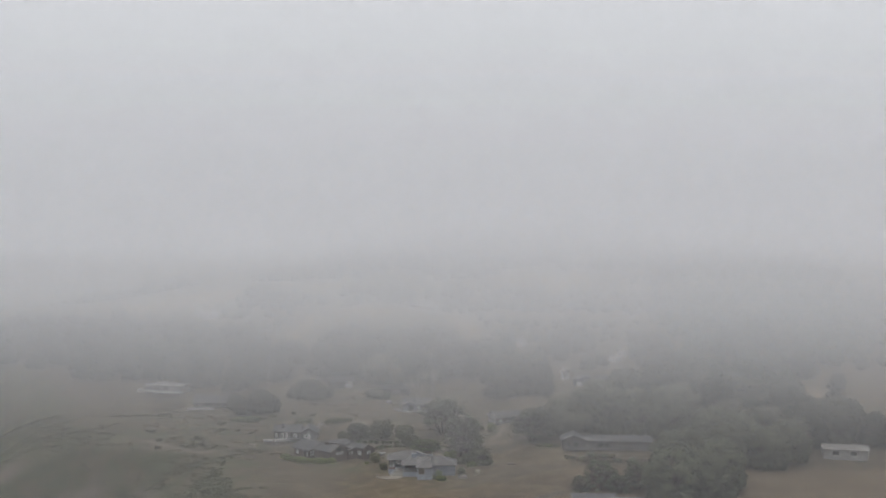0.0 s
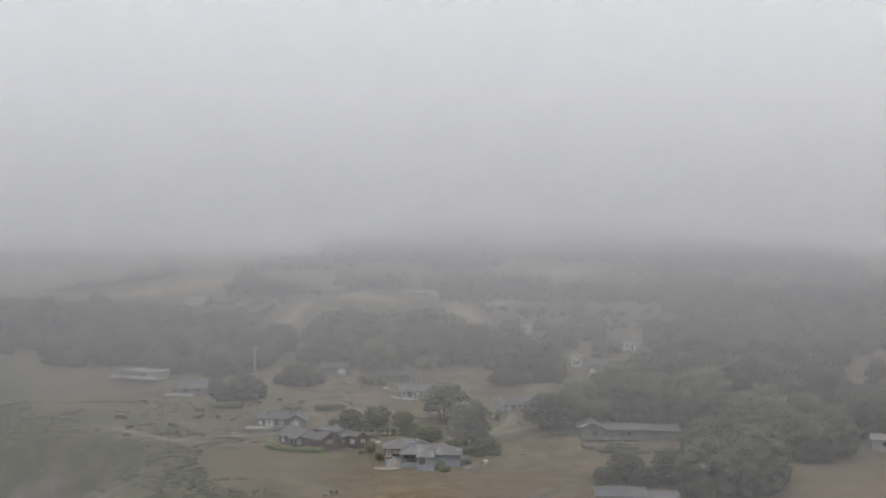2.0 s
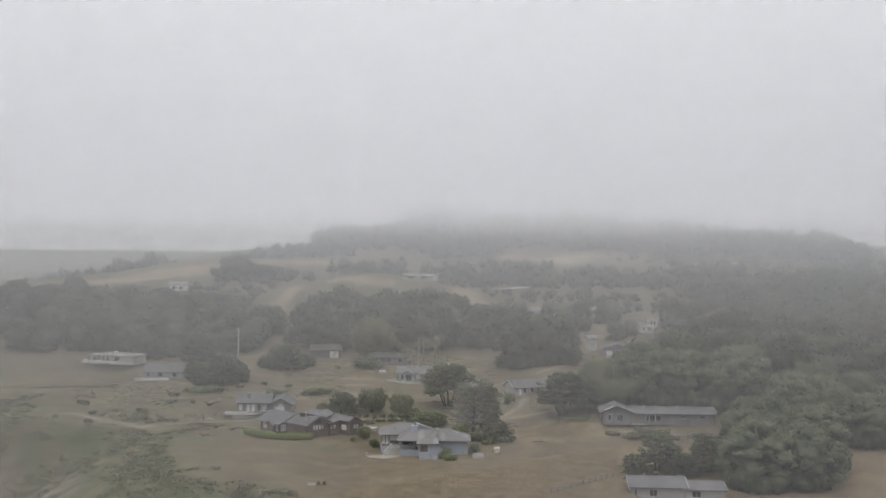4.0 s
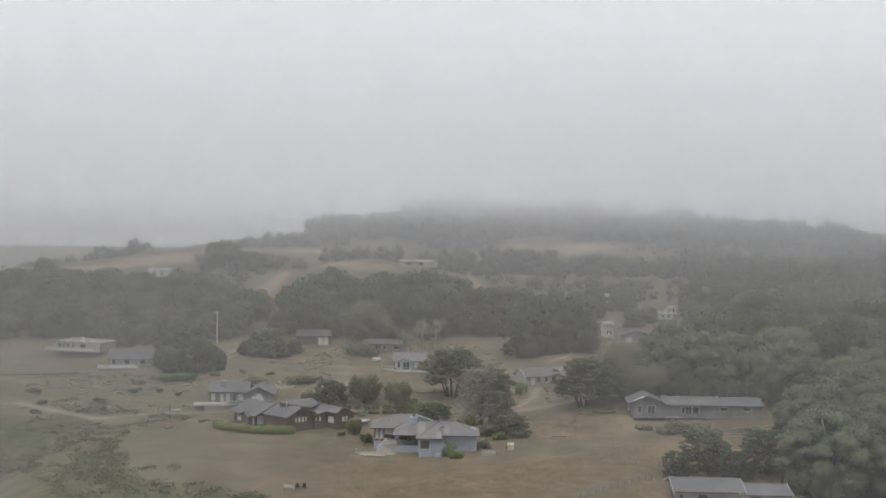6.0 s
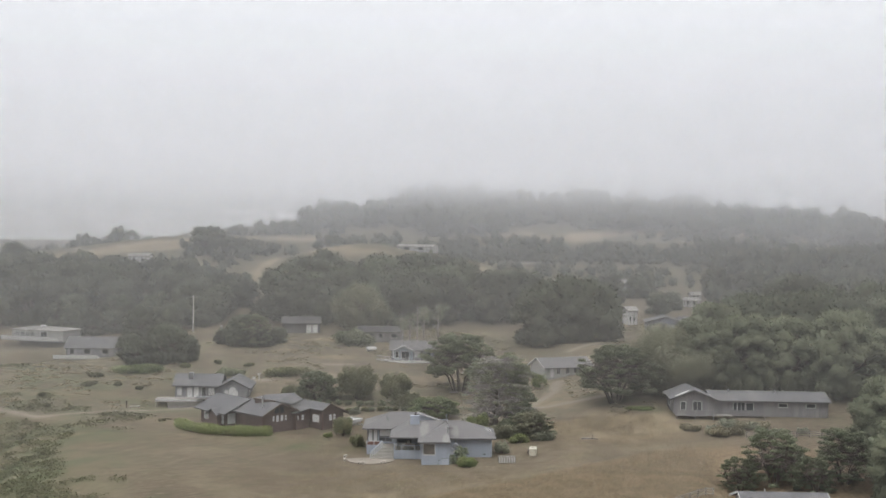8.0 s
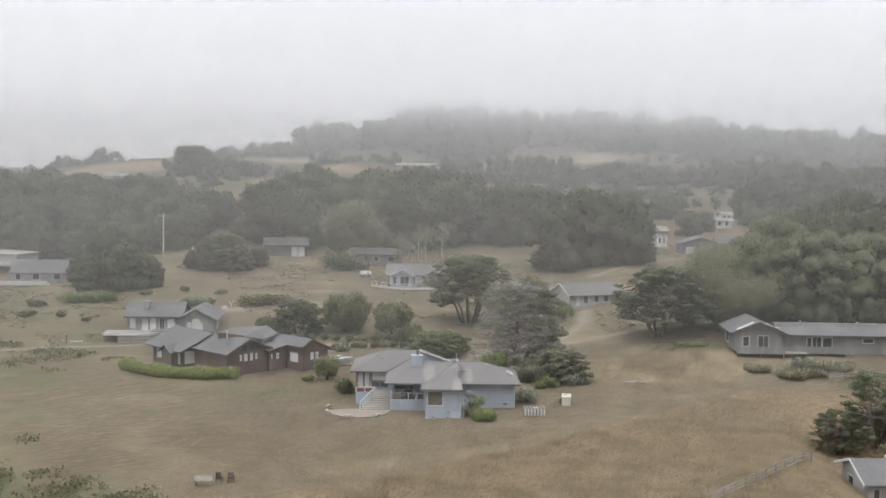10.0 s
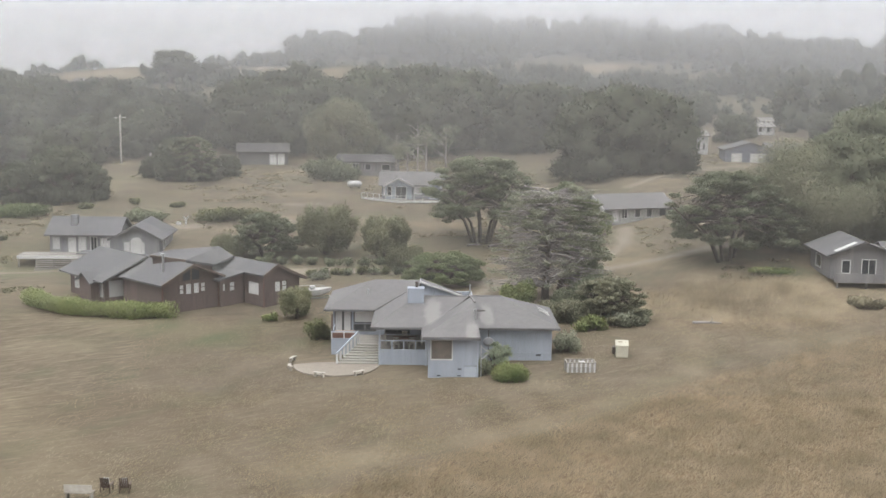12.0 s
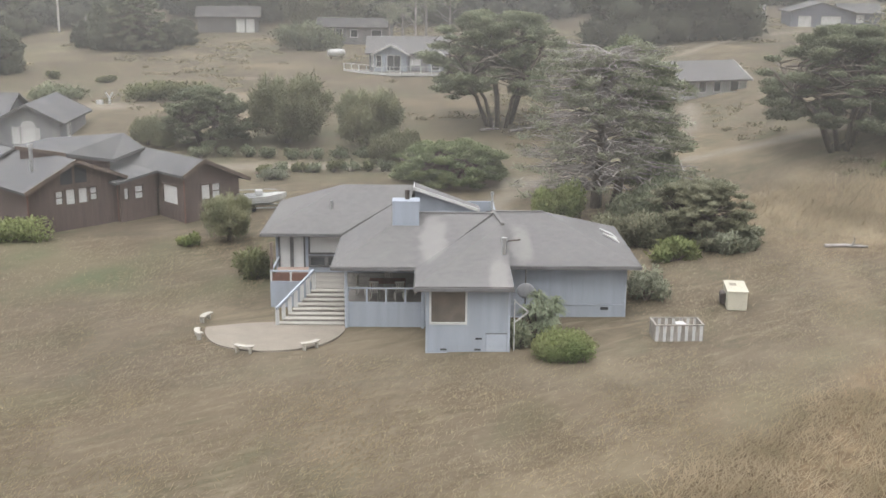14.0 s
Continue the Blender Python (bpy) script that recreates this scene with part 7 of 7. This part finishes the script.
# ---------------------------------------------------------------- fog
def shaded_fog_material(name, levels, wave, low=0.93, high=0.93, turn=(44, 55), tint=(0.99, 1.0, 1.03)):
    """Thin drifting fog. levels: height in metres and how much of the view it veils there. Lit through as well as from
    before. The colour, low below turn and high above, paints in dimmer light near the ground.
    """
    m = bpy.data.materials.new(name)
    m.use_nodes = True
    nt = m.node_tree
    for n in list(nt.nodes):
        nt.nodes.remove(n)
    out = nt.nodes.new("ShaderNodeOutputMaterial")
    clear = nt.nodes.new("ShaderNodeBsdfTransparent")
    dif = nt.nodes.new("ShaderNodeBsdfDiffuse")
    tra = nt.nodes.new("ShaderNodeBsdfTranslucent")
    both = nt.nodes.new("ShaderNodeMixShader")
    both.inputs[0].default_value = 0.5
    nt.links.new(dif.outputs[0], both.inputs[1])
    nt.links.new(tra.outputs[0], both.inputs[2])
    geo = nt.nodes.new("ShaderNodeNewGeometry")
    sep = nt.nodes.new("ShaderNodeSeparateXYZ")
    nt.links.new(geo.outputs["Position"], sep.inputs[0])
    nz = nt.nodes.new("ShaderNodeTexNoise")
    nz.inputs["Scale"].default_value, nz.inputs["Detail"].default_value = 0.010, 3
    nt.links.new(geo.outputs["Position"], nz.inputs["Vector"])
    wv = nt.nodes.new("ShaderNodeMath")
    wv.operation = "MULTIPLY_ADD"
    wv.inputs[1].default_value, wv.inputs[2].default_value = wave, -wave / 2
    nt.links.new(nz.outputs["Fac"], wv.inputs[0])
    add = nt.nodes.new("ShaderNodeMath")
    add.operation = "ADD"
    nt.links.new(sep.outputs["Z"], add.inputs[0])
    nt.links.new(wv.outputs[0], add.inputs[1])
    unit = nt.nodes.new("ShaderNodeMath")
    unit.operation = "DIVIDE"
    unit.inputs[1].default_value = 200.0
    nt.links.new(add.outputs[0], unit.inputs[0])
    # darker low, paler high: fading light near the ground put into the fog's colour
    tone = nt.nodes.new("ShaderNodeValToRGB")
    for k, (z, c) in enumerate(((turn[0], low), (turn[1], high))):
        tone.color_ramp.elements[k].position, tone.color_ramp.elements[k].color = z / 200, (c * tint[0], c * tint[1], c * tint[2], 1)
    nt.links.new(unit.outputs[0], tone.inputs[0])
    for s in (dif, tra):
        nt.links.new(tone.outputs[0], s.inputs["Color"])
    ramp = nt.nodes.new("ShaderNodeValToRGB")
    ramp.color_ramp.interpolation = "B_SPLINE"
    e = ramp.color_ramp.elements
    for k, (z, a) in enumerate(levels):
        it = e[k] if k < 2 else e.new(z / 200)
        it.position, it.color = z / 200, (a, a, a, 1)
    nt.links.new(unit.outputs[0], ramp.inputs[0])
    mix = nt.nodes.new("ShaderNodeMixShader")
    thin = nt.nodes.new("ShaderNodeAttribute")
    thin.attribute_name = "veil"
    dense = nt.nodes.new("ShaderNodeMath")
    dense.operation = "MULTIPLY"
    nt.links.new(ramp.outputs[0], dense.inputs[0])
    nt.links.new(thin.outputs["Fac"], dense.inputs[1])
    nt.links.new(dense.outputs[0], mix.inputs[0])
    nt.links.new(clear.outputs[0], mix.inputs[1])
    nt.links.new(both.outputs[0], mix.inputs[2])
    nt.links.new(mix.outputs[0], out.inputs["Surface"])
    return m


def fog_bank(label, at, top, mat, rifts=()):
    """Flat upright sheets that stand in for the depth of the fog; where rifts (x, z) are given each sheet thins out
    round that place to a clear gap.
    """
    for i, y in enumerate(at):
        ff, fn = [], []
        fv = [(1600, y, top), (-1600, y, top), (-1600, y, -40), (1600, y, -40)]
        veil = [1.0] * 4
        if rifts:
            cx, cz = rifts[i]
            for r, a in ((9.0, 1.0), (1.2, 0.0)):
                for q in range(16):
                    an = math.radians(45 + 22.5 * q)
                    fv.append((cx + r * math.cos(an), y, cz + r * math.sin(an)))
                    veil.append(a)
            for q in range(16):
                a, b = 4 + q, 4 + (q + 1) % 16
                ff += [a, b, b + 16, a + 16]
                fn.append(4)
            for c in range(4):
                arc = [4 + (4 * c + q) % 16 for q in range(4, -1, -1)]
                ff += [c, (c + 1) % 4] + arc
                fn.append(7)
        else:
            ff, fn = [0, 1, 2, 3], [4]
        me = raw_mesh("fog_veil", fv, fn, ff)
        at_v = me.attributes.new("veil", "FLOAT", "POINT")
        at_v.data.foreach_set("value", np.array(veil, np.float32))
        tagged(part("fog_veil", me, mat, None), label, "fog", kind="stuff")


# sheets added for haze; their dark foot and pale top are painted light
fog_bank("thin sea fog over the far hills, dimmer light painted into its foot", [576, 652, 725], 199,
         shaded_fog_material("hill_fog_dim_low", [(0, 0.085), (30, 0.09), (44, 0.105), (50, 0.18), (58, 0.28), (90, 0.3), (130, 0.1), (185, 0.0)], 16, 0.45, 0.82))
fog_bank("sea fog closing in over the farthest hills, dimmer light painted into its foot", [800, 870, 940, 1010, 1080, 1180], 199,
         shaded_fog_material("ridge_fog_dim_low", [(0, 0.11), (28, 0.11), (38, 0.11), (46, 0.125), (54, 0.18), (90, 0.26), (130, 0.1), (185, 0.0)], 14, 0.74, 0.94))
fog_bank("thin sea fog hanging in the woods, dimmer light painted into its foot", [449, 484, 525], 199,
         shaded_fog_material("wood_fog_dim_low", [(0, 0.09), (20, 0.09), (34, 0.075), (50, 0.06), (90, 0.12), (130, 0.08), (185, 0.0)], 26, 0.4, 0.65, (28, 50)))
fog_bank("thin grey haze drifting between houses and trees", [301, 326, 339, 359, 381, 402, 429], 199,
         shaded_fog_material("garden_fog", [(0, 0.06), (10, 0.06), (24, 0.055), (40, 0.02), (70, 0.0), (130, 0.0), (185, 0.0)], 20, 0.38, 0.5, (28, 50), (1.03, 1.0, 0.95)))
# dim lower fog and bright upper fog over the shore, painted as colour
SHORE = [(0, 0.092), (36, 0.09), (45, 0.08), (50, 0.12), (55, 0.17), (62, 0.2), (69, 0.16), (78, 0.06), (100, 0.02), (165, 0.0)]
fog_bank("thin sea fog drifting in over the bluff, dimmer light painted into its foot", [64, 78, 92], 170, shaded_fog_material("shore_fog_dim_low", SHORE, 6, 0.28, 0.86, (53, 60)), [(-1.73, 46.80), (-2.30, 43.41), (-2.85, 40.42)])
fog_bank("thin sea fog drifting in over the bluff, dimmer light painted into its foot", [136, 150, 164], 170, shaded_fog_material("bluff_fog_dim_low", [(0, 0.09), (33, 0.085), (38, 0.068), (45, 0.065), (51, 0.13), (57, 0.19), (66, 0.17), (78, 0.06), (165, 0.0)], 6, 0.32, 0.82, (36, 46)), [(-4.39, 33.26), (-4.80, 31.46), (-5.16, 29.74)])
